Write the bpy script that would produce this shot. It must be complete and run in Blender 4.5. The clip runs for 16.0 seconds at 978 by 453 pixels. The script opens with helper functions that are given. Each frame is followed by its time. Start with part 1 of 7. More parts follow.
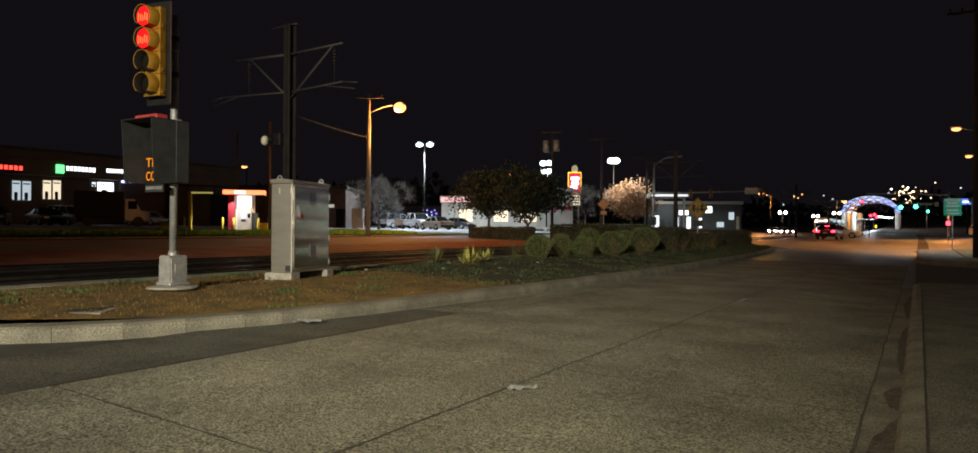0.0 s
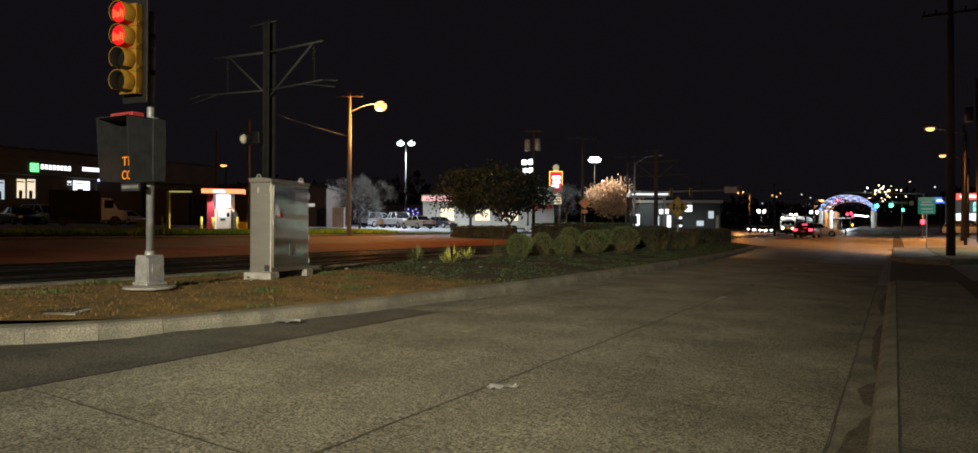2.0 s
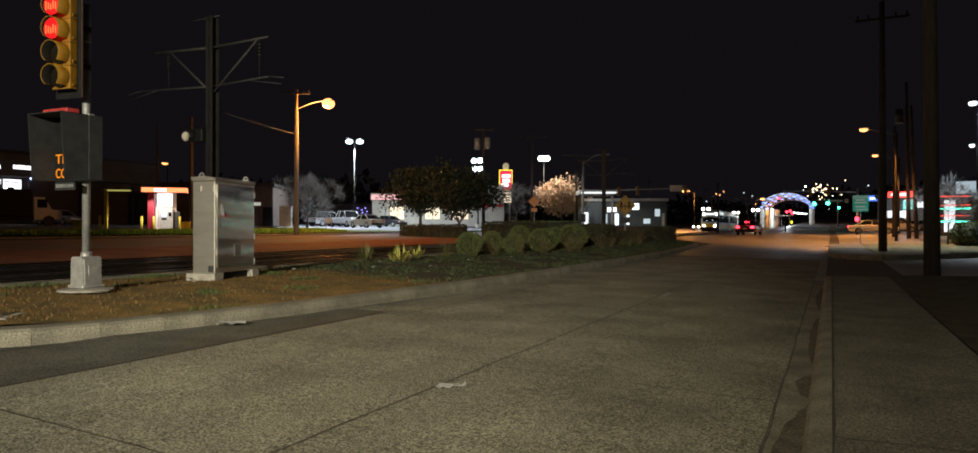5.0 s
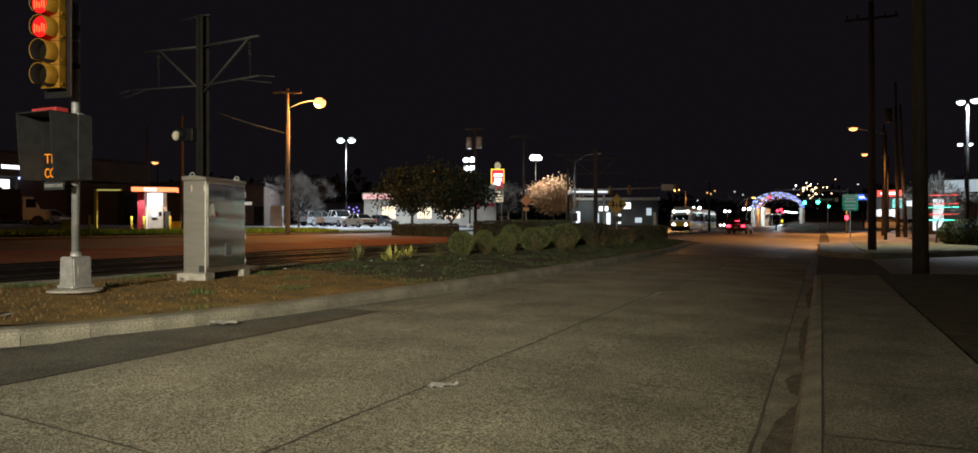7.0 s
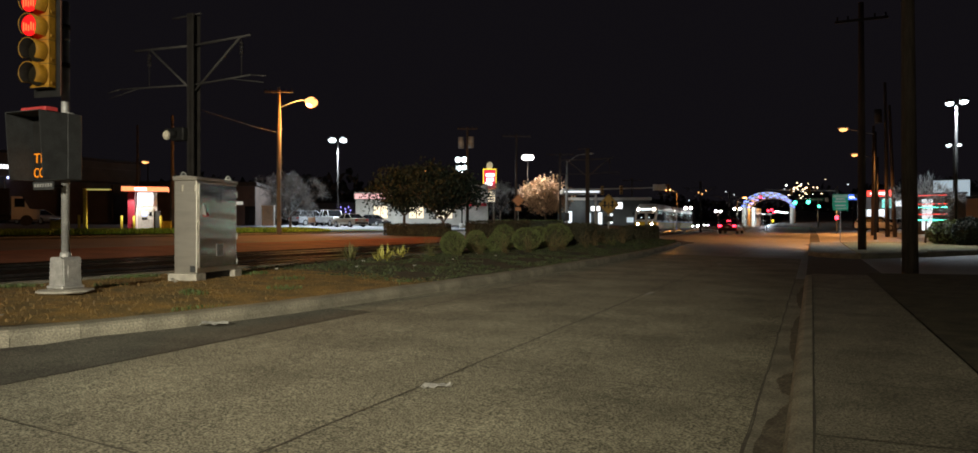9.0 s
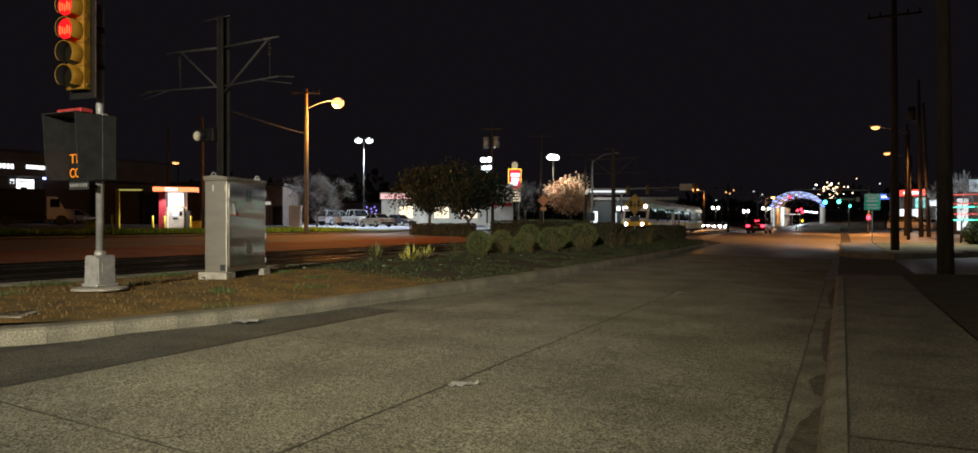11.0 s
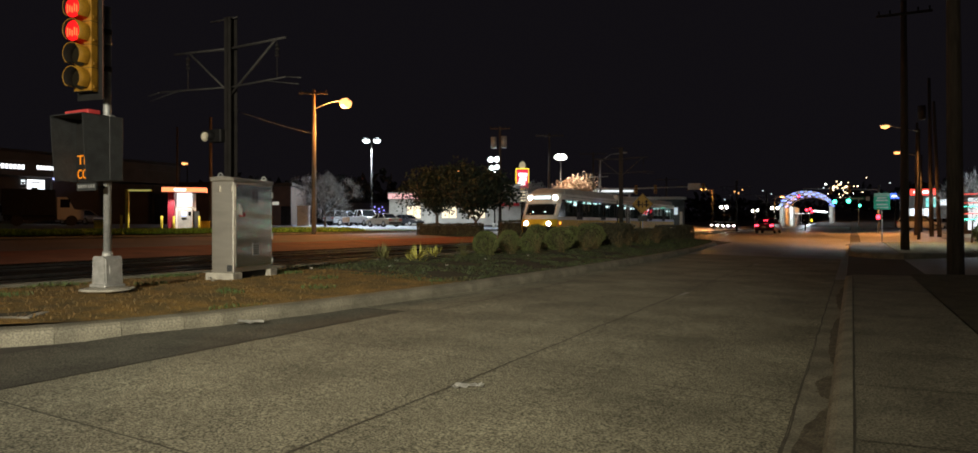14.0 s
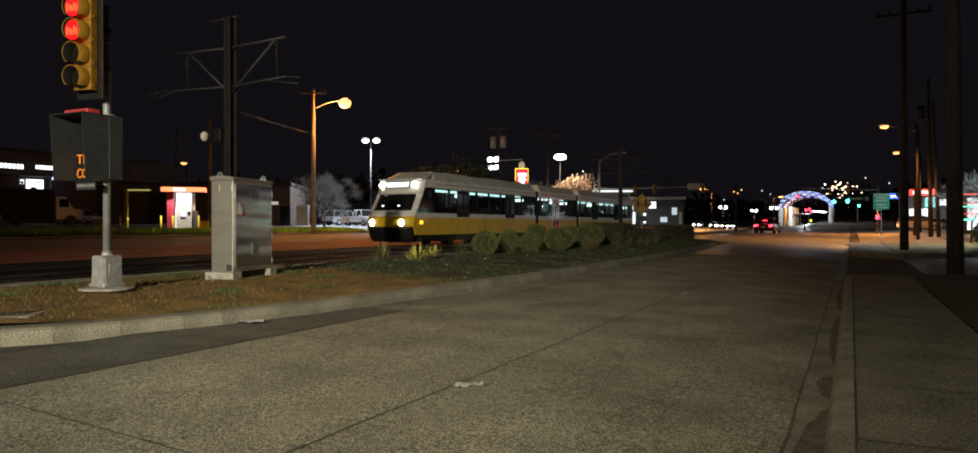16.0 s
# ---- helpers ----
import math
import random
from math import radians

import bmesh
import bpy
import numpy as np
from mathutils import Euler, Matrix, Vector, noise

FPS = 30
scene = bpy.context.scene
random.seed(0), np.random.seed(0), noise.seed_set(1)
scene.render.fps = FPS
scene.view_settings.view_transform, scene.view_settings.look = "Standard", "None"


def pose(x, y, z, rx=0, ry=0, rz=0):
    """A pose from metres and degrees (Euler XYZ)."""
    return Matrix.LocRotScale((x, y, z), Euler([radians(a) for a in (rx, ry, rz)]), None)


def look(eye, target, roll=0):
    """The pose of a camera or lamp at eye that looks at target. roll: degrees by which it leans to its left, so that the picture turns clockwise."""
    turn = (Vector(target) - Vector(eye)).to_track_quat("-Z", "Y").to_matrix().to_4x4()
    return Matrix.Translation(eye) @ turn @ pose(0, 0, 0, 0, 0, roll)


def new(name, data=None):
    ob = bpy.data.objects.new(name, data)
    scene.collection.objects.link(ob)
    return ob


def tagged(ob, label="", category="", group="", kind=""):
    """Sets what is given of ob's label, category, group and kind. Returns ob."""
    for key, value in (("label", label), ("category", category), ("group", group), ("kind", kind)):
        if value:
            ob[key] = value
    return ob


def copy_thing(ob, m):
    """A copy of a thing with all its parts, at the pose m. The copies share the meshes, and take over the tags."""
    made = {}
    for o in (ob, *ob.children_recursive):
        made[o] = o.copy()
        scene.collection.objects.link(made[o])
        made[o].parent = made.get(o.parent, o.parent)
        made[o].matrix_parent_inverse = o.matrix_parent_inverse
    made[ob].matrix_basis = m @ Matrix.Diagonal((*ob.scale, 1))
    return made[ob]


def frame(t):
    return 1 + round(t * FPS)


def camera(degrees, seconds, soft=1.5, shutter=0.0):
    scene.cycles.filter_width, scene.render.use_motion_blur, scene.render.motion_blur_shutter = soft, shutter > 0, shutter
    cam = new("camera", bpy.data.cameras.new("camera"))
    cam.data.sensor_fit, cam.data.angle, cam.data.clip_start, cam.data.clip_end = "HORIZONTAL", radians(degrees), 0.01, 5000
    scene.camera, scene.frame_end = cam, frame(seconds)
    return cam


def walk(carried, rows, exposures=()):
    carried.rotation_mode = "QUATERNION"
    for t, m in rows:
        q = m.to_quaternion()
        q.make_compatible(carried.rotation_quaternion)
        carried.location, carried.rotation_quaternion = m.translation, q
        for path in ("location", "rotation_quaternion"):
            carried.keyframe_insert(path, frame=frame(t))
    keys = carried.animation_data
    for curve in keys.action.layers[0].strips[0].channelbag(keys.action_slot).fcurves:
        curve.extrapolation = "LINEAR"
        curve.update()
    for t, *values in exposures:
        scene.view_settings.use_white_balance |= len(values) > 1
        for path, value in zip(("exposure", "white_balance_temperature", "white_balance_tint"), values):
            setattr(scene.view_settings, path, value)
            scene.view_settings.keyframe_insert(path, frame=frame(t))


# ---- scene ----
cam = camera(68.95, 16.0, soft=1.6)
PATH = [
    (0.0, pose(-0.000, -0.000, 1.450, 90.14, -0.38, 31.15)),
    (0.5, pose(-0.004, -0.008, 1.452, 90.13, -0.39, 31.05)),
    (1.0, pose(-0.000, 0.008, 1.448, 90.14, -0.38, 30.90)),
    (1.5, pose(0.009, 0.001, 1.454, 90.06, -0.34, 30.41)),
    (2.0, pose(0.017, 0.009, 1.452, 90.06, -0.31, 29.68)),
    (2.5, pose(0.029, 0.016, 1.458, 90.04, -0.24, 28.70)),
    (3.0, pose(0.033, 0.008, 1.456, 90.07, -0.18, 27.68)),
    (3.5, pose(0.029, 0.009, 1.452, 90.03, -0.14, 27.09)),
    (4.0, pose(0.032, 0.008, 1.458, 89.99, -0.10, 26.36)),
    (4.2, pose(0.032, 0.008, 1.458, 89.99, -0.10, 26.14)),
    (6.3, pose(0.036, -0.000, 1.457, 89.92, -0.04, 25.32)),
    (6.5, pose(0.036, -0.000, 1.457, 89.92, -0.04, 25.22)),
    (7.0, pose(0.040, -0.000, 1.459, 89.89, 0.01, 25.03)),
    (7.5, pose(0.037, 0.005, 1.459, 89.89, 0.00, 24.82)),
    (8.0, pose(0.037, 0.002, 1.465, 89.87, -0.01, 24.61)),
    (8.5, pose(0.034, -0.004, 1.467, 89.87, -0.01, 24.45)),
    (8.7, pose(0.034, -0.004, 1.467, 89.87, -0.01, 24.38)),
    (10.8, pose(0.011, -0.013, 1.454, 89.87, -0.02, 25.46)),
    (11.0, pose(0.011, -0.013, 1.454, 89.87, -0.02, 26.39)),
    (11.5, pose(0.009, -0.014, 1.448, 89.89, -0.05, 27.39)),
    (12.0, pose(0.016, -0.007, 1.448, 89.86, -0.04, 27.56)),
    (12.5, pose(0.018, 0.000, 1.443, 89.85, -0.00, 27.43)),
    (13.0, pose(0.023, 0.001, 1.446, 89.87, 0.02, 27.26)),
    (13.5, pose(0.026, 0.007, 1.458, 89.86, 0.01, 27.15)),
    (14.0, pose(0.034, 0.016, 1.466, 89.85, 0.03, 27.02)),
    (14.5, pose(0.031, 0.013, 1.468, 89.83, -0.01, 26.89)),
    (15.0, pose(0.031, 0.011, 1.468, 89.83, -0.03, 26.83)),
    (15.5, pose(0.024, 0.011, 1.461, 89.84, 0.00, 26.70)),
    (16.0, pose(0.018, 0.020, 1.459, 89.85, 0.00, 26.96)),
]
walk(cam, PATH)

# ---- night sky, lamps ----
world = bpy.data.worlds.new("night")
scene.world = world
world.use_nodes = True
_bg = world.node_tree.nodes["Background"]
_bg.inputs[0].default_value = (0.0054, 0.0046, 0.0060, 1)
_bg.inputs[1].default_value = 1.0
scene.view_settings.exposure = 0.0


def lamp(name, x, y, z, power, color, size=0.25, spot=0, target=None, blend=0.25):
    data = bpy.data.lights.new(name, "SPOT" if spot else "POINT")
    data.energy, data.color, data.shadow_soft_size = power, color, size
    ob = new(name, data)
    if spot:
        data.spot_size, data.spot_blend = radians(spot), blend
        ob.matrix_basis = look((x, y, z), target or (x, y, 0))
    else:
        ob.location = (x, y, z)
    return ob


SODIUM, WHITE, COOL = (1.0, 0.40, 0.10), (1.0, 0.93, 0.80), (0.80, 0.92, 1.0)
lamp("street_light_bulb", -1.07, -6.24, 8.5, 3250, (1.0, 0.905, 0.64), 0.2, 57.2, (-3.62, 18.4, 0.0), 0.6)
# Added unseen lamp: narrow beam fitted to brighten median, cabinet and train.
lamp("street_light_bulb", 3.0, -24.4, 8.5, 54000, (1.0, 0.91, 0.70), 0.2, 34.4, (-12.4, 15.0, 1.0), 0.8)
lamp("street_light_bulb", -32.8, 40.9, 9.7, 3300, SODIUM, 0.3)
lamp("street_light_bulb", 1.0, 62.0, 8.6, 6000, SODIUM, 0.3, 135, None, 0.5)
lamp("street_light_bulb", 2.6, 85.0, 8.8, 8000, SODIUM, 0.3, 135, None, 0.5)
lamp("lot_light_bulb", -50.1, 67.9, 10.6, 14000, COOL, 0.3, 150)
lamp("lot_light_bulb", -43.8, 110.2, 12.6, 9500, WHITE, 0.3, 150)
lamp("lot_light_bulb", -38.1, 76.3, 8.0, 4500, COOL, 0.4)
lamp("lot_light_bulb", 8.00, 50.97, 8.70, 9000, COOL, 0.10, 142, None, 0.6)
lamp("kiosk_light_bulb", -42.9, 35.2, 3.75, 520, WHITE, 0.1, 140)
lamp("street_light_bulb", -28.63, 157.95, 8.4, 6000, SODIUM, 0.3)
lamp("street_light_bulb", -18.08, 222.76, 8.73, 5000, SODIUM, 0.3)


# ---- materials ----
def mat(name, color, rough=0.7, metal=0.0, var=0.25, scale=6.0, fine=60.0, bump=0.15, stain=None, emit=None, power=0.0, coat=0.0, streak=None, speck=0.0, spec=0.5):
    """A surface with colour variation at two scales and fine relief."""
    m = bpy.data.materials.new(name)
    m.use_nodes = True
    nt = m.node_tree
    n, link = nt.nodes, nt.links.new
    b = n["Principled BSDF"]
    b.inputs["Roughness"].default_value = rough
    b.inputs["Metallic"].default_value = metal
    b.inputs["Coat Weight"].default_value = coat
    b.inputs["Specular IOR Level"].default_value = spec
    if emit:
        b.inputs["Base Color"].default_value = (*color, 1)
        b.inputs["Emission Color"].default_value = (*emit, 1)
        b.inputs["Emission Strength"].default_value = power
        return m
    co = n.new("ShaderNodeTexCoord")
    vec = co.outputs["Object"]
    if streak:
        mp = n.new("ShaderNodeMapping")
        mp.inputs["Scale"].default_value = streak
        link(vec, mp.inputs[0])
        vec = mp.outputs[0]
    big, small = n.new("ShaderNodeTexNoise"), n.new("ShaderNodeTexNoise")
    big.inputs["Scale"].default_value, big.inputs["Detail"].default_value = scale, 5
    small.inputs["Scale"].default_value, small.inputs["Detail"].default_value = fine, 3
    link(vec, big.inputs["Vector"])
    link(vec, small.inputs["Vector"])
    ramp = n.new("ShaderNodeValToRGB")
    dark = stain or tuple(c * (1 - var) for c in color)
    light = tuple(min(1.0, c * (1 + var)) for c in color)
    ramp.color_ramp.elements[0].color, ramp.color_ramp.elements[0].position = (*dark, 1), 0.32
    ramp.color_ramp.elements[1].color, ramp.color_ramp.elements[1].position = (*light, 1), 0.68
    link(big.outputs[0], ramp.inputs[0])
    mix = n.new("ShaderNodeMix")
    mix.data_type, mix.blend_type = "RGBA", "MULTIPLY"
    mix.inputs["Factor"].default_value = min(1.0, 0.35 + var)
    grey = n.new("ShaderNodeValToRGB")
    grey.color_ramp.elements[0].color, grey.color_ramp.elements[0].position = (0.55, 0.55, 0.55, 1), 0.3
    grey.color_ramp.elements[1].color, grey.color_ramp.elements[1].position = (1.25, 1.25, 1.25, 1), 0.7
    link(small.outputs[0], grey.inputs[0])
    link(ramp.outputs[0], mix.inputs["A"])
    link(grey.outputs[0], mix.inputs["B"])
    last = mix.outputs["Result"]
    if speck:
        grit, pit = n.new("ShaderNodeTexNoise"), n.new("ShaderNodeValToRGB")
        grit.inputs["Scale"].default_value, grit.inputs["Detail"].default_value = 60, 4
        link(vec, grit.inputs["Vector"])
        pit.color_ramp.elements[0].color, pit.color_ramp.elements[0].position = (0.25, 0.25, 0.24, 1), 0.38
        pit.color_ramp.elements[1].color, pit.color_ramp.elements[1].position = (1.42, 1.40, 1.32, 1), 0.60
        link(grit.outputs[0], pit.inputs[0])
        mix2 = n.new("ShaderNodeMix")
        mix2.data_type, mix2.blend_type = "RGBA", "MULTIPLY"
        mix2.inputs["Factor"].default_value = speck
        link(last, mix2.inputs["A"])
        link(pit.outputs[0], mix2.inputs["B"])
        last = mix2.outputs["Result"]
    link(last, b.inputs["Base Color"])
    if bump:
        bp = n.new("ShaderNodeBump")
        bp.inputs["Strength"].default_value = bump
        bp.inputs["Distance"].default_value = 0.02
        link(small.outputs[0], bp.inputs["Height"])
        link(bp.outputs[0], b.inputs["Normal"])
    return m


def glow(name, color, power):
    return mat(name, tuple(0.5 * c for c in color), 0.4, emit=color, power=power)


def glass(name, tint, rough=0.03):
    m = bpy.data.materials.new(name)
    m.use_nodes = True
    b = m.node_tree.nodes["Principled BSDF"]
    b.inputs["Base Color"].default_value = (*tint, 1)
    b.inputs["Roughness"].default_value = rough
    b.inputs["Transmission Weight"].default_value = 1.0
    b.inputs["IOR"].default_value = 1.12
    return m


M_ROAD = mat("worn concrete roadway", (0.27, 0.26, 0.205), 0.85, var=0.3, scale=0.8, fine=15, bump=0.5, speck=1.0)
M_ROAD2 = mat("older grey concrete", (0.25, 0.245, 0.235), 0.5, var=0.18, scale=0.5, fine=30, bump=0.3)
M_FARROAD = mat("pale far roadway", (0.23, 0.185, 0.15), 0.7, var=0.15, scale=0.5, fine=25, bump=0.2)
M_ASPHALT = mat("dark asphalt edge", (0.115, 0.112, 0.092), 0.85, var=0.35, scale=1.2, fine=30, bump=0.3, speck=0.8)
M_LOT = mat("lot asphalt", (0.11, 0.11, 0.115), 0.7, var=0.25, scale=0.4, fine=20, bump=0.2)
M_KERB = mat("kerb concrete", (0.24, 0.226, 0.18), 0.85, var=0.28, scale=2.2, fine=45, bump=0.3, speck=0.45)
M_JOINT = mat("joint tar", (0.075, 0.068, 0.055), 0.8, var=0.2, scale=8, fine=60)
M_WALK = mat("sidewalk concrete", (0.19, 0.18, 0.145), 0.88, var=0.3, scale=1.5, fine=30, bump=0.3, speck=0.8)
M_SOIL = mat("dry rusty soil and dead grass", (0.26, 0.155, 0.035), 0.95, var=0.4, scale=2.2, fine=45, bump=0.5, stain=(0.13, 0.095, 0.03), speck=0.6)
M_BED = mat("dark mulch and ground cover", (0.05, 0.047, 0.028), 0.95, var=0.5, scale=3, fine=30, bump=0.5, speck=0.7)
M_GRASSBASE = mat("mown grass soil", (0.17, 0.26, 0.04), 0.95, var=0.35, scale=1.5, fine=40, bump=0.8)
M_CORNERGRASS = mat("short dry winter grass", (0.26, 0.22, 0.10), 0.95, var=0.4, scale=1.2, fine=35, bump=0.5, stain=(0.14, 0.12, 0.05), speck=0.6)
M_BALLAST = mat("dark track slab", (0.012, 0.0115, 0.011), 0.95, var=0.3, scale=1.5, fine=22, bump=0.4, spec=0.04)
M_PAVER = mat("red brick paving", (0.30, 0.10, 0.045), 0.8, var=0.25, scale=0.8, fine=18, bump=0.3)
M_BARE = mat("dark distant ground", (0.06, 0.055, 0.045), 0.95, var=0.3, scale=0.1, fine=2, bump=0.2)
M_RAIL = mat("polished rail steel", (0.6, 0.58, 0.55), 0.28, 1.0, var=0.2, scale=4, fine=60, bump=0.05)
def brushed(name, color, rough, dent_size, dent):
    """Satin stainless steel sheet, buckled between its edges so that reflections run in level bands."""
    m = mat(name, color, rough, 1.0, var=0.08, scale=1.6, fine=40, bump=0.02, streak=(1.0, 1.0, 6.0))
    nt = m.node_tree
    wave, co, mp = nt.nodes.new("ShaderNodeTexNoise"), nt.nodes.new("ShaderNodeTexCoord"), nt.nodes.new("ShaderNodeMapping")
    wave.inputs["Scale"].default_value, wave.inputs["Detail"].default_value = dent_size, 1
    mp.inputs["Scale"].default_value = (0.22, 0.22, 1.5)
    nt.links.new(co.outputs["Object"], mp.inputs[0])
    nt.links.new(mp.outputs[0], wave.inputs["Vector"])
    wp = nt.nodes.new("ShaderNodeBump")
    wp.inputs["Strength"].default_value, wp.inputs["Distance"].default_value = dent, 0.08
    nt.links.new(wave.outputs[0], wp.inputs["Height"])
    fine = [n for n in nt.nodes if n.type == "BUMP" and n != wp][0]
    nt.links.new(wp.outputs[0], fine.inputs["Normal"])
    return m


M_STEEL = brushed("satin stainless steel", (0.70, 0.67, 0.61), 0.40, 1.2, 0.25)
M_STEELDOOR = brushed("buckled stainless steel door", (0.66, 0.63, 0.59), 0.16, 1.5, 0.34)
M_GALV = mat("galvanised steel", (0.36, 0.37, 0.37), 0.5, 0.35, var=0.2, scale=8, fine=70, bump=0.1)
M_CASTAL = mat("cast aluminium base", (0.5, 0.5, 0.49), 0.55, 0.5, var=0.2, scale=7, fine=60, bump=0.2)
M_DARKSTEEL = mat("dark weathered steel", (0.028, 0.025, 0.023), 0.7, 0.3, var=0.3, scale=4, fine=50, bump=0.2)
M_ARM = mat("weathered grey steel tube", (0.06, 0.057, 0.054), 0.7, 0.2, var=0.25, scale=6, fine=50, bump=0.1)
M_YELLOW = mat("signal yellow paint", (0.27, 0.135, 0.008), 0.5, var=0.2, scale=9, fine=70, bump=0.08)
M_BLACK = mat("black paint", (0.012, 0.012, 0.012), 0.6, var=0.3, scale=6, fine=60, bump=0.1, spec=0.25)
M_GREYBOX = mat("grey painted aluminium", (0.042, 0.045, 0.047), 0.6, 0.2, var=0.25, scale=5, fine=60, bump=0.12)
M_CONC = mat("rough cast concrete", (0.42, 0.40, 0.35), 0.9, var=0.25, scale=6, fine=60, bump=0.5)
M_WOOD = mat("creosoted wood pole", (0.06, 0.045, 0.034), 0.85, var=0.4, scale=5, fine=45, bump=0.6, streak=(4, 4, 0.35))
# Brighter copy of the pole wood: lamplight painted into the lit pole's colour.
M_LITWOOD = mat("pole wood brightened as lamplit", (0.30, 0.20, 0.12), 0.85, var=0.4, scale=5, fine=45, bump=0.5, streak=(4, 4, 0.35))
M_TRAINWHITE = mat("train white paint", (0.80, 0.77, 0.73), 0.4, var=0.08, scale=2, fine=30, bump=0.03, coat=0.2)
M_TRAINGREY = mat("train roof grey", (0.55, 0.53, 0.51), 0.55, var=0.12, scale=2, fine=30, bump=0.06)
M_TRAINYELLOW = mat("train yellow paint", (0.82, 0.52, 0.03), 0.4, var=0.1, scale=2, fine=30, bump=0.03, coat=0.2)
M_RUBBER = mat("black rubber", (0.02, 0.02, 0.02), 0.8, var=0.2, scale=10, fine=60, bump=0.2)
M_REDPAINT = mat("faded red plate", (0.5, 0.05, 0.05), 0.6, var=0.2, scale=8, fine=60)
M_GLASS = glass("tinted glass", (0.62, 0.68, 0.68))
M_DARKGLASS = mat("dark glass", (0.012, 0.013, 0.015), 0.08, var=0.1, scale=3, fine=20, bump=0)
M_VISORIN = mat("dark visor lining", (0.012, 0.010, 0.008), 0.8, var=0.2, scale=9, fine=60, bump=0.05, spec=0.1)
M_REDLINING = mat("worn visor lining", (0.14, 0.07, 0.05), 0.5, var=0.2, scale=9, fine=60, bump=0.05)
M_LENSOFF = mat("unlit dark lens", (0.012, 0.010, 0.006), 0.5, var=0.2, scale=20, fine=80, bump=0.1, spec=0.1)
G_RED = glow("red signal lens glow", (1.0, 0.008, 0.010), 1.1)
G_REDHOT = glow("red signal filament glow", (1.0, 0.10, 0.03), 2.6)
G_AMBER = glow("amber lamp glow", (1.0, 0.36, 0.02), 3.6)
G_LETTER = glow("dim amber display glow", (1.0, 0.30, 0.01), 0.65)
G_SODIUM = glow("sodium lamp glow", (1.0, 0.42, 0.13), 3.0)
G_WHITE = glow("white lamp glow", (1.0, 0.97, 0.90), 9)
G_COOL = glow("cool white lamp glow", (0.85, 0.97, 1.0), 6)
G_HEAD = glow("headlamp glow", (1.0, 0.95, 0.84), 220)
G_TRAINHEAD = glow("train headlamp glow", (1.0, 0.95, 0.84), 45)
G_UPLAMP = glow("upper train lamp glow", (1.0, 0.93, 0.80), 14)
G_TAIL = glow("tail lamp glow", (1.0, 0.03, 0.06), 9)
G_GREEN = glow("green signal glow", (0.08, 1.0, 0.62), 7)
G_TEAL = glow("teal cabin light glow", (0.62, 0.95, 0.92), 2.6)
G_DEST = glow("destination sign glow", (0.80, 0.98, 1.0), 2.4)
G_SHOP = glow("shop window glow", (0.88, 0.95, 1.0), 1.3)
G_SHOPDIM = glow("cool dim shop window glow", (0.75, 0.9, 1.0), 0.6)
G_SHOPWARM = glow("warm shop window glow", (1.0, 0.85, 0.60), 1.0)
G_SIGNRED = glow("red channel letter glow", (1.0, 0.06, 0.04), 2.5)
G_SIGNWHITE = glow("white channel letter glow", (0.95, 0.97, 1.0), 2.2)
G_SIGNGREEN = glow("green sign block glow", (0.15, 0.9, 0.25), 2.0)
G_BLUE = glow("blue string light glow", (0.16, 0.25, 1.0), 3.2)
G_PURPLE = glow("blue violet light glow", (0.35, 0.30, 1.0), 2.0)
G_YELLOWSIGN = glow("yellow sign glow", (1.0, 0.72, 0.05), 2.0)


# ---- mesh helpers ----
def box(bm, x0, x1, y0, y1, z0, z1, bevel=0.0, m=None, segments=1):
    geo = bmesh.ops.create_cube(bm, size=1.0)
    verts = geo["verts"]
    for v in verts:
        v.co = ((x0 + x1) / 2 + v.co.x * (x1 - x0), (y0 + y1) / 2 + v.co.y * (y1 - y0), (z0 + z1) / 2 + v.co.z * (z1 - z0))
    if bevel:
        edges = list({e for v in verts for e in v.link_edges})
        out = bmesh.ops.bevel(bm, geom=edges, offset=bevel, segments=segments, profile=0.7, affect="EDGES")
        verts = list({v for f in out["faces"] for v in f.verts} | {v for v in verts if v.is_valid})
    if m is not None:
        bmesh.ops.transform(bm, matrix=m, verts=verts)
    return bm


def tube(bm, p0, p1, r0, r1=None, seg=12, caps=True):
    r1 = r0 if r1 is None else r1
    p0, p1 = Vector(p0), Vector(p1)
    d = p1 - p0
    q = d.to_track_quat("Z", "Y").to_matrix()
    rings = []
    for p, r in ((p0, r0), (p1, r1)):
        rings.append([bm.verts.new(p + q @ Vector((r * math.cos(2 * math.pi * i / seg), r * math.sin(2 * math.pi * i / seg), 0))) for i in range(seg)])
    for i in range(seg):
        f = bm.faces.new((rings[0][i], rings[0][(i + 1) % seg], rings[1][(i + 1) % seg], rings[1][i]))
        f.smooth = True
    if caps:
        bm.faces.new(rings[0][::-1])
        bm.faces.new(rings[1])
    return bm


def ball(bm, c, r, sub=2, squash=(1, 1, 1), rough=0.0, seed=0):
    geo = bmesh.ops.create_icosphere(bm, subdivisions=sub, radius=1.0)
    for v in geo["verts"]:
        k = 1 + rough * noise.noise(v.co * 2.3 + Vector((seed, seed * 0.7, 0)))
        v.co = Vector((c[0] + v.co.x * r * squash[0] * k, c[1] + v.co.y * r * squash[1] * k, c[2] + v.co.z * r * squash[2] * k))
    return bm


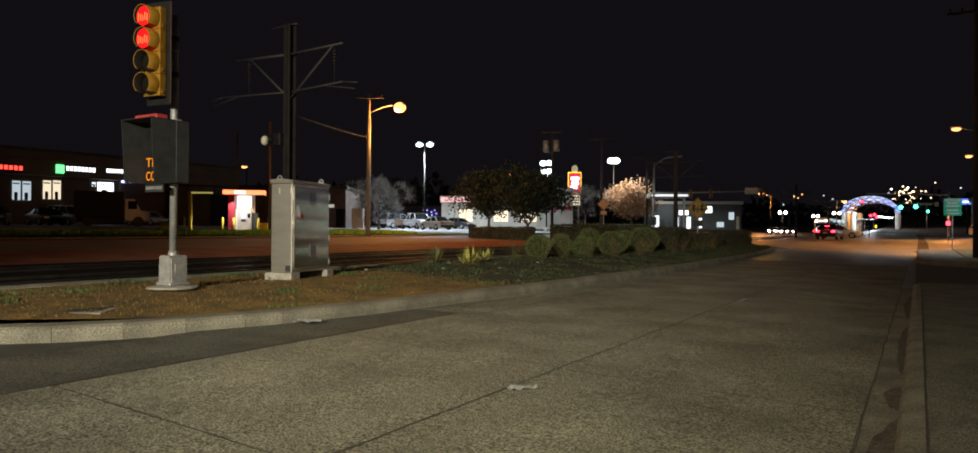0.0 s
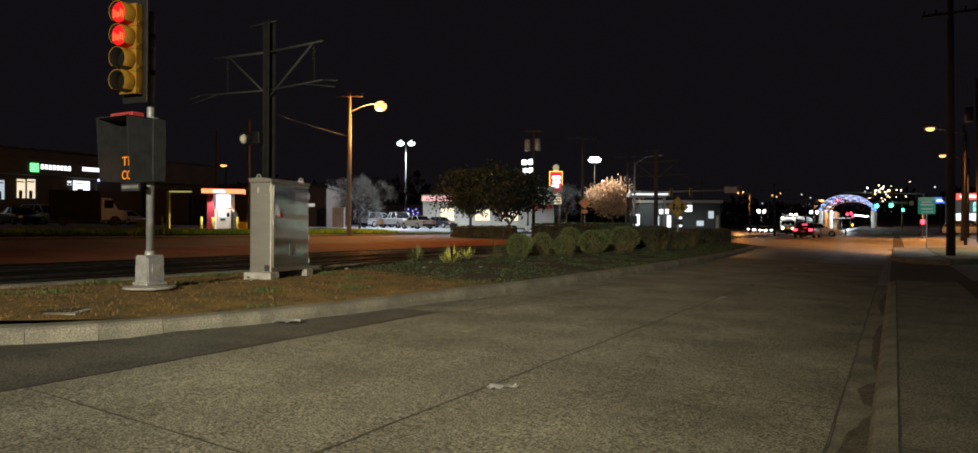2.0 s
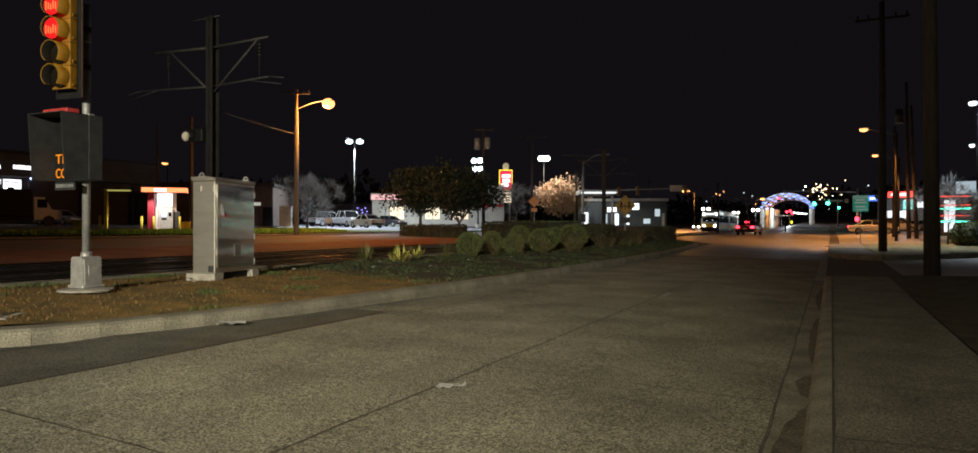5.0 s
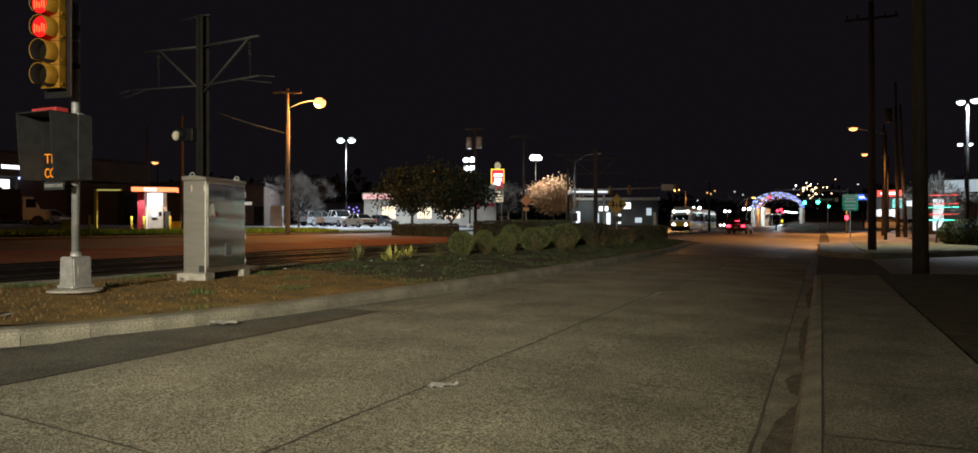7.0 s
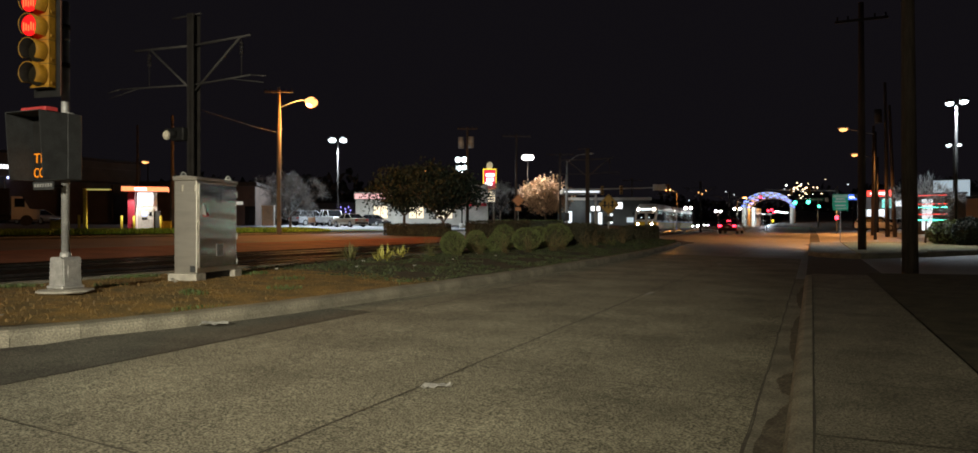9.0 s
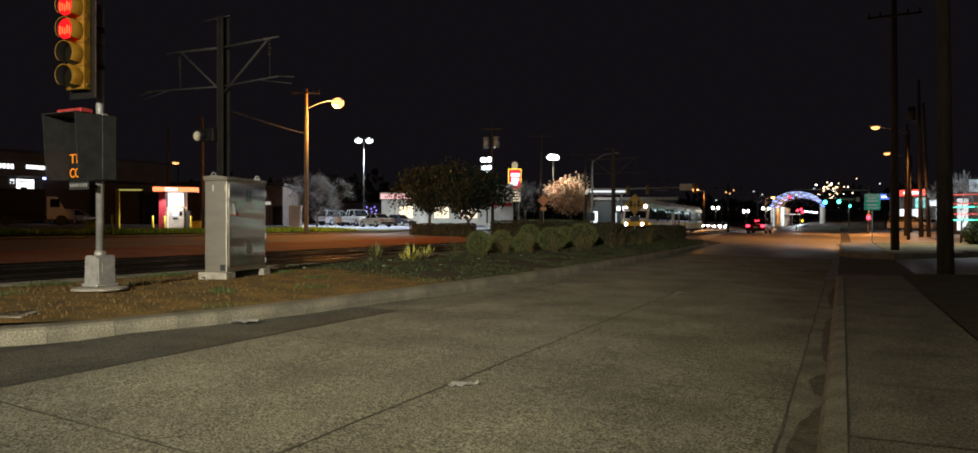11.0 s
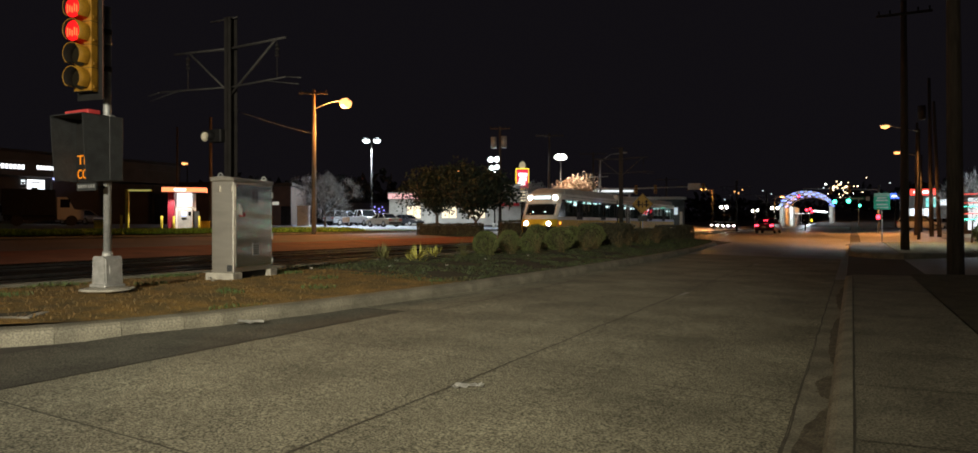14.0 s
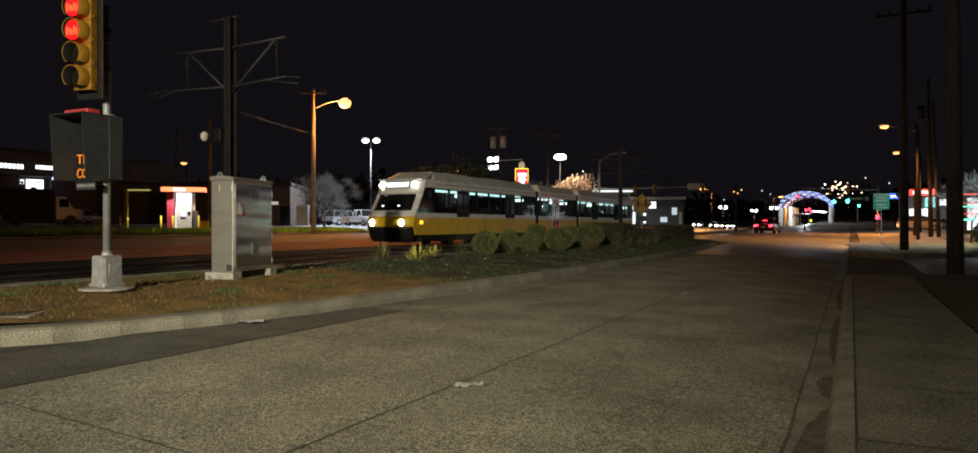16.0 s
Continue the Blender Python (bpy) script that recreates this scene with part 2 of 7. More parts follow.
def prism(bm, pts, axis, a0, a1):
    """Extrude a polygon (two coordinates each) along an axis from a0 to a1."""
    def at(p, a):
        return {"x": (a, p[0], p[1]), "y": (p[0], a, p[1]), "z": (p[0], p[1], a)}[axis]
    lo = [bm.verts.new(at(p, a0)) for p in pts]
    hi = [bm.verts.new(at(p, a1)) for p in pts]
    k = len(pts)
    for i in range(k):
        bm.faces.new((lo[i], lo[(i + 1) % k], hi[(i + 1) % k], hi[i]))
    bm.faces.new(lo[::-1])
    bm.faces.new(hi)
    bmesh.ops.recalc_face_normals(bm, faces=bm.faces)
    return bm


def polytube(bm, pts, r, seg=5):
    """One bent tube through all the points."""
    pts = [Vector(p) for p in pts]
    rings = []
    for i, p in enumerate(pts):
        d = (pts[min(i + 1, len(pts) - 1)] - pts[max(i - 1, 0)]).normalized()
        q = d.to_track_quat("Z", "Y").to_matrix()
        rings.append([bm.verts.new(p + q @ Vector((r * math.cos(2 * math.pi * k / seg), r * math.sin(2 * math.pi * k / seg), 0))) for k in range(seg)])
    for a, b in zip(rings, rings[1:]):
        for k in range(seg):
            bm.faces.new((a[k], a[(k + 1) % seg], b[(k + 1) % seg], b[k])).smooth = True
    bm.faces.new(rings[0][::-1])
    bm.faces.new(rings[-1])
    return bm


def mesh_of(name, bm, material, smooth=False):
    me = bpy.data.meshes.new(name)
    if smooth:
        for f in bm.faces:
            f.smooth = True
    bm.to_mesh(me)
    bm.free()
    me.materials.append(material)
    return me


def part(name, bm, material, parent=None, label="", smooth=False):
    ob = new(name, mesh_of(name, bm, material, smooth))
    ob.parent = parent
    if label:
        tagged(ob, label)
    return ob


def thing(name, label, category, m=None, group="", kind=""):
    ob = new(name)
    ob.matrix_basis = m or Matrix()
    return tagged(ob, label, category, group, kind)


def B(*a, **k):
    return box(bmesh.new(), *a, **k)


def C(*a, **k):
    return tube(bmesh.new(), *a, **k)


# ---- the lie of the land ----
PROFILE = [(-900, 6.0), (-140, 2.2), (-60, 1.42), (-44, 1.14), (-38.0, 1.05), (-35.2, 0.95), (-35.0, 0.80), (-27.5, 0.50), (-22.4, 0.30), (-13.4, 0.30),
           (-13.2, 0.36), (-10.5, 0.43), (-8.6, 0.36), (-7.75, 0.30), (-7.7, 0.15), (-0.13, 0.0), (-0.12, 0.15), (1.5, 0.16), (12, 0.30), (900, 3.0)]
END0, END1 = 2.0, 53.6          # ends of the planted median


def smooth_step(a, b, v):
    v = min(1.0, max(0.0, (v - a) / (b - a)))
    return v * v * (3 - 2 * v)


def profile(x):
    for (xa, za), (xb, zb) in zip(PROFILE, PROFILE[1:]):
        if x <= xb:
            return za + (zb - za) * max(0.0, (x - xa) / (xb - xa))
    return PROFILE[-1][1]


def gz(x, y):
    z = profile(x)
    if -13.3 < x < -7.72 and (y < END0 or y > END1):
        z = 0.15 + (0.15 * (-7.7 - x) / 5.6)
    z += 0.42 * smooth_step(50, 76, y) * smooth_step(-15.5, -10.5, x)
    z += 0.020 * max(0.0, y - 135) * smooth_step(-14, -8, x)
    z += 0.012 * max(0.0, y - 260)
    return z


def sheet(name, xs, ys, material, lift=0.0, label="", z=gz):
    bm = bmesh.new()
    grid = [[bm.verts.new((x, y, z(x, y) + lift)) for x in xs] for y in ys]
    for j in range(len(ys) - 1):
        for i in range(len(xs) - 1):
            bm.faces.new((grid[j][i], grid[j][i + 1], grid[j + 1][i + 1], grid[j + 1][i]))
    return tagged(part(name, bm, material), label, name.replace("_", " "), kind="structure")


YS = [-60, -20, 0, 10, 20, 30, 40, 47, 50, 53, 56, 60, 64, 68, 72, 76, 80, 90, 100, 120, 135, 160, 200, 260, 330, 450, 700, 1400]
sheet("ground", [-900, -400, -140, -90, -60, -50, -44, -38, -35.3, -27.5, -22.4, -13.4, -13.2, -10.5, -7.9, -7.65, -3.07, -0.2, -0.1, 1.5, 6, 12, 40, 120, 400, 900], [-300] + YS, M_BARE, -0.12,
      "dark bare ground running out to the horizon")
sheet("near_road", [-6.15, -3.07, -0.37], [-60, -20, 0, 5, 9.3], M_ROAD, 0.0, "worn concrete two-lane roadway near the viewer")
sheet("near_road", [-7.69, -6.15, -3.07, -0.37], [9.3, 13.6, 20, 30, 33.4], M_ROAD, 0.0, "worn concrete two-lane roadway with sawn joints")
# Road colour turns from yellowish to neutral grey at y = 33.4.
sheet("road_approach", [-7.69, -6.15, -3.07, -0.37], [33.4, 40, 47, 50] + YS[9:22], M_ROAD2, 0.0, "smooth neutral grey roadway up to the crossing")
sheet("road_edge", [-7.69, -6.15], [-60, -20, 0, 5, 9.3], M_ASPHALT, -0.004, "dark asphalt patch strip along the median kerb")
sheet("gutter", [-0.37, -0.131], [-60, 0, 10, 21], M_KERB, 0.004, "pale concrete gutter pan beside the kerb")
sheet("far_road", [-35.0, -31.2, -27.5], YS, M_FARROAD, 0.0, "pale roadway beyond the tracks under orange light")
sheet("paved_strip", [-27.5, -22.4], YS[:12], M_PAVER, 0.0, "red brick paved strip between roadway and tracks")
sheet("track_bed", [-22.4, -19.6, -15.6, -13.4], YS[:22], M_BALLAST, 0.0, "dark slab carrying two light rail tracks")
sheet("crossing", [-13.4, -10, -7.69], [53.6, 56, 60, 64, 68, 72, 76, 80, 90, 100, 120, 160, 200], M_ROAD2, -0.002, "worn concrete of the road crossing")
sheet("crossing_paving", [-27.5, -22.4], [53.6, 60, 72, 90, 120, 160, 200], M_ROAD2, -0.002, "worn concrete of the road crossing by the tracks")
sheet("crossing_apron", [-0.37, 6, 12], [56, 60, 64, 68, 72, 76, 80, 90, 120, 135], M_ROAD2, -0.003, "worn concrete apron on the far side of the crossing")
sheet("side_street", [-0.37, 6, 12, 40], [21, 24, 28, 33, 40, 56], M_ROAD2, 0.0, "worn concrete driveway crossing the sidewalk line", z=lambda x, y: profile(x) - 0.10 if x > -0.1 else 0.004)
sheet("sidewalk", [0.04, 1.36], [-60, 0, 10, 21], M_WALK, 0.0, "worn concrete sidewalk slabs")
sheet("verge", [1.36, 6, 12], [-60, 0, 10, 21.5], M_BED, 0.02, "dark bare verge beside the sidewalk")


def plot(name, outline, material, lift, label):
    """A flat piece of ground with a free outline and a skirt down to the street."""
    bm = bmesh.new()
    top = [bm.verts.new((x, y, gz(x, y) + lift)) for x, y in outline]
    low = [bm.verts.new((x, y, gz(x, y) - 0.16)) for x, y in outline]
    k = len(outline)
    bm.faces.new(top)
    for i in range(k):
        bm.faces.new((low[i], low[(i + 1) % k], top[(i + 1) % k], top[i]))
    bmesh.ops.triangulate(bm, faces=[f for f in bm.faces if len(f.verts) > 4])
    bmesh.ops.recalc_face_normals(bm, faces=bm.faces)
    return tagged(part(name, bm, material), label, name.replace("_", " "), kind="structure")


plot("corner_island", [(0.06, 56.0), (0.06, 36.4), (0.35, 35.2), (1.0, 34.2), (1.9, 33.5), (1.9, 45), (1.9, 56.0)], M_KERB, 0.02, "pale concrete corner sidewalk")
plot("corner_grass", [(1.9, 56.0), (1.9, 45), (1.9, 33.5), (4.6, 35.7), (8.0, 39.4), (14.0, 46.2), (22.0, 56.0), (12, 56.0), (6, 56.0)], M_CORNERGRASS, 0.05, "dry lit grass on the corner")
sheet("lawn_strip", [-38.4, -35.2], YS[:12], M_GRASSBASE, 0.0, "green mown grass strip along the far kerb")
sheet("parking_lot", [-140, -90, -60, -50, -44, -38.4], YS[1:21], M_LOT, 0.0, "dark asphalt parking lots beyond the far road")
sheet("shop_lot", [6, 12, 40, 120], [56, 76, 90, 120, 160], M_LOT, 0.03, "asphalt lot before the shops")


def island_edge():
    """The median's kerb line towards the near road, from its near nose to its far nose."""
    pts = [(-13.2, 2.05), (-11.6, 2.15), (-10.2, 2.75), (-9.2, 3.5), (-8.42, 4.35), (-8.0, 4.95), (-7.74, 5.6), (-7.5, 6.3), (-7.36, 6.8), (-7.1, 8.2), (-6.9, 10.3)]
    pts += [(-6.72, 12.5), (-6.6, 15), (-6.53, 18), (-6.5, 21), (-6.5, 24), (-6.53, 27), (-6.6, 30), (-6.7, 33), (-6.85, 36), (-7.02, 39), (-7.24, 42), (-7.5, 45), (-7.82, 48)]
    pts += [(-8.2, 50.2), (-8.75, 51.9), (-9.7, 53.0), (-11.2, 53.5), (-13.2, 53.55)]
    return pts


def island_z(x, y):
    return profile(min(x, -7.9)) if x < -7.9 else 0.30


def kerb_x(y):
    """The near kerb line of the median at y."""
    edge = island_edge()
    for (xa, ya), (xb, yb) in zip(edge, edge[1:]):
        if ya <= y <= yb:
            return xa + (xb - xa) * (y - ya) / (yb - ya)
    return -13.0


def median_surface(name, y0, y1, material, label, lift=0.0):
    edge = [p for p in island_edge()]
    bm = bmesh.new()
    rows = []
    n = max(2, int((y1 - y0) / 0.45))
    for j in range(n + 1):
        y = y0 + (y1 - y0) * j / n
        xr = None
        for (xa, ya), (xb, yb) in zip(edge, edge[1:]):
            if ya <= y <= yb:
                xr = xa + (xb - xa) * (y - ya) / (yb - ya) - 0.27
                break
        row = []
        for i in range(13):
            x = -13.2 + (xr + 13.2) * i / 12
            bumpy = 0.025 * noise.noise(Vector((x * 1.3, y * 1.3, 0))) * (0 if i in (0, 12) else 1)
            row.append(bm.verts.new((x, y, max(0.29, island_z(x, y)) + bumpy + lift)))
        rows.append(row)
    for j in range(n):
        for i in range(12):
            bm.faces.new((rows[j][i], rows[j][i + 1], rows[j + 1][i + 1], rows[j + 1][i]))
    return tagged(part(name, bm, material, smooth=True), label, "median", kind="structure")


median_surface("median_soil", 2.3, 13.0, M_SOIL, "rusty dry soil of the median with sparse grass")
median_surface("median_bed", 13.0, 53.2, M_BED, "dark mulched planting bed of the median")


def kerb_run(parent, pts, side, z_road, h=0.15, w=0.17, label=""):
    """Cast kerb pieces along a line, each with a rounded top edge; side +1 keeps the body to the left of travel."""
    for (xa, ya), (xb, yb) in zip(pts, pts[1:]):
        d = Vector((xb - xa, yb - ya))
        n = d.length
        if n < 0.05:
            continue
        zr = z_road((xa + xb) / 2, (ya + yb) / 2)
        prof = [(0, zr - 0.1), (0.0, zr + h * 0.45), (0.03, zr + h - 0.03), (0.075, zr + h), (w, zr + h + 0.012), (w, zr - 0.1)]
        bm = prism(bmesh.new(), prof, "y", 0.004, n - 0.004)
        ob = part("kerbstone", bm, M_KERB, parent)
        ang = math.atan2(d.y, d.x) - math.pi / 2
        flip = Matrix.Identity(4) if side < 0 else Matrix.Scale(-1, 4, (1, 0, 0))
        if side > 0:
            ob.data.transform(flip)
            ob.data.flip_normals()
        ob.matrix_basis = Matrix.Translation((xa, ya, 0)) @ Matrix.Rotation(ang, 4, "Z")


kerb_median = thing("kerb_median", "pale worn concrete kerb round the planted median", "kerb", kind="structure")
kerb_run(kerb_median, island_edge(), 1, lambda x, y: 0.13 + 0.42 * smooth_step(50, 76, y), 0.17, 0.30)
kerb_near = thing("kerb_sidewalk", "pale concrete kerb along the sidewalk", "kerb", kind="structure")
kerb_run(kerb_near, [(-0.13, y) for y in (-12, -9, -6, -3, 0, 3, 6, 9, 12, 15, 18, 20.6)], -1, lambda x, y: 0.0, 0.15, 0.17)
kerb_far = thing("kerb_far", "dark concrete kerb along the far roadway", "kerb", kind="structure")
kerb_run(kerb_far, [(-35.0, y) for y in range(-20, 60, 5)], 1, lambda x, y: 0.80, 0.08, 0.2)
kerb_corner = thing("kerb_corner", "concrete kerb round the corner by the driveway", "kerb", kind="structure")
kerb_run(kerb_corner, [(-0.13, 55.5), (-0.13, 50), (-0.13, 45), (-0.13, 40), (-0.13, 37.4), (0.0, 36.2), (0.3, 35.1), (0.95, 34.05), (1.9, 33.35), (4.7, 35.55), (8.1, 39.25), (14.1, 46.05), (22.1, 55.9)], 1, lambda x, y: 0.05 + 0.02 * max(0, x), 0.17, 0.2)
strip_edge = thing("kerb_track", "low concrete edge between median and track bed", "kerb", kind="structure")
kerb_run(strip_edge, [(-13.4, y) for y in range(-12, 54, 6)], 1, lambda x, y: 0.24, 0.14, 0.3)

# sawn joints and seams of the roadway
joints = thing("road_joints", "dark tarred joints sawn into the roadway", "joint", kind="structure")


def joint(xa, ya, xb, yb, w, name="joint", lift=0.004, m=None):
    d = Vector((xb - xa, yb - ya)).normalized()
    nrm = Vector((-d.y, d.x))
    bm = bmesh.new()
    n = max(2, int((Vector((xb - xa, yb - ya)).length) / 0.4))
    rows = []
    for i in range(n + 1):
        k = i / n
        p = Vector((xa + (xb - xa) * k, ya + (yb - ya) * k)) + nrm * 0.02 * noise.noise(Vector((xa + i * 0.7, ya, i * 0.3)))
        ww = w * (1 + 0.5 * noise.noise(Vector((i * 0.9, xa, ya))))
        rows.append([bm.verts.new((*(p + nrm * s * ww), gz(p.x, p.y) + lift)) for s in (-0.5, 0.5)])
    for a, b in zip(rows, rows[1:]):
        bm.faces.new((a[0], a[1], b[1], b[0]))
    bmesh.ops.recalc_face_normals(bm, faces=bm.faces)
    return part(name, bm, m or M_JOINT, joints)


joint(-3.07, -6, -3.07, 50, 0.026)
joint(-0.37, -6, -0.37, 20.8, 0.022)
joint(-6.10, -2, -6.24, 9.25, 0.03)
joint(-6.24, 9.25, -5.82, 9.45, 0.035)
joint(-5.82, 9.45, -5.93, 16.5, 0.035)
joint(-6.86, 9.4, -6.44, 12.3, 0.035)
joint(-7.3, 6.95, -6.6, 7.1, 0.018)
# Dark line across the road where its colour changes.
joint(-7.6, 33.4, -0.4, 33.4, 0.05)
for y in (3.13, 6.6, 13.1, 19.7, 26.3, 33.0):
    joint(-6.1, y + 0.05, -3.1, y - 0.1, 0.016)
for y in (6.42, 12.75, 19.1, 25.6, 32.0):
    joint(-3.0, y, -0.4, y - 0.08, 0.016)
for y in (1.5, 3.2, 4.9, 6.6, 8.3, 10.0, 11.7, 13.4, 15.1, 16.8, 18.5):
    joint(0.06, y, 1.36, y, 0.02)
joint(0.045, -6, 0.045, 20.8, 0.025)


M_SILT = mat("damp gutter silt", (0.12, 0.105, 0.08), 0.9, var=0.35, scale=6, fine=40, bump=0.3, speck=0.6)


def gutter_silt(y0, y1, w, seed):
    """A low drift of silt along the gutter."""
    rng = random.Random(seed)
    bm = bmesh.new()
    n = 16
    rows = []
    for i in range(n + 1):
        k = i / n
        y = y0 + (y1 - y0) * k
        ww = w * math.sin(math.pi * k) ** 0.5 * rng.uniform(0.7, 1.1) + 0.004
        rows.append([bm.verts.new((-0.133 - ww * q, y + rng.uniform(-0.02, 0.02), 0.008 + 0.012 * (1 - q))) for q in (0.0, 0.55, 1.0)])
    for a, b in zip(rows, rows[1:]):
        for q in (0, 1):
            bm.faces.new((a[q], a[q + 1], b[q + 1], b[q]))
    bmesh.ops.recalc_face_normals(bm, faces=bm.faces)
    return tagged(part("silt", bm, M_SILT, smooth=True), "dark silt drifted along the gutter", "silt", kind="stuff")


gutter_silt(3.0, 6.3, 0.17, 1)
gutter_silt(6.6, 7.6, 0.13, 2)
gutter_silt(8.2, 12.5, 0.09, 3)
gutter_silt(13.5, 18.5, 0.11, 4)


# ---- tracks ----
def track(x, label):
    t = thing("railway_track", label, "track", group="light rail tracks", kind="structure")
    for s in (-0.7175, 0.7175):
        def line(y):
            return x + s + (0 if y < 62 else 2.6 * smooth_step(62, 140, y) + 0.0)
        bm = bmesh.new()
        ys = [-60, -20, 0, 20, 40, 62] + list(range(70, 141, 10)) + [170, 205]
        prof = [(-0.036, 0.0), (-0.036, 0.05), (0.036, 0.05), (0.036, 0.0)]
        rings = [[bm.verts.new((line(y) + px, y, 0.30 + pz)) for px, pz in prof] for y in ys]
        for a, b in zip(rings, rings[1:]):
            for i in range(3):
                bm.faces.new((a[i], a[i + 1], b[i + 1], b[i]))
        bmesh.ops.recalc_face_normals(bm, faces=bm.faces)
        part("rail", bm, M_RAIL, t)
    return t


track(-15.6, "polished steel rails of the nearer track")
track(-19.6, "polished steel rails of the track under the train")


# ---- stainless cabinet on the median ----
def make_cabinet():
    c = thing("signal_cabinet", "tall brushed stainless steel control cabinet on concrete feet", "cabinet", pose(-10.39, 9.82, 0.42, 0, 0, 13))
    W, D, z0, z1 = -0.47, 1.36, 0.14, 1.87
    part("body", B(W, 0.0, 0.0, D, z0, z1, 0.012, segments=2), M_STEEL, c)
    bm = B(W - 0.02, 0.03, -0.03, D + 0.015, z1, z1 + 0.05, 0.015)
    prism(bm, [(W - 0.02, z1 + 0.05), (0.03, z1 + 0.05), (0.03, z1 + 0.06), (W / 2, z1 + 0.10), (W - 0.02, z1 + 0.08)], "y", -0.03, D + 0.015)
    part("roof", bm, M_STEEL, c)
    door = part("door", B(0.001, 0.028, 0.06, D - 0.05, z0 + 0.09, z1 - 0.05, 0.008, segments=2), M_STEELDOOR, c, "brushed steel door with rolled edges")
    bm = bmesh.new()
    for y in (0.62, 0.74):
        for k in range(9):
            box(bm, 0.028, 0.036, y - 0.045, y + 0.045, 1.48 + k * 0.028, 1.492 + k * 0.028)
    part("louvre", bm, M_BLACK, door, "dark louvred vent slots")
    bm = B(0.028, 0.05, 0.14, 0.19, 1.24, 1.44, 0.008)
    tube(bm, (0.05, 0.165, 1.34), (0.075, 0.165, 1.34), 0.012)
    box(bm, 0.06, 0.085, 0.145, 0.185, 1.22, 1.38, 0.006)
    part("handle", bm, M_GALV, door, "steel lever handle")
    part("padlock", B(0.03, 0.075, 0.205, 0.285, 1.20, 1.28, 0.012), M_REDPAINT, door, "small red padlock")
    part("notice", B(0.028, 0.031, 0.60, 0.82, 0.44, 0.68, 0.0), M_GALV, door, "small pale notice plate")
    bm = bmesh.new()
    for k in range(5):
        box(bm, 0.031, 0.033, 0.62, 0.80, 0.47 + k * 0.04, 0.482 + k * 0.04)
    part("notice_line", bm, M_DARKSTEEL, door, "unreadable print on the notice")
    for y in (0.25, 0.75, 1.6):
        part("hinge", C((0.03, D - 0.04, y), (0.03, D - 0.04, y + 0.12), 0.014, seg=8), M_GALV, c)
    for x, y in ((W + 0.15, 0.06), (-0.12, D - 0.12)):
        bm = bmesh.new()
        for a in range(10):
            a0, a1 = math.pi * a / 10, math.pi * (a + 1) / 10
            tube(bm, (x + 0.05 * math.cos(a0), y, z1 + 0.10 + 0.06 * math.sin(a0)), (x + 0.05 * math.cos(a1), y, z1 + 0.10 + 0.06 * math.sin(a1)), 0.013, seg=6)
        box(bm, x - 0.06, x + 0.06, y - 0.02, y + 0.02, z1 + 0.03, z1 + 0.11, 0.004)
        part("lifting_eye", bm, M_GALV, c)
    for x in (W + 0.16, W + 0.42):
        part("bracket", B(x - 0.025, x + 0.025, -0.03, 0.0, z1 - 0.2, z1 - 0.08, 0.006), M_STEEL, c)
    part("stencil", B(-0.14, -0.03, -0.004, 0.0, z0 + 0.02, z0 + 0.14), M_GREYBOX, c, "small grey maker's plate")
    part("footing", B(W - 0.07, 0.06, -0.10, 0.20, -0.08, z0, 0.02, segments=2), M_CONC, c, "rough concrete foot")
    part("footing", B(W - 0.07, 0.06, D - 0.16, D + 0.10, -0.08, z0, 0.02, segments=2), M_CONC, c, "rough concrete foot")
    part("plinth", B(W + 0.06, -0.06, 0.12, D - 0.1, -0.06, z0, 0.01), M_BLACK, c, "dark recessed plinth")


make_cabinet()


# ---- signal post with four-lamp head and blank-out sign ----
def arch(bm, cx, cz, r, y0, y1, a0, a1, thick=0.008, seg=18, cut=0.0):
    """A visor: part of a tube about the y axis, cut back towards its lower ends."""
    inner, outer = [], []
    for i in range(seg + 1):
        a = a0 + (a1 - a0) * i / seg
        yy = y0 + (y1 - y0) * (1 - cut * abs(2 * i / seg - 1) ** 2)
        for lst, rr in ((inner, r - thick), (outer, r)):
            x, z = cx + rr * math.cos(a), cz + rr * math.sin(a)
            lst.append((bm.verts.new((x, y0, z)), bm.verts.new((x, yy, z))))
    for i in range(seg):
        for lst in (inner, outer):
            f = bm.faces.new((lst[i][0], lst[i + 1][0], lst[i + 1][1], lst[i][1]))
            f.smooth = True
        bm.faces.new((inner[i][1], inner[i + 1][1], outer[i + 1][1], outer[i][1]))
    bmesh.ops.recalc_face_normals(bm, faces=bm.faces)


def disc(bm, cx, y, cz, r, seg=24, dome=0.0):
    c = bm.verts.new((cx, y - dome, cz))
    ring = [bm.verts.new((cx + r * math.cos(2 * math.pi * i / seg), y, cz + r * math.sin(2 * math.pi * i / seg))) for i in range(seg)]
    for i in range(seg):
        f = bm.faces.new((c, ring[i], ring[(i + 1) % seg]))
        f.smooth = True
    bmesh.ops.recalc_face_normals(bm, faces=bm.faces)


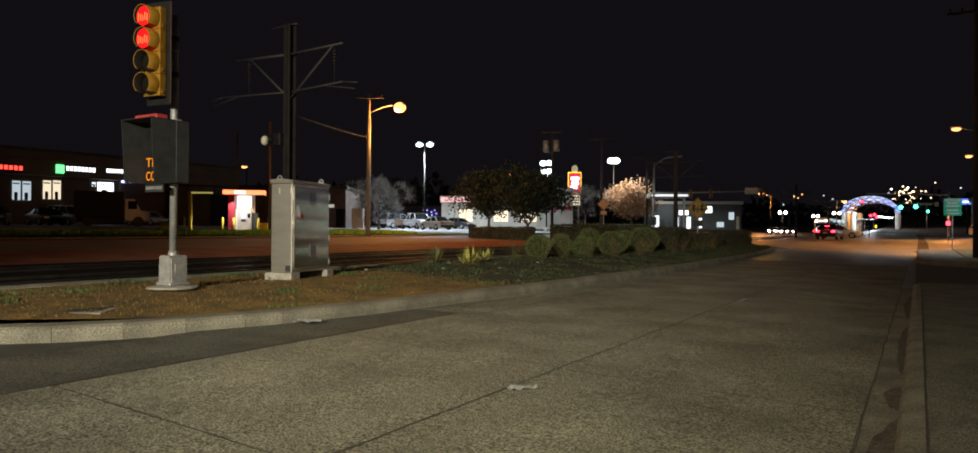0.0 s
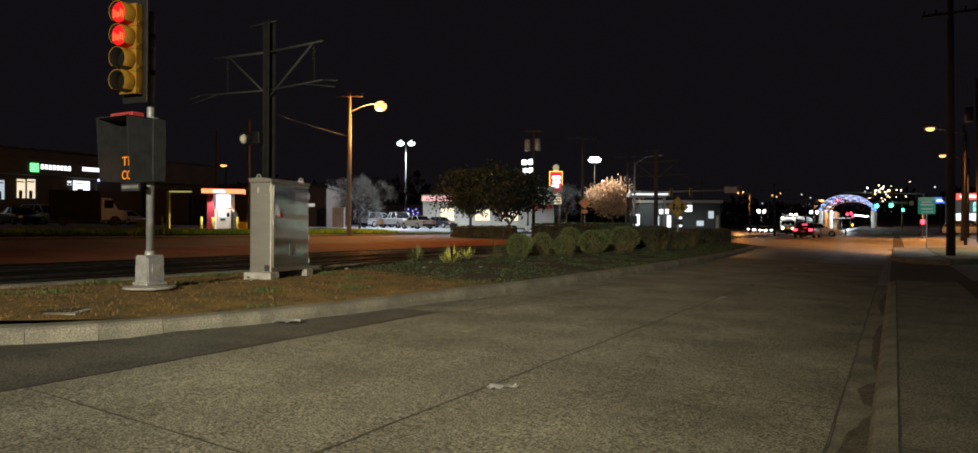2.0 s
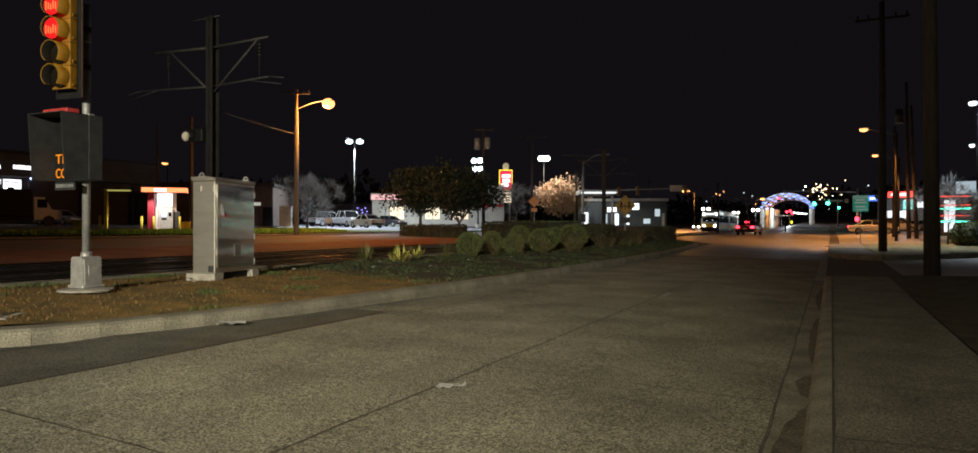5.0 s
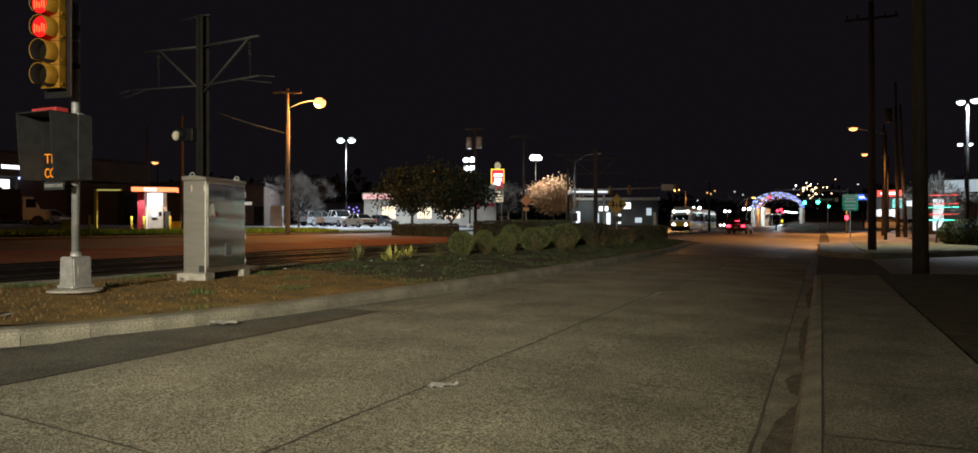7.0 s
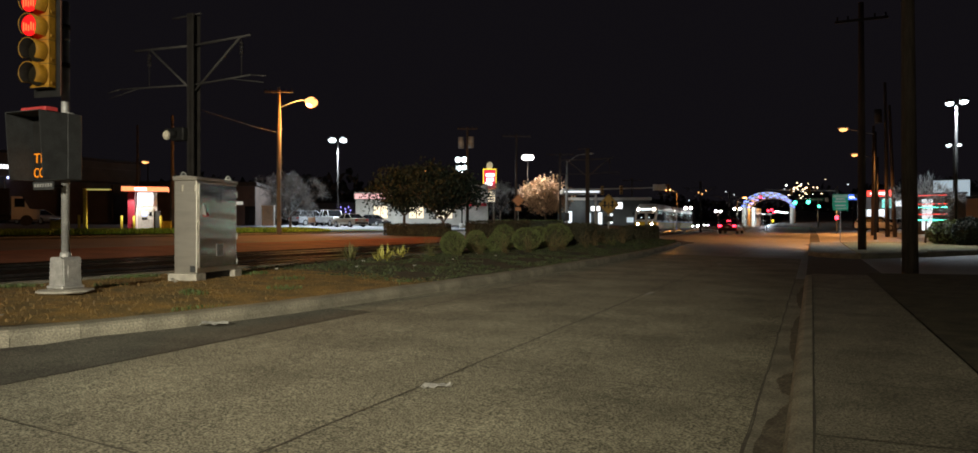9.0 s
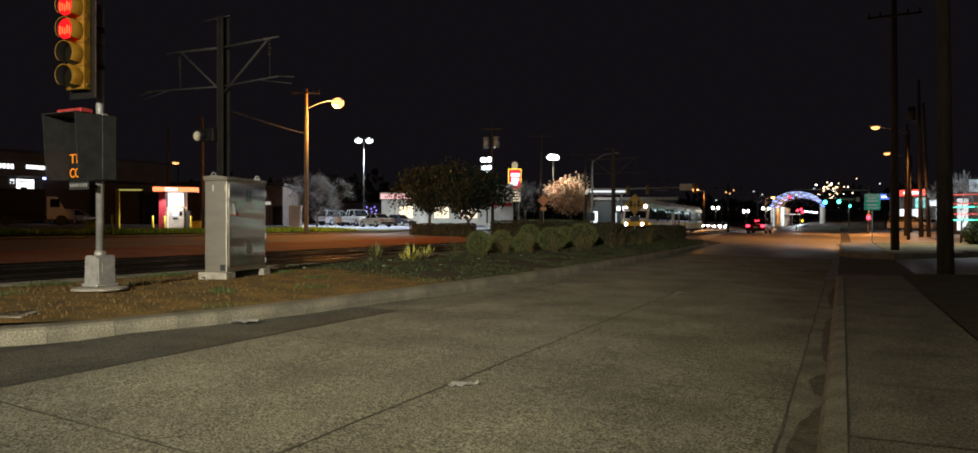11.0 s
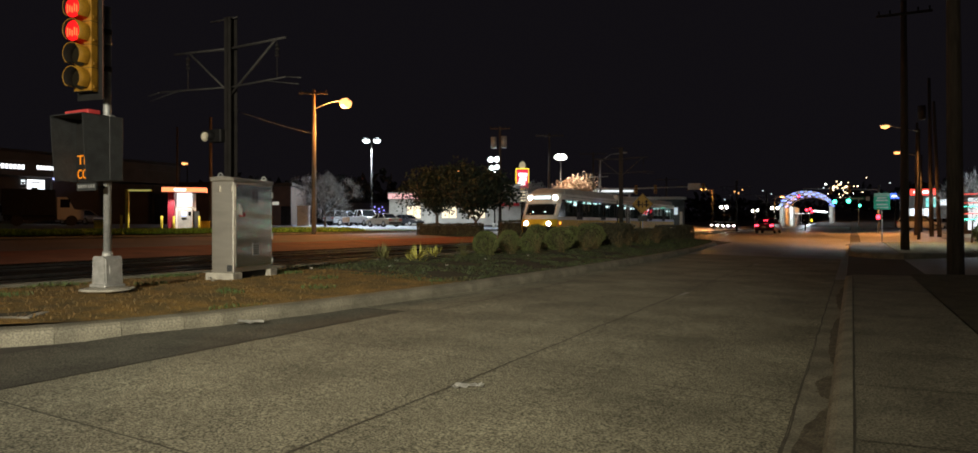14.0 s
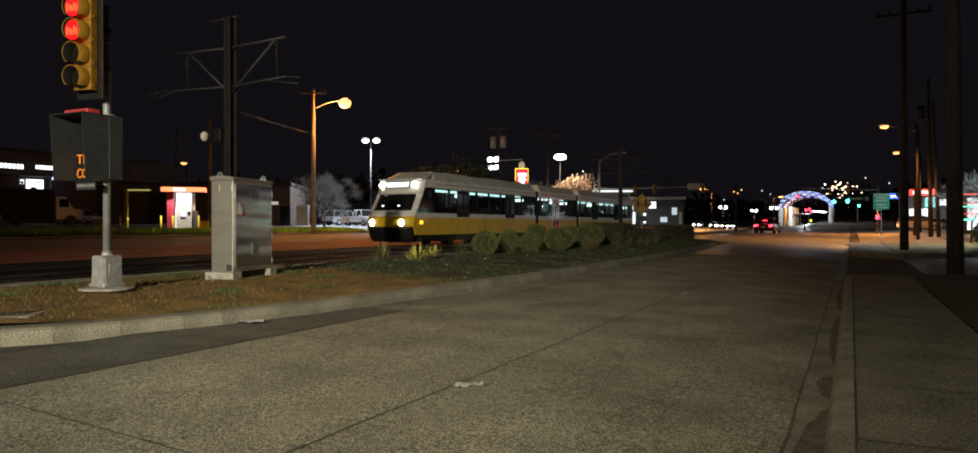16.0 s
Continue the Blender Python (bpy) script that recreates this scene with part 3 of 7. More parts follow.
def make_signal():
    s = thing("traffic_signal", "galvanised signal post with yellow four-lamp head showing two red lamps", "traffic signal", pose(-10.33, 7.22, 0.43))
    bm = C((0, 0, 0.02), (0, 0, 0.05), 0.40, 0.38, seg=28)
    ball(bm, (0.03, -0.02, 0.03), 0.40, 2, (1, 0.95, 0.1), 0.12, 3)
    part("footing", bm, M_CONC, s, "round concrete footing")
    bm = B(-0.185, 0.185, -0.185, 0.185, 0.07, 0.12, 0.015)
    prism(bm, [(-0.17, 0.12), (0.17, 0.12), (0.155, 0.50), (0.10, 0.55), (-0.10, 0.55), (-0.155, 0.50)], "y", -0.155, 0.155)
    bmesh.ops.bevel(bm, geom=[e for e in bm.edges if abs(e.verts[0].co.z - e.verts[1].co.z) > 0.2], offset=0.02, segments=2, affect="EDGES")
    part("pedestal", bm, M_CASTAL, s, "cast aluminium breakaway base")
    part("base_door", B(0.157, 0.166, -0.08, 0.08, 0.2, 0.42, 0.006), M_CASTAL, s)
    for x in (-0.14, 0.14):
        for y in (-0.14, 0.14):
            part("anchor_bolt", C((x, y, 0.04), (x, y, 0.09), 0.018, seg=6), M_GALV, s)
    bm = C((0, 0, 0.5), (0, 0, 4.42), 0.057, seg=18)
    ball(bm, (0, 0, 4.42), 0.06, 2, (1, 1, 0.4))
    part("post", bm, M_GALV, s)
    part("collar", C((0, 0, 0.52), (0, 0, 0.62), 0.085, 0.075, seg=16), M_CASTAL, s)
    # head
    zt = 4.46
    head = part("signal_head", B(-0.175, 0.175, -0.32, -0.19, zt - 1.40, zt, 0.02, segments=2), M_YELLOW, s, "yellow painted four-section signal head")
    head.matrix_basis = pose(-0.058, -0.082, 0, 0, 0, 9)
    part("backplate", B(-0.25, 0.25, -0.185, -0.175, zt - 1.52, zt + 0.12, 0.003), M_BLACK, head, "flat black backplate")
    part("backplate_edge", B(0.251, 0.257, -0.19, -0.17, zt - 1.50, zt + 0.10), M_REDLINING, head, "thin worn edge of the backplate")
    for k in range(4):
        cz = zt - 0.175 - 0.35 * k
        bm = bmesh.new()
        arch(bm, 0, cz, 0.168, -0.32, -0.53, radians(-48), radians(228), cut=0.12)
        part("visor", bm, M_YELLOW, head, "yellow tunnel visor")
        bm = bmesh.new()
        arch(bm, 0, cz, 0.157, -0.321, -0.528, radians(-47), radians(227), thick=0.003, cut=0.12)
        part("visor_lining", bm, M_VISORIN, head, "dark inside of the visor")
        bm = bmesh.new()
        disc(bm, 0, -0.475 if k < 2 else -0.36, cz, 0.154, dome=0.03)
        part("lens", bm, G_RED if k < 2 else M_LENSOFF, head, "lit red lens" if k < 2 else "unlit dark lens")
        if k < 2:
            for i in range(5):
                part("lens_facet", B(-0.09 + 0.045 * i, -0.076 + 0.045 * i, -0.508, -0.500, cz - 0.09 + 0.012 * (i % 2), cz + 0.04 - 0.02 * (i % 3)), G_REDHOT, head, "bright orange facet of the lit lens")
        part("section_seam", B(-0.178, 0.178, -0.323, -0.20, cz - 0.18, cz - 0.172), M_BLACK, head)
        part("latch", B(0.175, 0.19, -0.29, -0.26, cz - 0.13, cz - 0.09, 0.004), M_YELLOW, head)
    for z in (zt - 0.42, zt - 1.0):
        bm = bmesh.new()
        box(bm, -0.09, 0.01, -0.27, -0.05, z - 0.03, z + 0.03, 0.01)
        tube(bm, (0, 0, z - 0.04), (0, 0, z + 0.04), 0.07, seg=16)
        part("mounting_bracket", bm, M_DARKSTEEL, s)
    part("band_clamp", C((0, 0, zt - 0.62), (0, 0, zt - 0.58), 0.064, seg=16), M_GALV, s)
    # blank-out sign
    z0, z1, w = 1.70, 2.68, 0.385
    sign = part("sign_box", B(-w, w, -0.24, -0.0, z0, z1, 0.015), M_GREYBOX, s, "grey sheet metal blank-out sign housing")
    for sx in (-1, 1):
        bm = B(sx * w - (0.012 if sx > 0 else 0), sx * w + (0.012 if sx < 0 else 0), -0.66, -0.24, z0 - 0.0, z1, 0.0)
        for v in bm.verts:
            if v.co.y < -0.6 and v.co.z < z0 + 0.1:
                v.co.y += 0.06
        part("hood_side", bm, M_GREYBOX, sign, "deep sheet metal hood plate")
    part("hood_top", B(-w, w, -0.66, -0.24, z1 - 0.012, z1 - 0.0005), M_GREYBOX, sign)
    part("sign_face", B(-w + 0.015, w - 0.015, -0.25, -0.2405, z0 + 0.02, z1 - 0.02), M_BLACK, sign, "black display face")
    for text, z in (("TRAIN", z0 + 0.27), ("COMING", z0 + 0.05)):
        cu = bpy.data.curves.new("lit_letters", "FONT")
        cu.body, cu.size, cu.extrude, cu.offset = text, 0.205, 0.003, 0.0
        me = bpy.data.meshes.new("lit_letters")
        tmp = new("lit_letters_tmp", cu)
        me = bpy.data.meshes.new_from_object(tmp.evaluated_get(bpy.context.evaluated_depsgraph_get()))
        bpy.data.objects.remove(tmp)
        me.materials.append(G_LETTER)
        ob = new("lit_letters", me)
        wid = max(v.co.x for v in me.vertices)
        sc = 0.70 / wid
        me.transform(Matrix.Diagonal((sc, 1, 1, 1)))
        ob.parent = sign
        ob.matrix_basis = pose(-0.35, -0.257, z, 90)
        tagged(ob, "glowing amber letters")
    part("cap_plate", B(-0.36, 0.2, -0.45, -0.25, z1 + 0.02, z1 + 0.09, 0.01), M_REDPAINT, sign, "faded red cover plate")
    part("junction", B(0.03, 0.13, -0.06, 0.06, z1, z1 + 0.06, 0.015), M_CASTAL, s)
    part("junction", C((-0.09, -0.12, z1), (-0.09, -0.12, z1 + 0.07), 0.035, 0.02, seg=10), M_CASTAL, s)
    part("info_plate", B(-0.30, 0.16, -0.30, -0.28, z0 - 0.14, z0 - 0.02), M_GREYBOX, s, "small grey plate with unreadable lettering")
    bm = bmesh.new()
    for i in range(7):
        box(bm, -0.27 + 0.06 * i, -0.23 + 0.06 * i, -0.305, -0.30, z0 - 0.10, z0 - 0.05)
    part("plate_print", bm, M_GALV, s, "unreadable lettering")
    part("plate_arm", B(-0.02, 0.02, -0.28, -0.05, z0 - 0.10, z0 - 0.06), M_DARKSTEEL, s)


make_signal()
lid = thing("manhole", "flush square concrete utility lid in the soil", "utility cover", pose(-9.2, 5.25, 0.345, 0, 0, 38))
part("frame", B(-0.34, 0.34, -0.55, 0.55, -0.05, 0.03, 0.012), M_CONC, lid)
part("cover", B(-0.22, 0.22, -0.38, 0.38, 0.0, 0.034, 0.008), M_BED, lid)


# ---- poles ----
def steel_h(bm, x, y, z0, z1, w=0.28):
    box(bm, x - w / 2, x + w / 2, y - w / 2, y - w / 2 + 0.02, z0, z1)
    box(bm, x - w / 2, x + w / 2, y + w / 2 - 0.02, y + w / 2, z0, z1)
    box(bm, x - 0.012, x + 0.012, y - w / 2, y + w / 2, z0, z1)


M_PALEDOME = mat("pale dome paint", (0.75, 0.70, 0.55), 0.5, var=0.08, scale=8, fine=50, bump=0.02)


def make_catenary_pole(x, y, scale=1.0, lamp_unit=True):
    p = thing("catenary_pole", "dark steel catenary pole with bracket arms over both tracks", "catenary pole", pose(x, y, 0.30), group="catenary poles")
    bm = bmesh.new()
    steel_h(bm, 0, 0, 0, 7.75)
    part("mast", bm, M_DARKSTEEL, p)
    part("base_plate", B(-0.3, 0.3, -0.3, 0.3, -0.02, 0.04, 0.008), M_CONC, p)
    for s in (-1, 1):
        part("bracket_arm", C((0, 0, 6.78), (s * (2.3 if s > 0 else 2.6), 0, 6.86), 0.045, 0.035, seg=8), M_ARM, p)
        part("brace", C((0, 0, 5.32), (s * 1.9, 0, 6.84), 0.035, seg=8), M_ARM, p)
        reach = 2.3 if s > 0 else 3.3
        bm = C((0, 0, 5.55), (s * reach, 0, 5.66), 0.028, seg=6)
        tube(bm, (s * reach, 0, 5.66), (s * (reach + 0.6), 0, 5.58), 0.018, seg=6)
        tube(bm, (s * (reach - 0.9), 0, 5.63), (s * (reach + 0.5), 0, 5.40), 0.014, seg=6)
        part("registration_arm", bm, M_ARM, p)
        bm = bmesh.new()
        for k in range(4):
            tube(bm, (s * 1.95, 0, 6.32 + k * 0.1), (s * 1.95, 0, 6.39 + k * 0.1), 0.07, 0.04, seg=8)
        tube(bm, (s * 1.95, 0, 5.65), (s * 1.95, 0, 6.84), 0.014, seg=6)
        part("insulator", bm, M_DARKSTEEL, p)
    part("top_bar", C((-0.9, 0, 7.72), (0.3, 0, 7.75), 0.025, seg=6), M_ARM, p)
    if lamp_unit:
        sig = part("rail_signal", B(-0.62, -0.1, -0.34, -0.12, 3.78, 4.20, 0.03), M_BLACK, p, "black rail signal head")
        bm = bmesh.new()
        arch(bm, -0.48, 3.99, 0.15, -0.34, -0.62, radians(-60), radians(240), cut=0.15)
        part("visor", bm, M_BLACK, sig)
        bm = bmesh.new()
        ball(bm, (-0.60, -0.5, 3.95), 0.16, 2, (0.7, 0.8, 1))
        part("back_lens", bm, M_PALEDOME, sig, "pale domed cover")
    return p


ocs = make_catenary_pole(-17.6, 16.5)
ocs_far = [make_catenary_pole(-17.6, y, lamp_unit=False) for y in (59.5,)]
copy_thing(ocs_far[0], pose(-15.4, 112, 0.30))
copy_thing(ocs_far[0], pose(-15.0, 150, 0.30))


def make_wood_pole(name_label, x, y, z0, h, r=0.16, arm=None, lean=0.0, tank=False, group="wooden utility poles", wood=None):
    p = thing("utility_pole", name_label, "utility pole", pose(x, y, z0, 0, lean, 0), group=group)
    bm = C((0, 0, -0.3), (0, 0, h), r, r * 0.62, seg=14)
    part("pole", bm, wood or M_WOOD, p)
    if arm:
        zc, half, ang = arm
        m = Matrix.Rotation(radians(ang), 4, "Z")
        part("crossarm", B(-half, half, -0.2, -0.1, zc - 0.06, zc + 0.06, 0.01, m=m), M_WOOD, p)
        for k in (-0.9, -0.5, 0.5, 0.9):
            v = m @ Vector((half * k, -0.15, zc))
            part("insulator", C(v + Vector((0, 0, 0.06)), v + Vector((0, 0, 0.24)), 0.035, 0.045, seg=6), M_DARKSTEEL, p)
    if tank:
        for s in ((-1, 1) if arm else (-1,)):
            part("transformer", C((s * 0.55, -0.3, tank), (s * 0.55, -0.3, tank + 1.1), 0.28, seg=14), M_GALV if arm else M_DARKSTEEL, p, "grey transformer can")
    return p


p = make_wood_pole("leaning brown wooden pole carrying an orange street lamp", -34.45, 39.93, 1.0, 10.2, 0.17, arm=(9.9, 1.0, 30), wood=M_LITWOOD)
bm = polytube(bmesh.new(), [(1.75 * k / 8, 1.05 * k / 8, 8.75 + 0.62 * math.sin(k / 8 * 1.7)) for k in range(9)], 0.03, 6)
part("lamp_arm", bm, M_GALV, p)
head = part("lamp_head", ball(bmesh.new(), (1.95, 1.15, 9.40), 0.30, 2, (1.5, 1, 0.45)), M_CASTAL, p, "cobra-head luminaire")
part("lamp_bulb", ball(bmesh.new(), (1.95, 1.15, 9.22), 0.42, 2, (1.1, 1.0, 0.9)), G_SODIUM, head, "glowing orange lamp")
part("conduit", C((0.17, 0, 0), (0.13, 0, 8.6), 0.04, seg=6), M_GALV, p)


# ---- the light rail train: front at y = 0, facing -y, rails at z = 0 ----
def make_train():
    t = thing("light_rail_train", "white and yellow articulated light rail train with lit headlamps", "train", pose(-19.6, 28.2, 0.35))
    HW, LEN = 1.34, 37.7
    RAKE = [(0.25, 0.25), (0.40, 0.05), (1.0, -0.18), (1.45, -0.10), (1.72, 0.06), (2.75, 0.72), (2.95, 0.80), (3.30, 0.95), (3.72, 2.2)]

    def fy(x, z):
        for (za, ya), (zb, yb) in zip(RAKE, RAKE[1:]):
            if z <= zb:
                y = ya + (yb - ya) * (z - za) / (zb - za)
                break
        return y + 0.42 * (abs(x) / HW) ** 2.6

    def front(x0, x1, z0, z1, push=0.0, nx=8, nz=4, depth=0.06, wid=None):
        """A patch of the rounded nose with thickness."""
        bm = bmesh.new()
        grids = []
        for off in (0.0, depth):
            g = []
            for j in range(nz + 1):
                z = z0 + (z1 - z0) * j / nz
                row = []
                for i in range(nx + 1):
                    k = i / nx
                    xa, xb = (x0, x1) if wid is None else (x0 * wid(z), x1 * wid(z))
                    x = xa + (xb - xa) * k
                    row.append(bm.verts.new((x, fy(x, z) - push + off, z)))
                g.append(row)
            grids.append(g)
        for g in grids:
            for j in range(nz):
                for i in range(nx):
                    f = bm.faces.new((g[j][i], g[j][i + 1], g[j + 1][i + 1], g[j + 1][i]))
                    f.smooth = True
        a, b = grids
        rim = [(0, i) for i in range(nx + 1)] + [(j, nx) for j in range(1, nz + 1)] + [(nz, i) for i in range(nx - 1, -1, -1)] + [(j, 0) for j in range(nz - 1, 0, -1)]
        for (ja, ia), (jb, ib) in zip(rim, rim[1:] + rim[:1]):
            bm.faces.new((a[ja][ia], a[jb][ib], b[jb][ib], b[ja][ia]))
        bmesh.ops.recalc_face_normals(bm, faces=bm.faces)
        return bm

    def side(s, z0, z1, y0, y1, th=0.06, inset=0.0):
        """A side panel; where y0 is None it starts on the nose's edge."""
        bm = bmesh.new()
        n = 6
        vs = []
        for j in range(n + 1):
            z = z0 + (z1 - z0) * j / n
            ya = fy(HW, z) if y0 is None else y0
            vs.append([bm.verts.new((s * (HW - inset - d), yy, z)) for d in (0, th) for yy in (ya, y1)])
        for a, b in zip(vs, vs[1:]):
            bm.faces.new((a[0], a[1], b[1], b[0]))
            bm.faces.new((a[2], a[3], b[3], b[2]))
            bm.faces.new((a[0], a[2], b[2], b[0]))
            bm.faces.new((a[1], a[3], b[3], b[1]))
        bm.faces.new(vs[0])
        bm.faces.new(vs[-1])
        for f in list(bm.faces)[-2:]:
            bm.faces.remove(f)
        for v in (vs[0], vs[-1]):
            bm.faces.new((v[0], v[1], v[3], v[2]))
        bmesh.ops.recalc_face_normals(bm, faces=bm.faces)
        return bm

    # three body sections with gangways between
    SECT = [(None, 14.7, "front"), (15.4, 22.4, "middle"), (23.1, LEN, "rear")]
    for ya, yb, which in SECT:
        y0 = 2.0 if ya is None else ya
        sec = part("car_section", B(-HW + 0.08, HW - 0.08, y0 + 0.1, yb - 0.05, 0.98, 1.02), M_DARKSTEEL, t, "train floor")
        low = 0.62 if which != "middle" else 0.40
        for s in (-1, 1):
            part("lower_panel", side(s, low, 1.45, ya, yb), M_TRAINYELLOW, sec, "yellow lower body panel")
            part("white_stripe", side(s, 1.45, 1.68, ya, yb), M_TRAINWHITE, sec, "white body stripe")
            part("cantrail", side(s, 2.92, 3.30, ya, yb), M_TRAINWHITE, sec, "white panel above the windows")
            if which == "front":
                part("cab_side", side(s, 1.68, 2.92, None, 2.0), M_DARKGLASS, sec, "dark cab side window")
            # window posts and panes
            openings, y = [], y0 + 0.15
            while y < yb - 0.6:
                wdt = 1.35
                y2 = min(y + wdt, yb - 0.12)
                openings.append((y, y2))
                y = y2 + 0.14
            prev = y0 if which != "front" else 2.0
            for a, b2 in openings:
                part("window_post", B(min(s * HW, s * (HW - 0.07)), max(s * HW, s * (HW - 0.07)), prev, a, 1.68, 2.92), M_BLACK, sec, "black window post")
                part("window_pane", B(min(s * (HW - 0.02), s * (HW - 0.032)), max(s * (HW - 0.02), s * (HW - 0.032)), a, b2, 1.68, 2.92), M_GLASS, sec, "tinted window pane")
                prev = b2
            part("window_post", B(min(s * HW, s * (HW - 0.07)), max(s * HW, s * (HW - 0.07)), prev, yb, 1.68, 2.92), M_BLACK, sec, "black window post")
            doors = {"front": (5.0, 10.8), "middle": (18.2,), "rear": (26.6, 32.4)}[which]
            for d in doors:
                dz = 1.5 if which != "middle" else 0.42
                xo, xi = s * (HW + 0.012), s * (HW - 0.0)
                bm = bmesh.new()
                for q in (-0.66, 0.02):
                    box(bm, min(xo, xi), max(xo, xi), d + q, d + q + 0.07, dz, 2.85)
                    box(bm, min(xo, xi), max(xo, xi), d + q + 0.57, d + q + 0.64, dz, 2.85)
                    box(bm, min(xo, xi), max(xo, xi), d + q + 0.07, d + q + 0.57, dz, dz + 0.25)
                    box(bm, min(xo, xi), max(xo, xi), d + q + 0.07, d + q + 0.57, 2.70, 2.85)
                door = part("door", bm, M_TRAINWHITE if which == "middle" else M_BLACK, sec, "double-leaf passenger door")
                part("door_glass", B(min(s * (HW + 0.006), s * (HW + 0.001)), max(s * (HW + 0.006), s * (HW + 0.001)), d - 0.6, d + 0.6, dz + 0.2, 2.72), M_DARKGLASS, door, "dark door glass")
        for s in (-1, 1):
            part("gutter_line", B(min(s * (HW + 0.004), s * HW), max(s * (HW + 0.004), s * HW), y0 + 0.3, yb, 3.10, 3.125), M_DARKSTEEL, sec, "dark drip line under the roof edge")
            y = y0 + 2.4
            while y < yb - 1.0:
                part("panel_seam", B(min(s * (HW + 0.003), s * HW), max(s * (HW + 0.003), s * HW), y, y + 0.02, low + 0.02, 1.66), M_DARKSTEEL, sec, "dark seam between body panels")
                y += 3.1
        part("roof", B(-HW + 0.03, HW - 0.03, y0 - (0.9 if which == "front" else 0), yb, 3.28, 3.36, 0.03), M_TRAINGREY, sec, "grey roof skin")
        bm = bmesh.new()
        prism(bm, [(-1.2, 3.36), (1.2, 3.36), (1.1, 3.70), (0.95, 3.74), (-0.95, 3.74), (-1.1, 3.70)], "y", y0 + (0.3 if which == "front" else 0.2), yb - 0.3)
        part("roof_shroud", bm, M_TRAINGREY, sec, "grey roof equipment shroud")
        part("ceiling_light", B(-0.42, -0.34, y0 + 0.5, yb - 0.3, 2.88, 2.91), G_TEAL, sec, "cabin strip light")
        part("ceiling_light", B(0.34, 0.42, y0 + 0.5, yb - 0.3, 2.88, 2.91), G_TEAL, sec, "cabin strip light")
        part("ceiling_panel", B(-HW + 0.08, HW - 0.08, y0 + 0.1, yb - 0.05, 2.92, 2.95), M_TRAINGREY, sec)
        y = y0 + 0.6
        while y < yb - 0.9:
            for s in (-1, 1):
                part("seat", B(min(s * 0.4, s * 1.2), max(s * 0.4, s * 1.2), y, y + 0.12, 1.02, 2.05, 0.04), M_DARKSTEEL, sec, "dark seat back")
            y += 0.95
        for k, yy in enumerate((y0 + 2.6, yb - 2.4)):
            part("grab_pole", C((0.55, yy, 1.02), (0.55, yy, 2.9), 0.02, seg=6), M_GALV, sec)
            part("route_display", B(0.7, 1.25, yy + 0.6, yy + 0.63, 2.55, 2.72), G_DEST, sec, "lit route display inside the car")
    for y0, y1 in ((14.7, 15.4), (22.4, 23.1)):
        bm = bmesh.new()
        n = 6
        for i in range(n):
            a = y0 + (y1 - y0) * i / n
            b2 = y0 + (y1 - y0) * (i + 1) / n
            box(bm, -1.2, 1.2, a + 0.01, b2 - 0.01, 0.6, 3.3, 0.03)
        part("gangway_bellows", bm, M_RUBBER, t, "black folded gangway bellows")
    # nose
    part("bumper", front(-HW, HW, 0.28, 1.0, nz=5, wid=lambda z: 0.90 if z < 0.5 else 0.97), M_BLACK, t, "black lower bumper")
    part("nose_panel", front(-HW, HW, 1.0, 1.50), M_TRAINYELLOW, t, "yellow nose panel")
    part("nose_band", front(-HW, HW, 1.50, 1.78), M_TRAINWHITE, t, "white nose band")
    for s in (-1, 1):
        part("windscreen_pillar", front(s * 1.10, s * HW, 1.78, 2.58, nx=3), M_TRAINWHITE, t, "white windscreen pillar")
    part("windscreen", front(-1.10, 1.10, 1.78, 2.58, push=-0.02), M_DARKGLASS, t, "dark raked windscreen")
    part("wiper", C((0.1, fy(0.1, 1.8) - 0.03, 1.8), (0.5, fy(0.5, 2.4) - 0.03, 2.4), 0.012, seg=6), M_BLACK, t)
    part("header_panel", front(-HW, HW, 2.58, 3.30), M_TRAINWHITE, t, "white panel round the destination sign")
    part("nose_cap", front(-HW + 0.04, HW - 0.04, 3.30, 3.72, wid=lambda z: 1 - 0.16 * (z - 3.3) / 0.42), M_TRAINGREY, t, "grey sloping roof cap")
    part("sign_surround", front(-0.70, 0.70, 2.88, 3.20, push=0.006, depth=0.03), M_BLACK, t, "black surround of the destination sign")
    part("destination_sign", front(-0.62, 0.62, 2.93, 3.16, push=0.012, depth=0.03), G_DEST, t, "lit white destination sign")
    for s in (-1, 1):
        ring = part("headlamp", C((s * 0.84, fy(0.84, 1.2) - 0.035, 1.2), (s * 0.84, fy(0.84, 1.2) + 0.05, 1.2), 0.16, seg=18), M_GALV, t, "round headlamp with bezel")
        part("lens", ball(bmesh.new(), (s * 0.84, fy(0.84, 1.2) - 0.04, 1.2), 0.15, 2, (1, 0.4, 1)), G_TRAINHEAD, ring, "glaring headlamp lens")
        up = part("upper_lamp", C((s * 0.94, fy(0.94, 3.04) - 0.03, 3.04), (s * 0.94, fy(0.94, 3.04) + 0.1, 3.04), 0.16, seg=18), M_GALV, t, "upper headlamp")
        part("lens", ball(bmesh.new(), (s * 0.94, fy(0.94, 3.04) - 0.05, 3.04), 0.18, 2, (1.1, 0.4, 1.0)), G_UPLAMP, up, "glaring upper lamp lens")
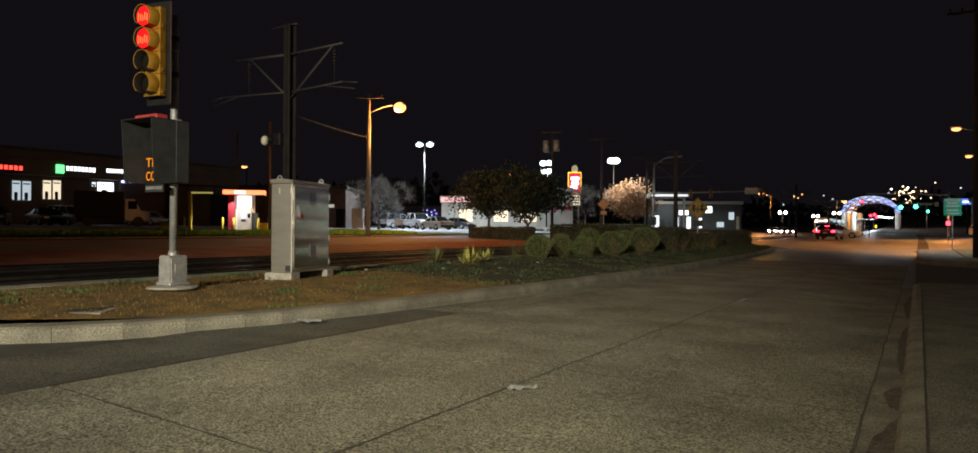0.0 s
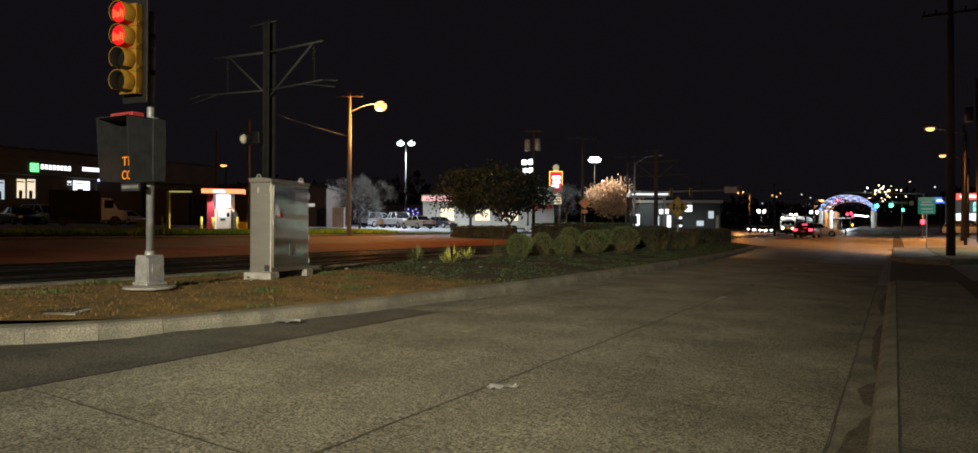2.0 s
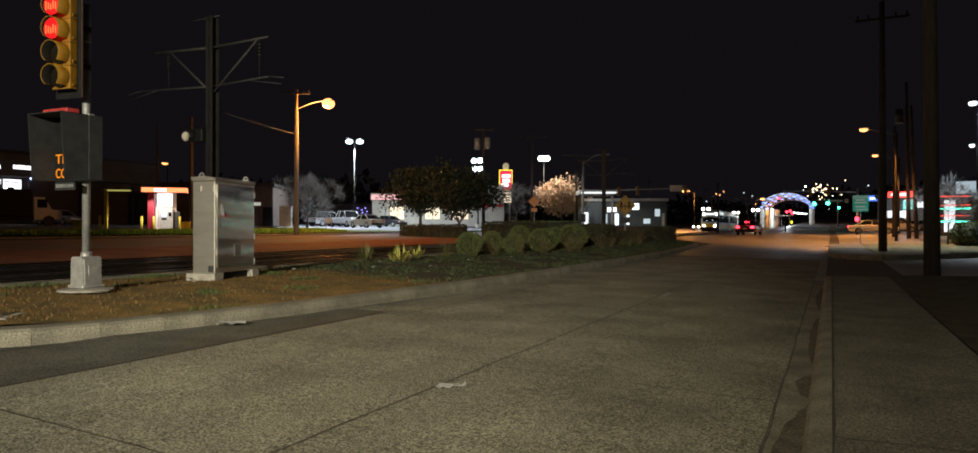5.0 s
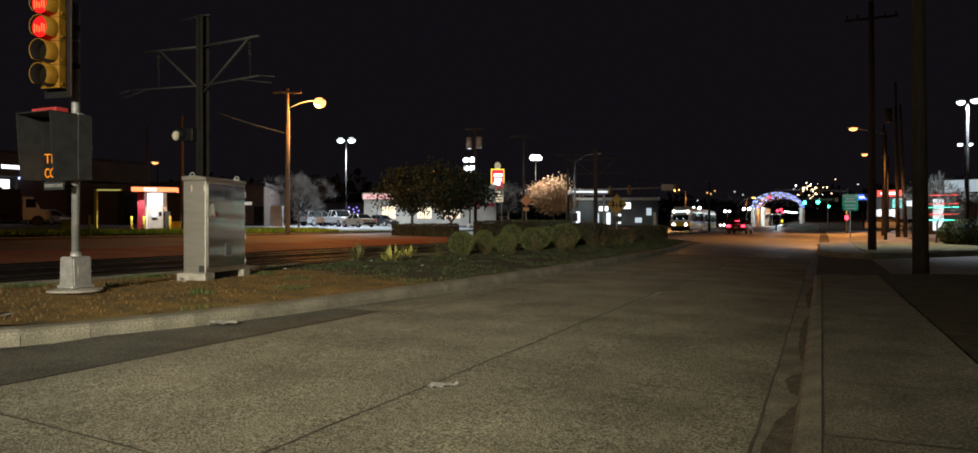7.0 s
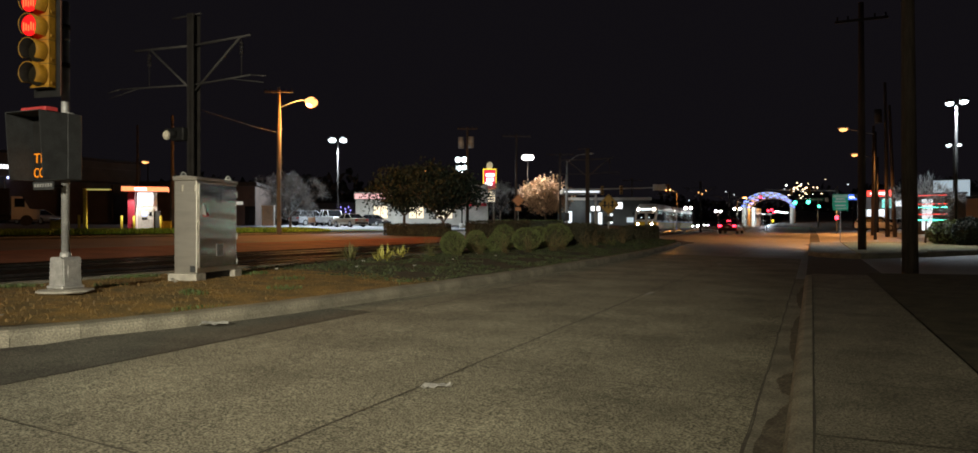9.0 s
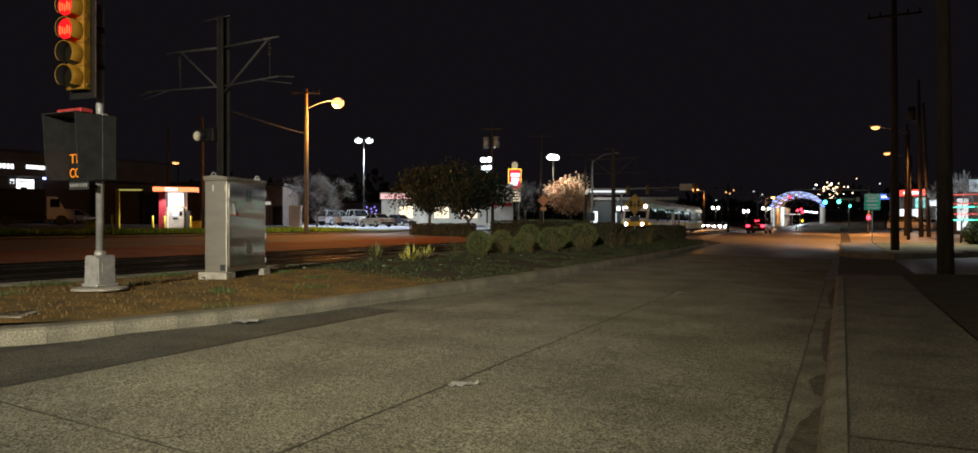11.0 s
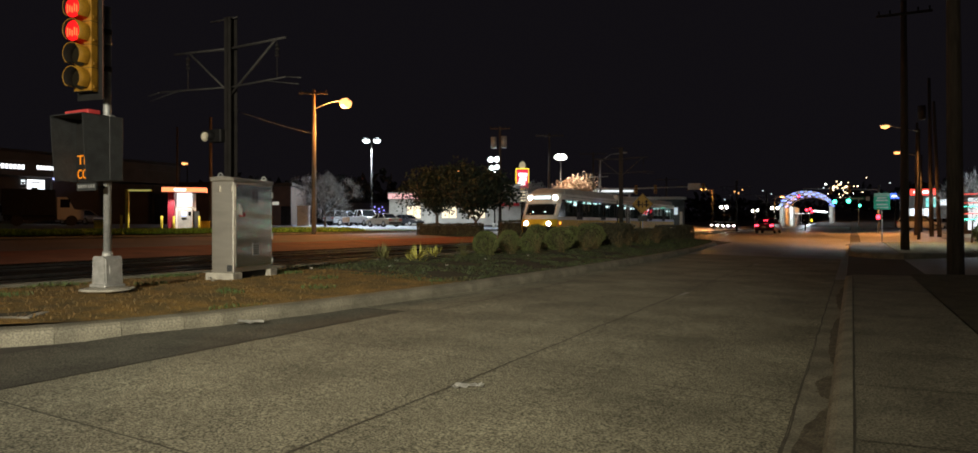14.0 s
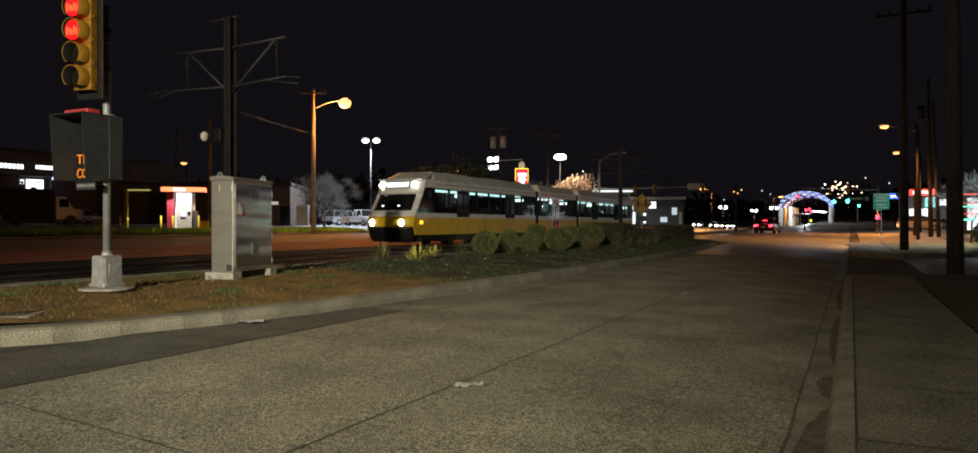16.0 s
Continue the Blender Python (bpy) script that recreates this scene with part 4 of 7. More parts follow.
        part("turn_lamp", B(min(s * HW, s * (HW + 0.02)), max(s * HW, s * (HW + 0.02)), 0.75, 1.0, 1.14, 1.30, 0.008), G_AMBER, t, "amber side marker lamp")
        part("marker_lamp", B(s * 0.45 - 0.06, s * 0.45 + 0.06, fy(0.45, 2.05) - 0.03, fy(0.45, 2.05), 1.98, 2.04), G_DEST, t)
        part("mirror_arm", C((s * 1.3, 1.5, 2.75), (s * 1.62, 1.2, 2.7), 0.02, seg=6), M_BLACK, t)
        part("mirror", B(s * 1.64 - 0.09, s * 1.64 + 0.09, 1.15, 1.21, 2.35, 2.72, 0.02), M_BLACK, t)
    part("rear_wall", B(-HW, HW, LEN, LEN + 0.08, 0.62, 3.3, 0.03), M_TRAINWHITE, t, "white rear cab wall")
    part("rear_panel", B(-HW + 0.05, HW - 0.05, LEN + 0.08, LEN + 0.12, 0.66, 1.4, 0.02), M_TRAINYELLOW, t, "yellow rear panel")
    for s in (-1, 1):
        part("rear_lamp", C((s * 0.92, LEN + 0.1, 1.2), (s * 0.92, LEN + 0.17, 1.2), 0.11, seg=14), G_TAIL, t, "red rear lamp")
    part("coupler", B(-0.2, 0.2, 0.05, 0.9, 0.42, 0.66, 0.05), M_BLACK, t)
    part("underframe", B(-1.15, 1.15, 1.2, LEN - 0.5, 0.42, 0.98, 0.03), M_BLACK, t, "dark underframe equipment")
    part("skirt_shadow_panel", B(-HW + 0.04, HW - 0.04, 0.9, 14.6, 0.30, 0.62, 0.01), M_BLACK, t, "black lower skirt")
    part("skirt_shadow_panel", B(-HW + 0.04, HW - 0.04, 23.2, LEN - 0.3, 0.30, 0.62, 0.01), M_BLACK, t, "black lower skirt")
    for yb in (5.6, 18.9, 32.1):
        for dy in (-0.95, 0.95):
            for s in (-1, 1):
                part("wheel", C((s * 0.66, yb + dy, 0.33), (s * 0.79, yb + dy, 0.33), 0.33, seg=20), M_DARKSTEEL, t)
    # pantograph and small equipment
    panto = part("pantograph", B(-0.6, 0.6, 12.6, 14.0, 3.74, 3.84, 0.02), M_DARKSTEEL, t, "folded-arm pantograph on its frame")
    bm = bmesh.new()
    for s in (-0.35, 0.35):
        tube(bm, (s, 13.9, 3.84), (s * 0.8, 12.7, 4.45), 0.03, seg=6)
        tube(bm, (s * 0.8, 12.7, 4.45), (s * 0.6, 13.6, 5.25), 0.025, seg=6)
    part("arm", bm, M_DARKSTEEL, panto)
    part("collector_bow", C((-0.9, 13.6, 5.27), (0.9, 13.6, 5.27), 0.03, seg=8), M_GALV, panto)
    for y in (4.0, 8.5, 27.5, 33.0):
        part("roof_unit", B(-0.85, 0.85, y, y + 2.4, 3.735, 3.79, 0.02), M_TRAINGREY, t, "roof air conditioning unit")
    return t


train = make_train()


# ---- plants ----
def mat_leaf(name, color, var=0.5):
    m = bpy.data.materials.new(name)
    m.use_nodes = True
    nt = m.node_tree
    b = nt.nodes["Principled BSDF"]
    geo, ramp = nt.nodes.new("ShaderNodeNewGeometry"), nt.nodes.new("ShaderNodeValToRGB")
    ramp.color_ramp.elements[0].color = (*[c * (1 - var) for c in color], 1)
    ramp.color_ramp.elements[1].color = (*[min(1, c * (1 + var)) for c in color], 1)
    nt.links.new(geo.outputs["Random Per Island"], ramp.inputs[0])
    nt.links.new(ramp.outputs[0], b.inputs["Base Color"])
    b.inputs["Roughness"].default_value = 0.7
    return m


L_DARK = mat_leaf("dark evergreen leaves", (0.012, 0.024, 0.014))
L_BOX = mat_leaf("clipped shrub leaves", (0.115, 0.14, 0.045))
L_OLIVE = mat_leaf("olive grass blades", (0.15, 0.15, 0.055))
L_STRAW = mat_leaf("dry straw grass blades", (0.17, 0.125, 0.06), 0.5)
L_YUCCA = mat_leaf("yellow striped yucca blades", (0.5, 0.48, 0.12), 0.3)
L_LAWN = mat_leaf("lawn blades", (0.28, 0.44, 0.05))
L_DRYTREE = mat_leaf("pale dry autumn leaves", (0.46, 0.31, 0.20), 0.35)
L_TWIG = mat_leaf("grey bare twigs", (0.18, 0.175, 0.17), 0.3)
L_COVER = mat_leaf("low ground cover leaves", (0.042, 0.056, 0.02), 0.7)
L_HILL = mat_leaf("far dark trees", (0.02, 0.022, 0.02), 0.4)
L_HEDGE = mat_leaf("dark brownish hedge leaves", (0.06, 0.058, 0.032))
M_BARK = mat("grey brown bark", (0.13, 0.10, 0.075), 0.9, var=0.35, scale=5, fine=40, bump=0.6, streak=(3, 3, 0.6))


def quads(name, items, material, parent=None, label=""):
    """Many small leaf blades: each item is centre, direction, side, length, width; a bent pair of faces each."""
    vs, fs = [], []
    for c, d, s, ln, w in items:
        k = len(vs)
        up = d.cross(s) * (0.18 * ln)
        vs += [c - s * w * 0.5, c + s * w * 0.5, c + d * ln * 0.55 + s * w * 0.6 + up, c + d * ln * 0.55 - s * w * 0.6 + up, c + d * ln]
        fs += [(k, k + 1, k + 2, k + 3), (k + 3, k + 2, k + 4)]
    me = bpy.data.meshes.new(name)
    me.from_pydata([tuple(v) for v in vs], [], fs)
    me.materials.append(material)
    ob = new(name, me)
    ob.parent = parent
    if label:
        tagged(ob, label)
    return ob


def rdir(rng):
    while True:
        v = Vector((rng.uniform(-1, 1), rng.uniform(-1, 1), rng.uniform(-1, 1)))
        if 0.1 < v.length < 1:
            return v.normalized()


def shell_leaves(rng, c, r, squash, n, size, fuzz=0.18, lump=0.15, zmin=None):
    out = []
    for _ in range(n):
        d = rdir(rng)
        k = 1 + lump * noise.noise(d * 2.2 + Vector(c)) + rng.uniform(-fuzz, fuzz * 0.5)
        p = Vector((c[0] + d.x * r * squash[0] * k, c[1] + d.y * r * squash[1] * k, c[2] + d.z * r * squash[2] * k))
        if zmin is not None and p.z < zmin:
            continue
        g = (d + rdir(rng) * 0.9).normalized()
        s = g.cross(rdir(rng)).normalized()
        out.append((p, g, s, size * rng.uniform(0.6, 1.3), size * rng.uniform(0.4, 0.7)))
    return out


def make_shrub(x, y, r, h, label, seed, n=1500, size=0.07, material=None, squash=(1, 1), square=False, group="clipped median shrubs"):
    rng = random.Random(seed)
    z = max(0.29, island_z(x, y)) if -13.3 < x < -6.7 else gz(x, y)
    s = thing("shrub", label, "shrub", pose(x, y, z - 0.02), group=group)
    # Solid core in the dark mulch colour fills the leaf shell.
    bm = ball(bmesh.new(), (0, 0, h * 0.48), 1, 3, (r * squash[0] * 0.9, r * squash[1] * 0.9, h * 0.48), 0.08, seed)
    part("inner_mass", bm, M_BED, s, "solid dark core behind the leaves")
    bm = bmesh.new()
    for a in range(3):
        tube(bm, (0.05 * a - 0.05, 0.03 * a, -0.05), (0.1 * math.cos(a * 2.1), 0.1 * math.sin(a * 2.1), h * 0.4), 0.025, 0.012, seg=5)
    part("stem", bm, M_BARK, s)
    items = shell_leaves(rng, (0, 0, h * 0.5), 1, (r * squash[0], r * squash[1], h * 0.5), n, size, 0.06, 0.12, 0.02)
    quads("foliage", items, material or L_BOX, s)
    return s


def make_hedge(x, y, lx, ly, h, label, seed, n=4000, rot=0, material=None, size=0.10, z=None, group=""):
    rng = random.Random(seed)
    z = (island_z(x, y) if -13.3 < x < -6.7 else gz(x, y)) if z is None else z
    s = thing("hedge", label, "hedge", pose(x, y, z - 0.03, 0, 0, rot), group=group)
    # Solid block in the mulch colour behind the hedge leaves.
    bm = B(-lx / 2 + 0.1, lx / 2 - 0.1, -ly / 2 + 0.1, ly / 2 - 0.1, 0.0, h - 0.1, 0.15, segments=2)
    part("inner_mass", bm, M_BED, s, "solid dark core behind the leaves")
    items = []
    for _ in range(n):
        p = Vector((rng.uniform(-1, 1), rng.uniform(-1, 1), rng.uniform(0, 1)))
        f = rng.random()
        d = Vector((0, 0, 1))
        if f < 0.40:
            p.z = 1.0
        elif f < 0.7:
            p.y = -1.0 if rng.random() < 0.7 else 1.0
            d = Vector((0, p.y, 0))
        else:
            p.x = 1.0 if rng.random() < 0.7 else -1.0
            d = Vector((p.x, 0, 0))
        q = Vector((p.x * lx / 2, p.y * ly / 2, p.z * h))
        q += d * (0.07 * noise.noise(q * 1.7) + rng.uniform(-0.08, 0.05))
        g = (d + rdir(rng)).normalized()
        items.append((q, g, g.cross(rdir(rng)).normalized(), size * rng.uniform(0.6, 1.4), size * 0.55))
    quads("foliage", items, material or L_HEDGE, s)
    return s


def make_tree(x, y, h, r, label, seed, material, trunk=0.16, clear=0.3, n=5000, size=0.22, squash=0.85, bare=False, z=None, clumps=16, group=""):
    rng = random.Random(seed)
    z = gz(x, y) if z is None else z
    t = thing("tree", label, "tree", pose(x, y, z), group=group)
    th = h * clear
    bm = C((0, 0, -0.2), (0.05, 0.04, th), trunk, trunk * 0.75, seg=9)
    tips = []

    def limb(p, d, ln, rad, depth):
        q = p + d * ln
        tube(bm, p, q, rad, rad * 0.6, seg=5, caps=False)
        if depth == 0 or rad < 0.01:
            tips.append(q)
            return
        for _ in range(3 if bare or depth > 1 else 2):
            nd = (d + rdir(rng) * 0.75 + Vector((0, 0, 0.18))).normalized()
            limb(q, nd, ln * rng.uniform(0.6, 0.85), rad * 0.58, depth - 1)

    for i in range(5):
        a = 2 * math.pi * i / 5 + rng.uniform(-0.3, 0.3)
        limb(Vector((0.05, 0.04, th)), Vector((math.cos(a) * 0.75, math.sin(a) * 0.75, 0.75)).normalized(), (h - th) * 0.36, trunk * (0.32 if bare else 0.5), 4 if bare else 2)
    part("trunk", bm, M_BARK, t)
    cz, hh = th + (h - th) * 0.52, (h - th) * 0.5
    items = []
    if bare:
        for q in tips:
            for _ in range(12):
                d = (rdir(rng) * 1.6 + (q - Vector((0, 0, th))).normalized()).normalized()
                s = d.cross(rdir(rng)).normalized()
                items.append((q, d, s, rng.uniform(0.3, 0.8), 0.02))
        for _ in range(int(420 * r * r)):
            d = rdir(rng)
            d.z = abs(d.z) * 1.1 - 0.15
            q = Vector((d.x * r, d.y * r, d.z * hh * 1.9)) * rng.uniform(0.45, 1.0) ** 0.5 * (1 + 0.12 * noise.noise(d * 3.0)) + Vector((0, 0, th + 0.3))
            g = (d + rdir(rng) * 0.55 + Vector((0, 0, 0.3))).normalized()
            items.append((q - g * 0.35, g, g.cross(rdir(rng)).normalized(), rng.uniform(0.4, 0.8), 0.014))
    else:
        per = n // clumps
        for _ in range(clumps):
            d = rdir(rng)
            rr = rng.uniform(0.35, 0.95)
            c = (d.x * r * rr * 0.8, d.y * r * rr * 0.8, cz + d.z * hh * rr * 0.75 * squash)
            items += shell_leaves(rng, c, r * rng.uniform(0.26, 0.46), (1, 1, 0.8), per, size, 0.45, 0.4)
    quads("crown", items, material, t)
    return t


# ---- cars ----
def paint(name, c):
    return mat(name, c, 0.35, 0.3, var=0.06, scale=2, fine=40, bump=0.0, coat=0.6)


P_WHITE, P_GOLD, P_DARK, P_RED, P_SILVER = paint("white car paint", (0.62, 0.62, 0.62)), paint("gold car paint", (0.38, 0.33, 0.25)), paint("dark car paint", (0.03, 0.03, 0.035)), paint("red car paint", (0.10, 0.01, 0.014)), paint("silver car paint", (0.4, 0.42, 0.45))


def make_car(name, label, m, style, colour, heads=False, tails=False, group=""):
    """A car facing -y with its middle at the origin."""
    c = thing(name, label, "car", m, group=group)
    L, W, H = {"sedan": (4.7, 1.82, 1.45), "suv": (4.7, 1.88, 1.75), "pickup": (5.7, 1.98, 1.88)}[style]
    f, r, w = -L / 2, L / 2, W / 2
    belt = {"sedan": 0.92, "suv": 1.05, "pickup": 1.12}[style]
    prof = {"sedan": [(f, 0.3), (f - 0.02, 0.62), (f + 0.25, 0.74), (f + 1.35, belt), (r - 0.8, belt + 0.04), (r - 0.05, 0.9), (r, 0.55), (r - 0.08, 0.28)],
            "suv": [(f, 0.32), (f - 0.02, 0.72), (f + 0.2, 0.86), (f + 1.2, belt), (r - 0.1, belt), (r, 0.7), (r - 0.04, 0.32)],
            "pickup": [(f, 0.4), (f - 0.02, 0.92), (f + 0.1, 1.02), (f + 1.5, belt), (r - 0.05, belt), (r, 0.85), (r - 0.05, 0.45)]}[style]
    bm = prism(bmesh.new(), prof, "x", -w, w)
    bmesh.ops.bevel(bm, geom=list(bm.edges), offset=0.06, segments=2, affect="EDGES", profile=0.6)
    body = part("body", bm, colour, c, smooth=True)
    top = {"sedan": [(f + 1.2, belt - 0.02), (f + 1.95, H - 0.06), (f + 2.4, H), (r - 1.5, H - 0.02), (r - 0.75, belt)],
           "suv": [(f + 1.05, belt - 0.02), (f + 1.75, H - 0.05), (f + 2.2, H), (r - 0.5, H - 0.03), (r - 0.1, belt)],
           "pickup": [(f + 1.35, belt - 0.02), (f + 1.95, H - 0.05), (f + 2.3, H), (f + 3.5, H - 0.02), (f + 3.75, belt)]}[style]

    def house(inset, zcut):
        b2 = bmesh.new()
        pts = [(y, z) for y, z in top]
        lo = [b2.verts.new((-(w - 0.06 - inset * (z - belt + 0.02) / (H - belt)), y, z)) for y, z in pts]
        hi = [b2.verts.new(((w - 0.06 - inset * (z - belt + 0.02) / (H - belt)), y, z)) for y, z in pts]
        k = len(pts)
        for i in range(k):
            b2.faces.new((lo[i], lo[(i + 1) % k], hi[(i + 1) % k], hi[i]))
        b2.faces.new(lo[::-1])
        b2.faces.new(hi)
        bmesh.ops.recalc_face_normals(b2, faces=b2.faces)
        return b2
    part("glazing", house(0.20, 0), M_DARKGLASS, c, "dark car windows")
    ya, yb = top[2][0] - 0.42, top[3][0] + 0.1
    part("roof", B(-(w - 0.25), w - 0.25, ya, yb, H - 0.04, H + 0.015, 0.02, segments=2), colour, c)
    for s in (-1, 1):
        for (y0, z0), (y1, z1) in ((top[0], top[1]), (top[-1], top[-2]), ((0.1, belt), (0.1, H - 0.03))):
            xa, xb = s * (w - 0.06), s * (w - 0.24)
            part("pillar", C((xa, y0, z0), (xb, y1, z1), 0.04, seg=6), colour, c)
    if style == "pickup":
        part("bed", B(-(w - 0.16), w - 0.16, f + 3.95, r - 0.14, belt - 0.02, belt + 0.004), M_BLACK, c, "dark open load bed")
    for sy in (f + 0.92, r - 0.98):
        for s in (-1, 1):
            R = 0.33 if style == "sedan" else 0.37
            wh = part("wheel", C((s * (w - 0.2), sy, R), (s * (w + 0.012), sy, R), R, seg=20), M_RUBBER, c)
            part("rim", C((s * (w + 0.0), sy, R), (s * (w + 0.02), sy, R), R * 0.62, seg=16), M_GALV, wh)
    for s in (-1, 1):
        zl = {"sedan": 0.66, "suv": 0.78, "pickup": 0.9}[style]
        part("headlight", B(s * (w - 0.28) - 0.17, s * (w - 0.28) + 0.17, f - 0.035, f + 0.05, zl - 0.1, zl + 0.08, 0.03), G_HEAD if heads else M_CASTAL, c)
        part("tail_light", B(s * (w - 0.24) - 0.17, s * (w - 0.24) + 0.17, r - 0.06, r + 0.03, zl + 0.02, zl + 0.2, 0.03), G_TAIL if tails else M_REDPAINT, c)
        part("mirror", B(s * (w + 0.08) - 0.09, s * (w + 0.08) + 0.09, f + 1.55, f + 1.65, belt, belt + 0.14, 0.03), colour, c)
    if tails:
        part("brake_light", B(-0.2, 0.2, r - 0.95, r - 0.9, H - 0.22, H - 0.16), G_TAIL, c)
    part("bumper", B(-w + 0.1, w - 0.1, f - 0.06, f + 0.1, 0.32, 0.52, 0.03), M_BLACK, c)
    part("bumper", B(-w + 0.1, w - 0.1, r - 0.1, r + 0.05, 0.32, 0.52, 0.03), M_BLACK, c)
    part("number_plate", B(-0.16, 0.16, r + 0.05, r + 0.06, 0.58, 0.70), M_CASTAL, c, "pale plate")
    return c


def on_ground(x, y, rz=0, lift=0.0):
    return pose(x, y, gz(x, y) + lift, 0, 0, rz)


# ---- planted median ----
SHRUBS = [(-11.83, 23.0, 0.44, 0.82), (-12.7, 26.8, 0.42, 0.86), (-11.2, 25.6, 0.40, 0.74), (-10.75, 27.6, 0.60, 0.92), (-11.0, 32.2, 0.68, 1.10),
          (-12.4, 33.5, 0.6, 1.0), (-12.6, 29.5, 0.5, 1.10)]
for i, (x, y, r, h) in enumerate(SHRUBS):
    make_shrub(x, y, r, h, "rounded clipped evergreen shrub in the median bed", 10 + i, n=3200, size=0.055)
make_hedge(-11.9, 37.6, 2.2, 4.4, 1.08, "broad dark clipped hedge in the median bed", 31, 5200, 8)
make_hedge(-11.6, 45.5, 1.8, 2.2, 0.74, "low dark clipped hedge near the end of the median", 32, 3600, 4)
make_hedge(-11.3, 51.3, 2.2, 2.6, 0.95, "squared dark shrub at the end of the median", 33, 3200, 0)


def make_yucca(x, y, r, seed, material, label, n=46, group="spiky median plants"):
    rng = random.Random(seed)
    t = thing("yucca", label, "yucca", pose(x, y, island_z(x, y)), group=group)
    items = []
    for _ in range(n):
        a, e = rng.uniform(0, 6.283), rng.uniform(0.25, 1.35)
        d = Vector((math.cos(a) * math.cos(e), math.sin(a) * math.cos(e), math.sin(e)))
        s = d.cross(Vector((0, 0, 1))).normalized()
        items.append((Vector((0, 0, 0.02)) + d * 0.04, d, s, r * rng.uniform(0.7, 1.15), 0.035))
    quads("leaves", items, material, t)
    part("crown_base", ball(bmesh.new(), (0, 0, 0.03), 0.09, 1), M_BED, t)
    return t


make_yucca(-11.12, 17.3, 0.50, 1, L_YUCCA, "yellow-green spiky yucca in the mulch")
make_yucca(-13.0, 18.3, 0.52, 2, L_OLIVE, "grey-green spiky yucca in the mulch")
make_yucca(-12.2, 20.0, 0.42, 3, L_YUCCA, "small yellow-green spiky yucca in the mulch", 30)
for i, (x, y) in enumerate([(-10.9, 21.6), (-10.2, 24.0), (-9.9, 25.6), (-11.6, 21.0), (-9.6, 27.6), (-9.4, 31.8), (-9.3, 36.0), (-9.5, 39.2), (-10.6, 22.6), (-11.3, 24.3), (-12.3, 24.6), (-9.9, 29.6), (-10.4, 31.4), (-9.8, 34.5), (-10.1, 37.5), (-12.2, 22.0), (-10.0, 41.0)]):
    rng = random.Random(50 + i)
    t = thing("ornamental_grass", "tall thin clump of dry ornamental grass", "grass clump", pose(x, y, island_z(x, y)), group="ornamental grass clumps")
    items = []
    for _ in range(30):
        a, e = rng.uniform(0, 6.283), rng.uniform(0.7, 1.5)
        d = Vector((math.cos(a) * math.cos(e), math.sin(a) * math.cos(e), math.sin(e)))
        items.append((Vector((rng.uniform(-0.12, 0.12), rng.uniform(-0.12, 0.12), 0)), d, d.cross(Vector((0.3, 0.5, 0.2))).normalized(), rng.uniform(0.35, 1.15), 0.009))
    quads("blades", items, L_STRAW if i % 3 else L_OLIVE, t)


def scatter(name, label, n, seed, area, size, material, upright=0.7, wide=0.35):
    rng = random.Random(seed)
    items = []
    while len(items) < n:
        p = area(rng)
        if p is None:
            continue
        d = (rdir(rng) * (1 - upright) + Vector((0, 0, upright))).normalized()
        s = d.cross(rdir(rng)).normalized()
        k = size * rng.uniform(0.5, 1.4)
        items.append((p, d, s, k, k * wide))
    return tagged(quads(name, items, material), label, name.replace("_", " "), kind="stuff")


def median_spot(y0, y1, patch):
    def area(rng):
        x, y = rng.uniform(-13.1, -6.7), rng.uniform(y0, y1)
        if x > kerb_x(y) - 0.36:
            return None
        if patch and noise.noise(Vector((x * 0.9, y * 0.9, 7))) < patch:
            return None
        bumpy = 0.025 * noise.noise(Vector((x * 1.3, y * 1.3, 0)))
        return Vector((x, y, max(0.29, island_z(x, y)) + bumpy - 0.005))
    return area


scatter("dry_grass", "sparse dry grass on the rusty soil", 9000, 71, median_spot(3.2, 13.5, 0.0), 0.045, mat_leaf("dry rust grass", (0.15, 0.09, 0.025), 0.5), 0.45, 0.2)
scatter("green_tufts", "sparse green grass tufts on the soil", 2600, 72, median_spot(3.2, 13.5, 0.28), 0.06, mat_leaf("dull green grass", (0.07, 0.11, 0.03), 0.4), 0.7, 0.16)
scatter("ground_cover", "low dark leafy ground cover in the bed", 22000, 73, median_spot(12.4, 34, -0.12), 0.05, L_COVER, 0.35, 0.5)
scatter("ground_cover", "low dark leafy ground cover in the far bed", 9000, 74, median_spot(34, 52, -0.2), 0.085, L_COVER, 0.35, 0.5)
scatter("lawn_grass", "short green mown grass along the far kerb", 26000, 75, lambda r: (lambda x, y: Vector((x, y, gz(x, y))))(r.uniform(-38.3, -35.25), r.uniform(14, 47)), 0.19, L_LAWN, 0.75, 0.3)
M_PAPER = mat("pale litter paper", (0.6, 0.6, 0.58), 0.8, var=0.2, scale=12, fine=60)


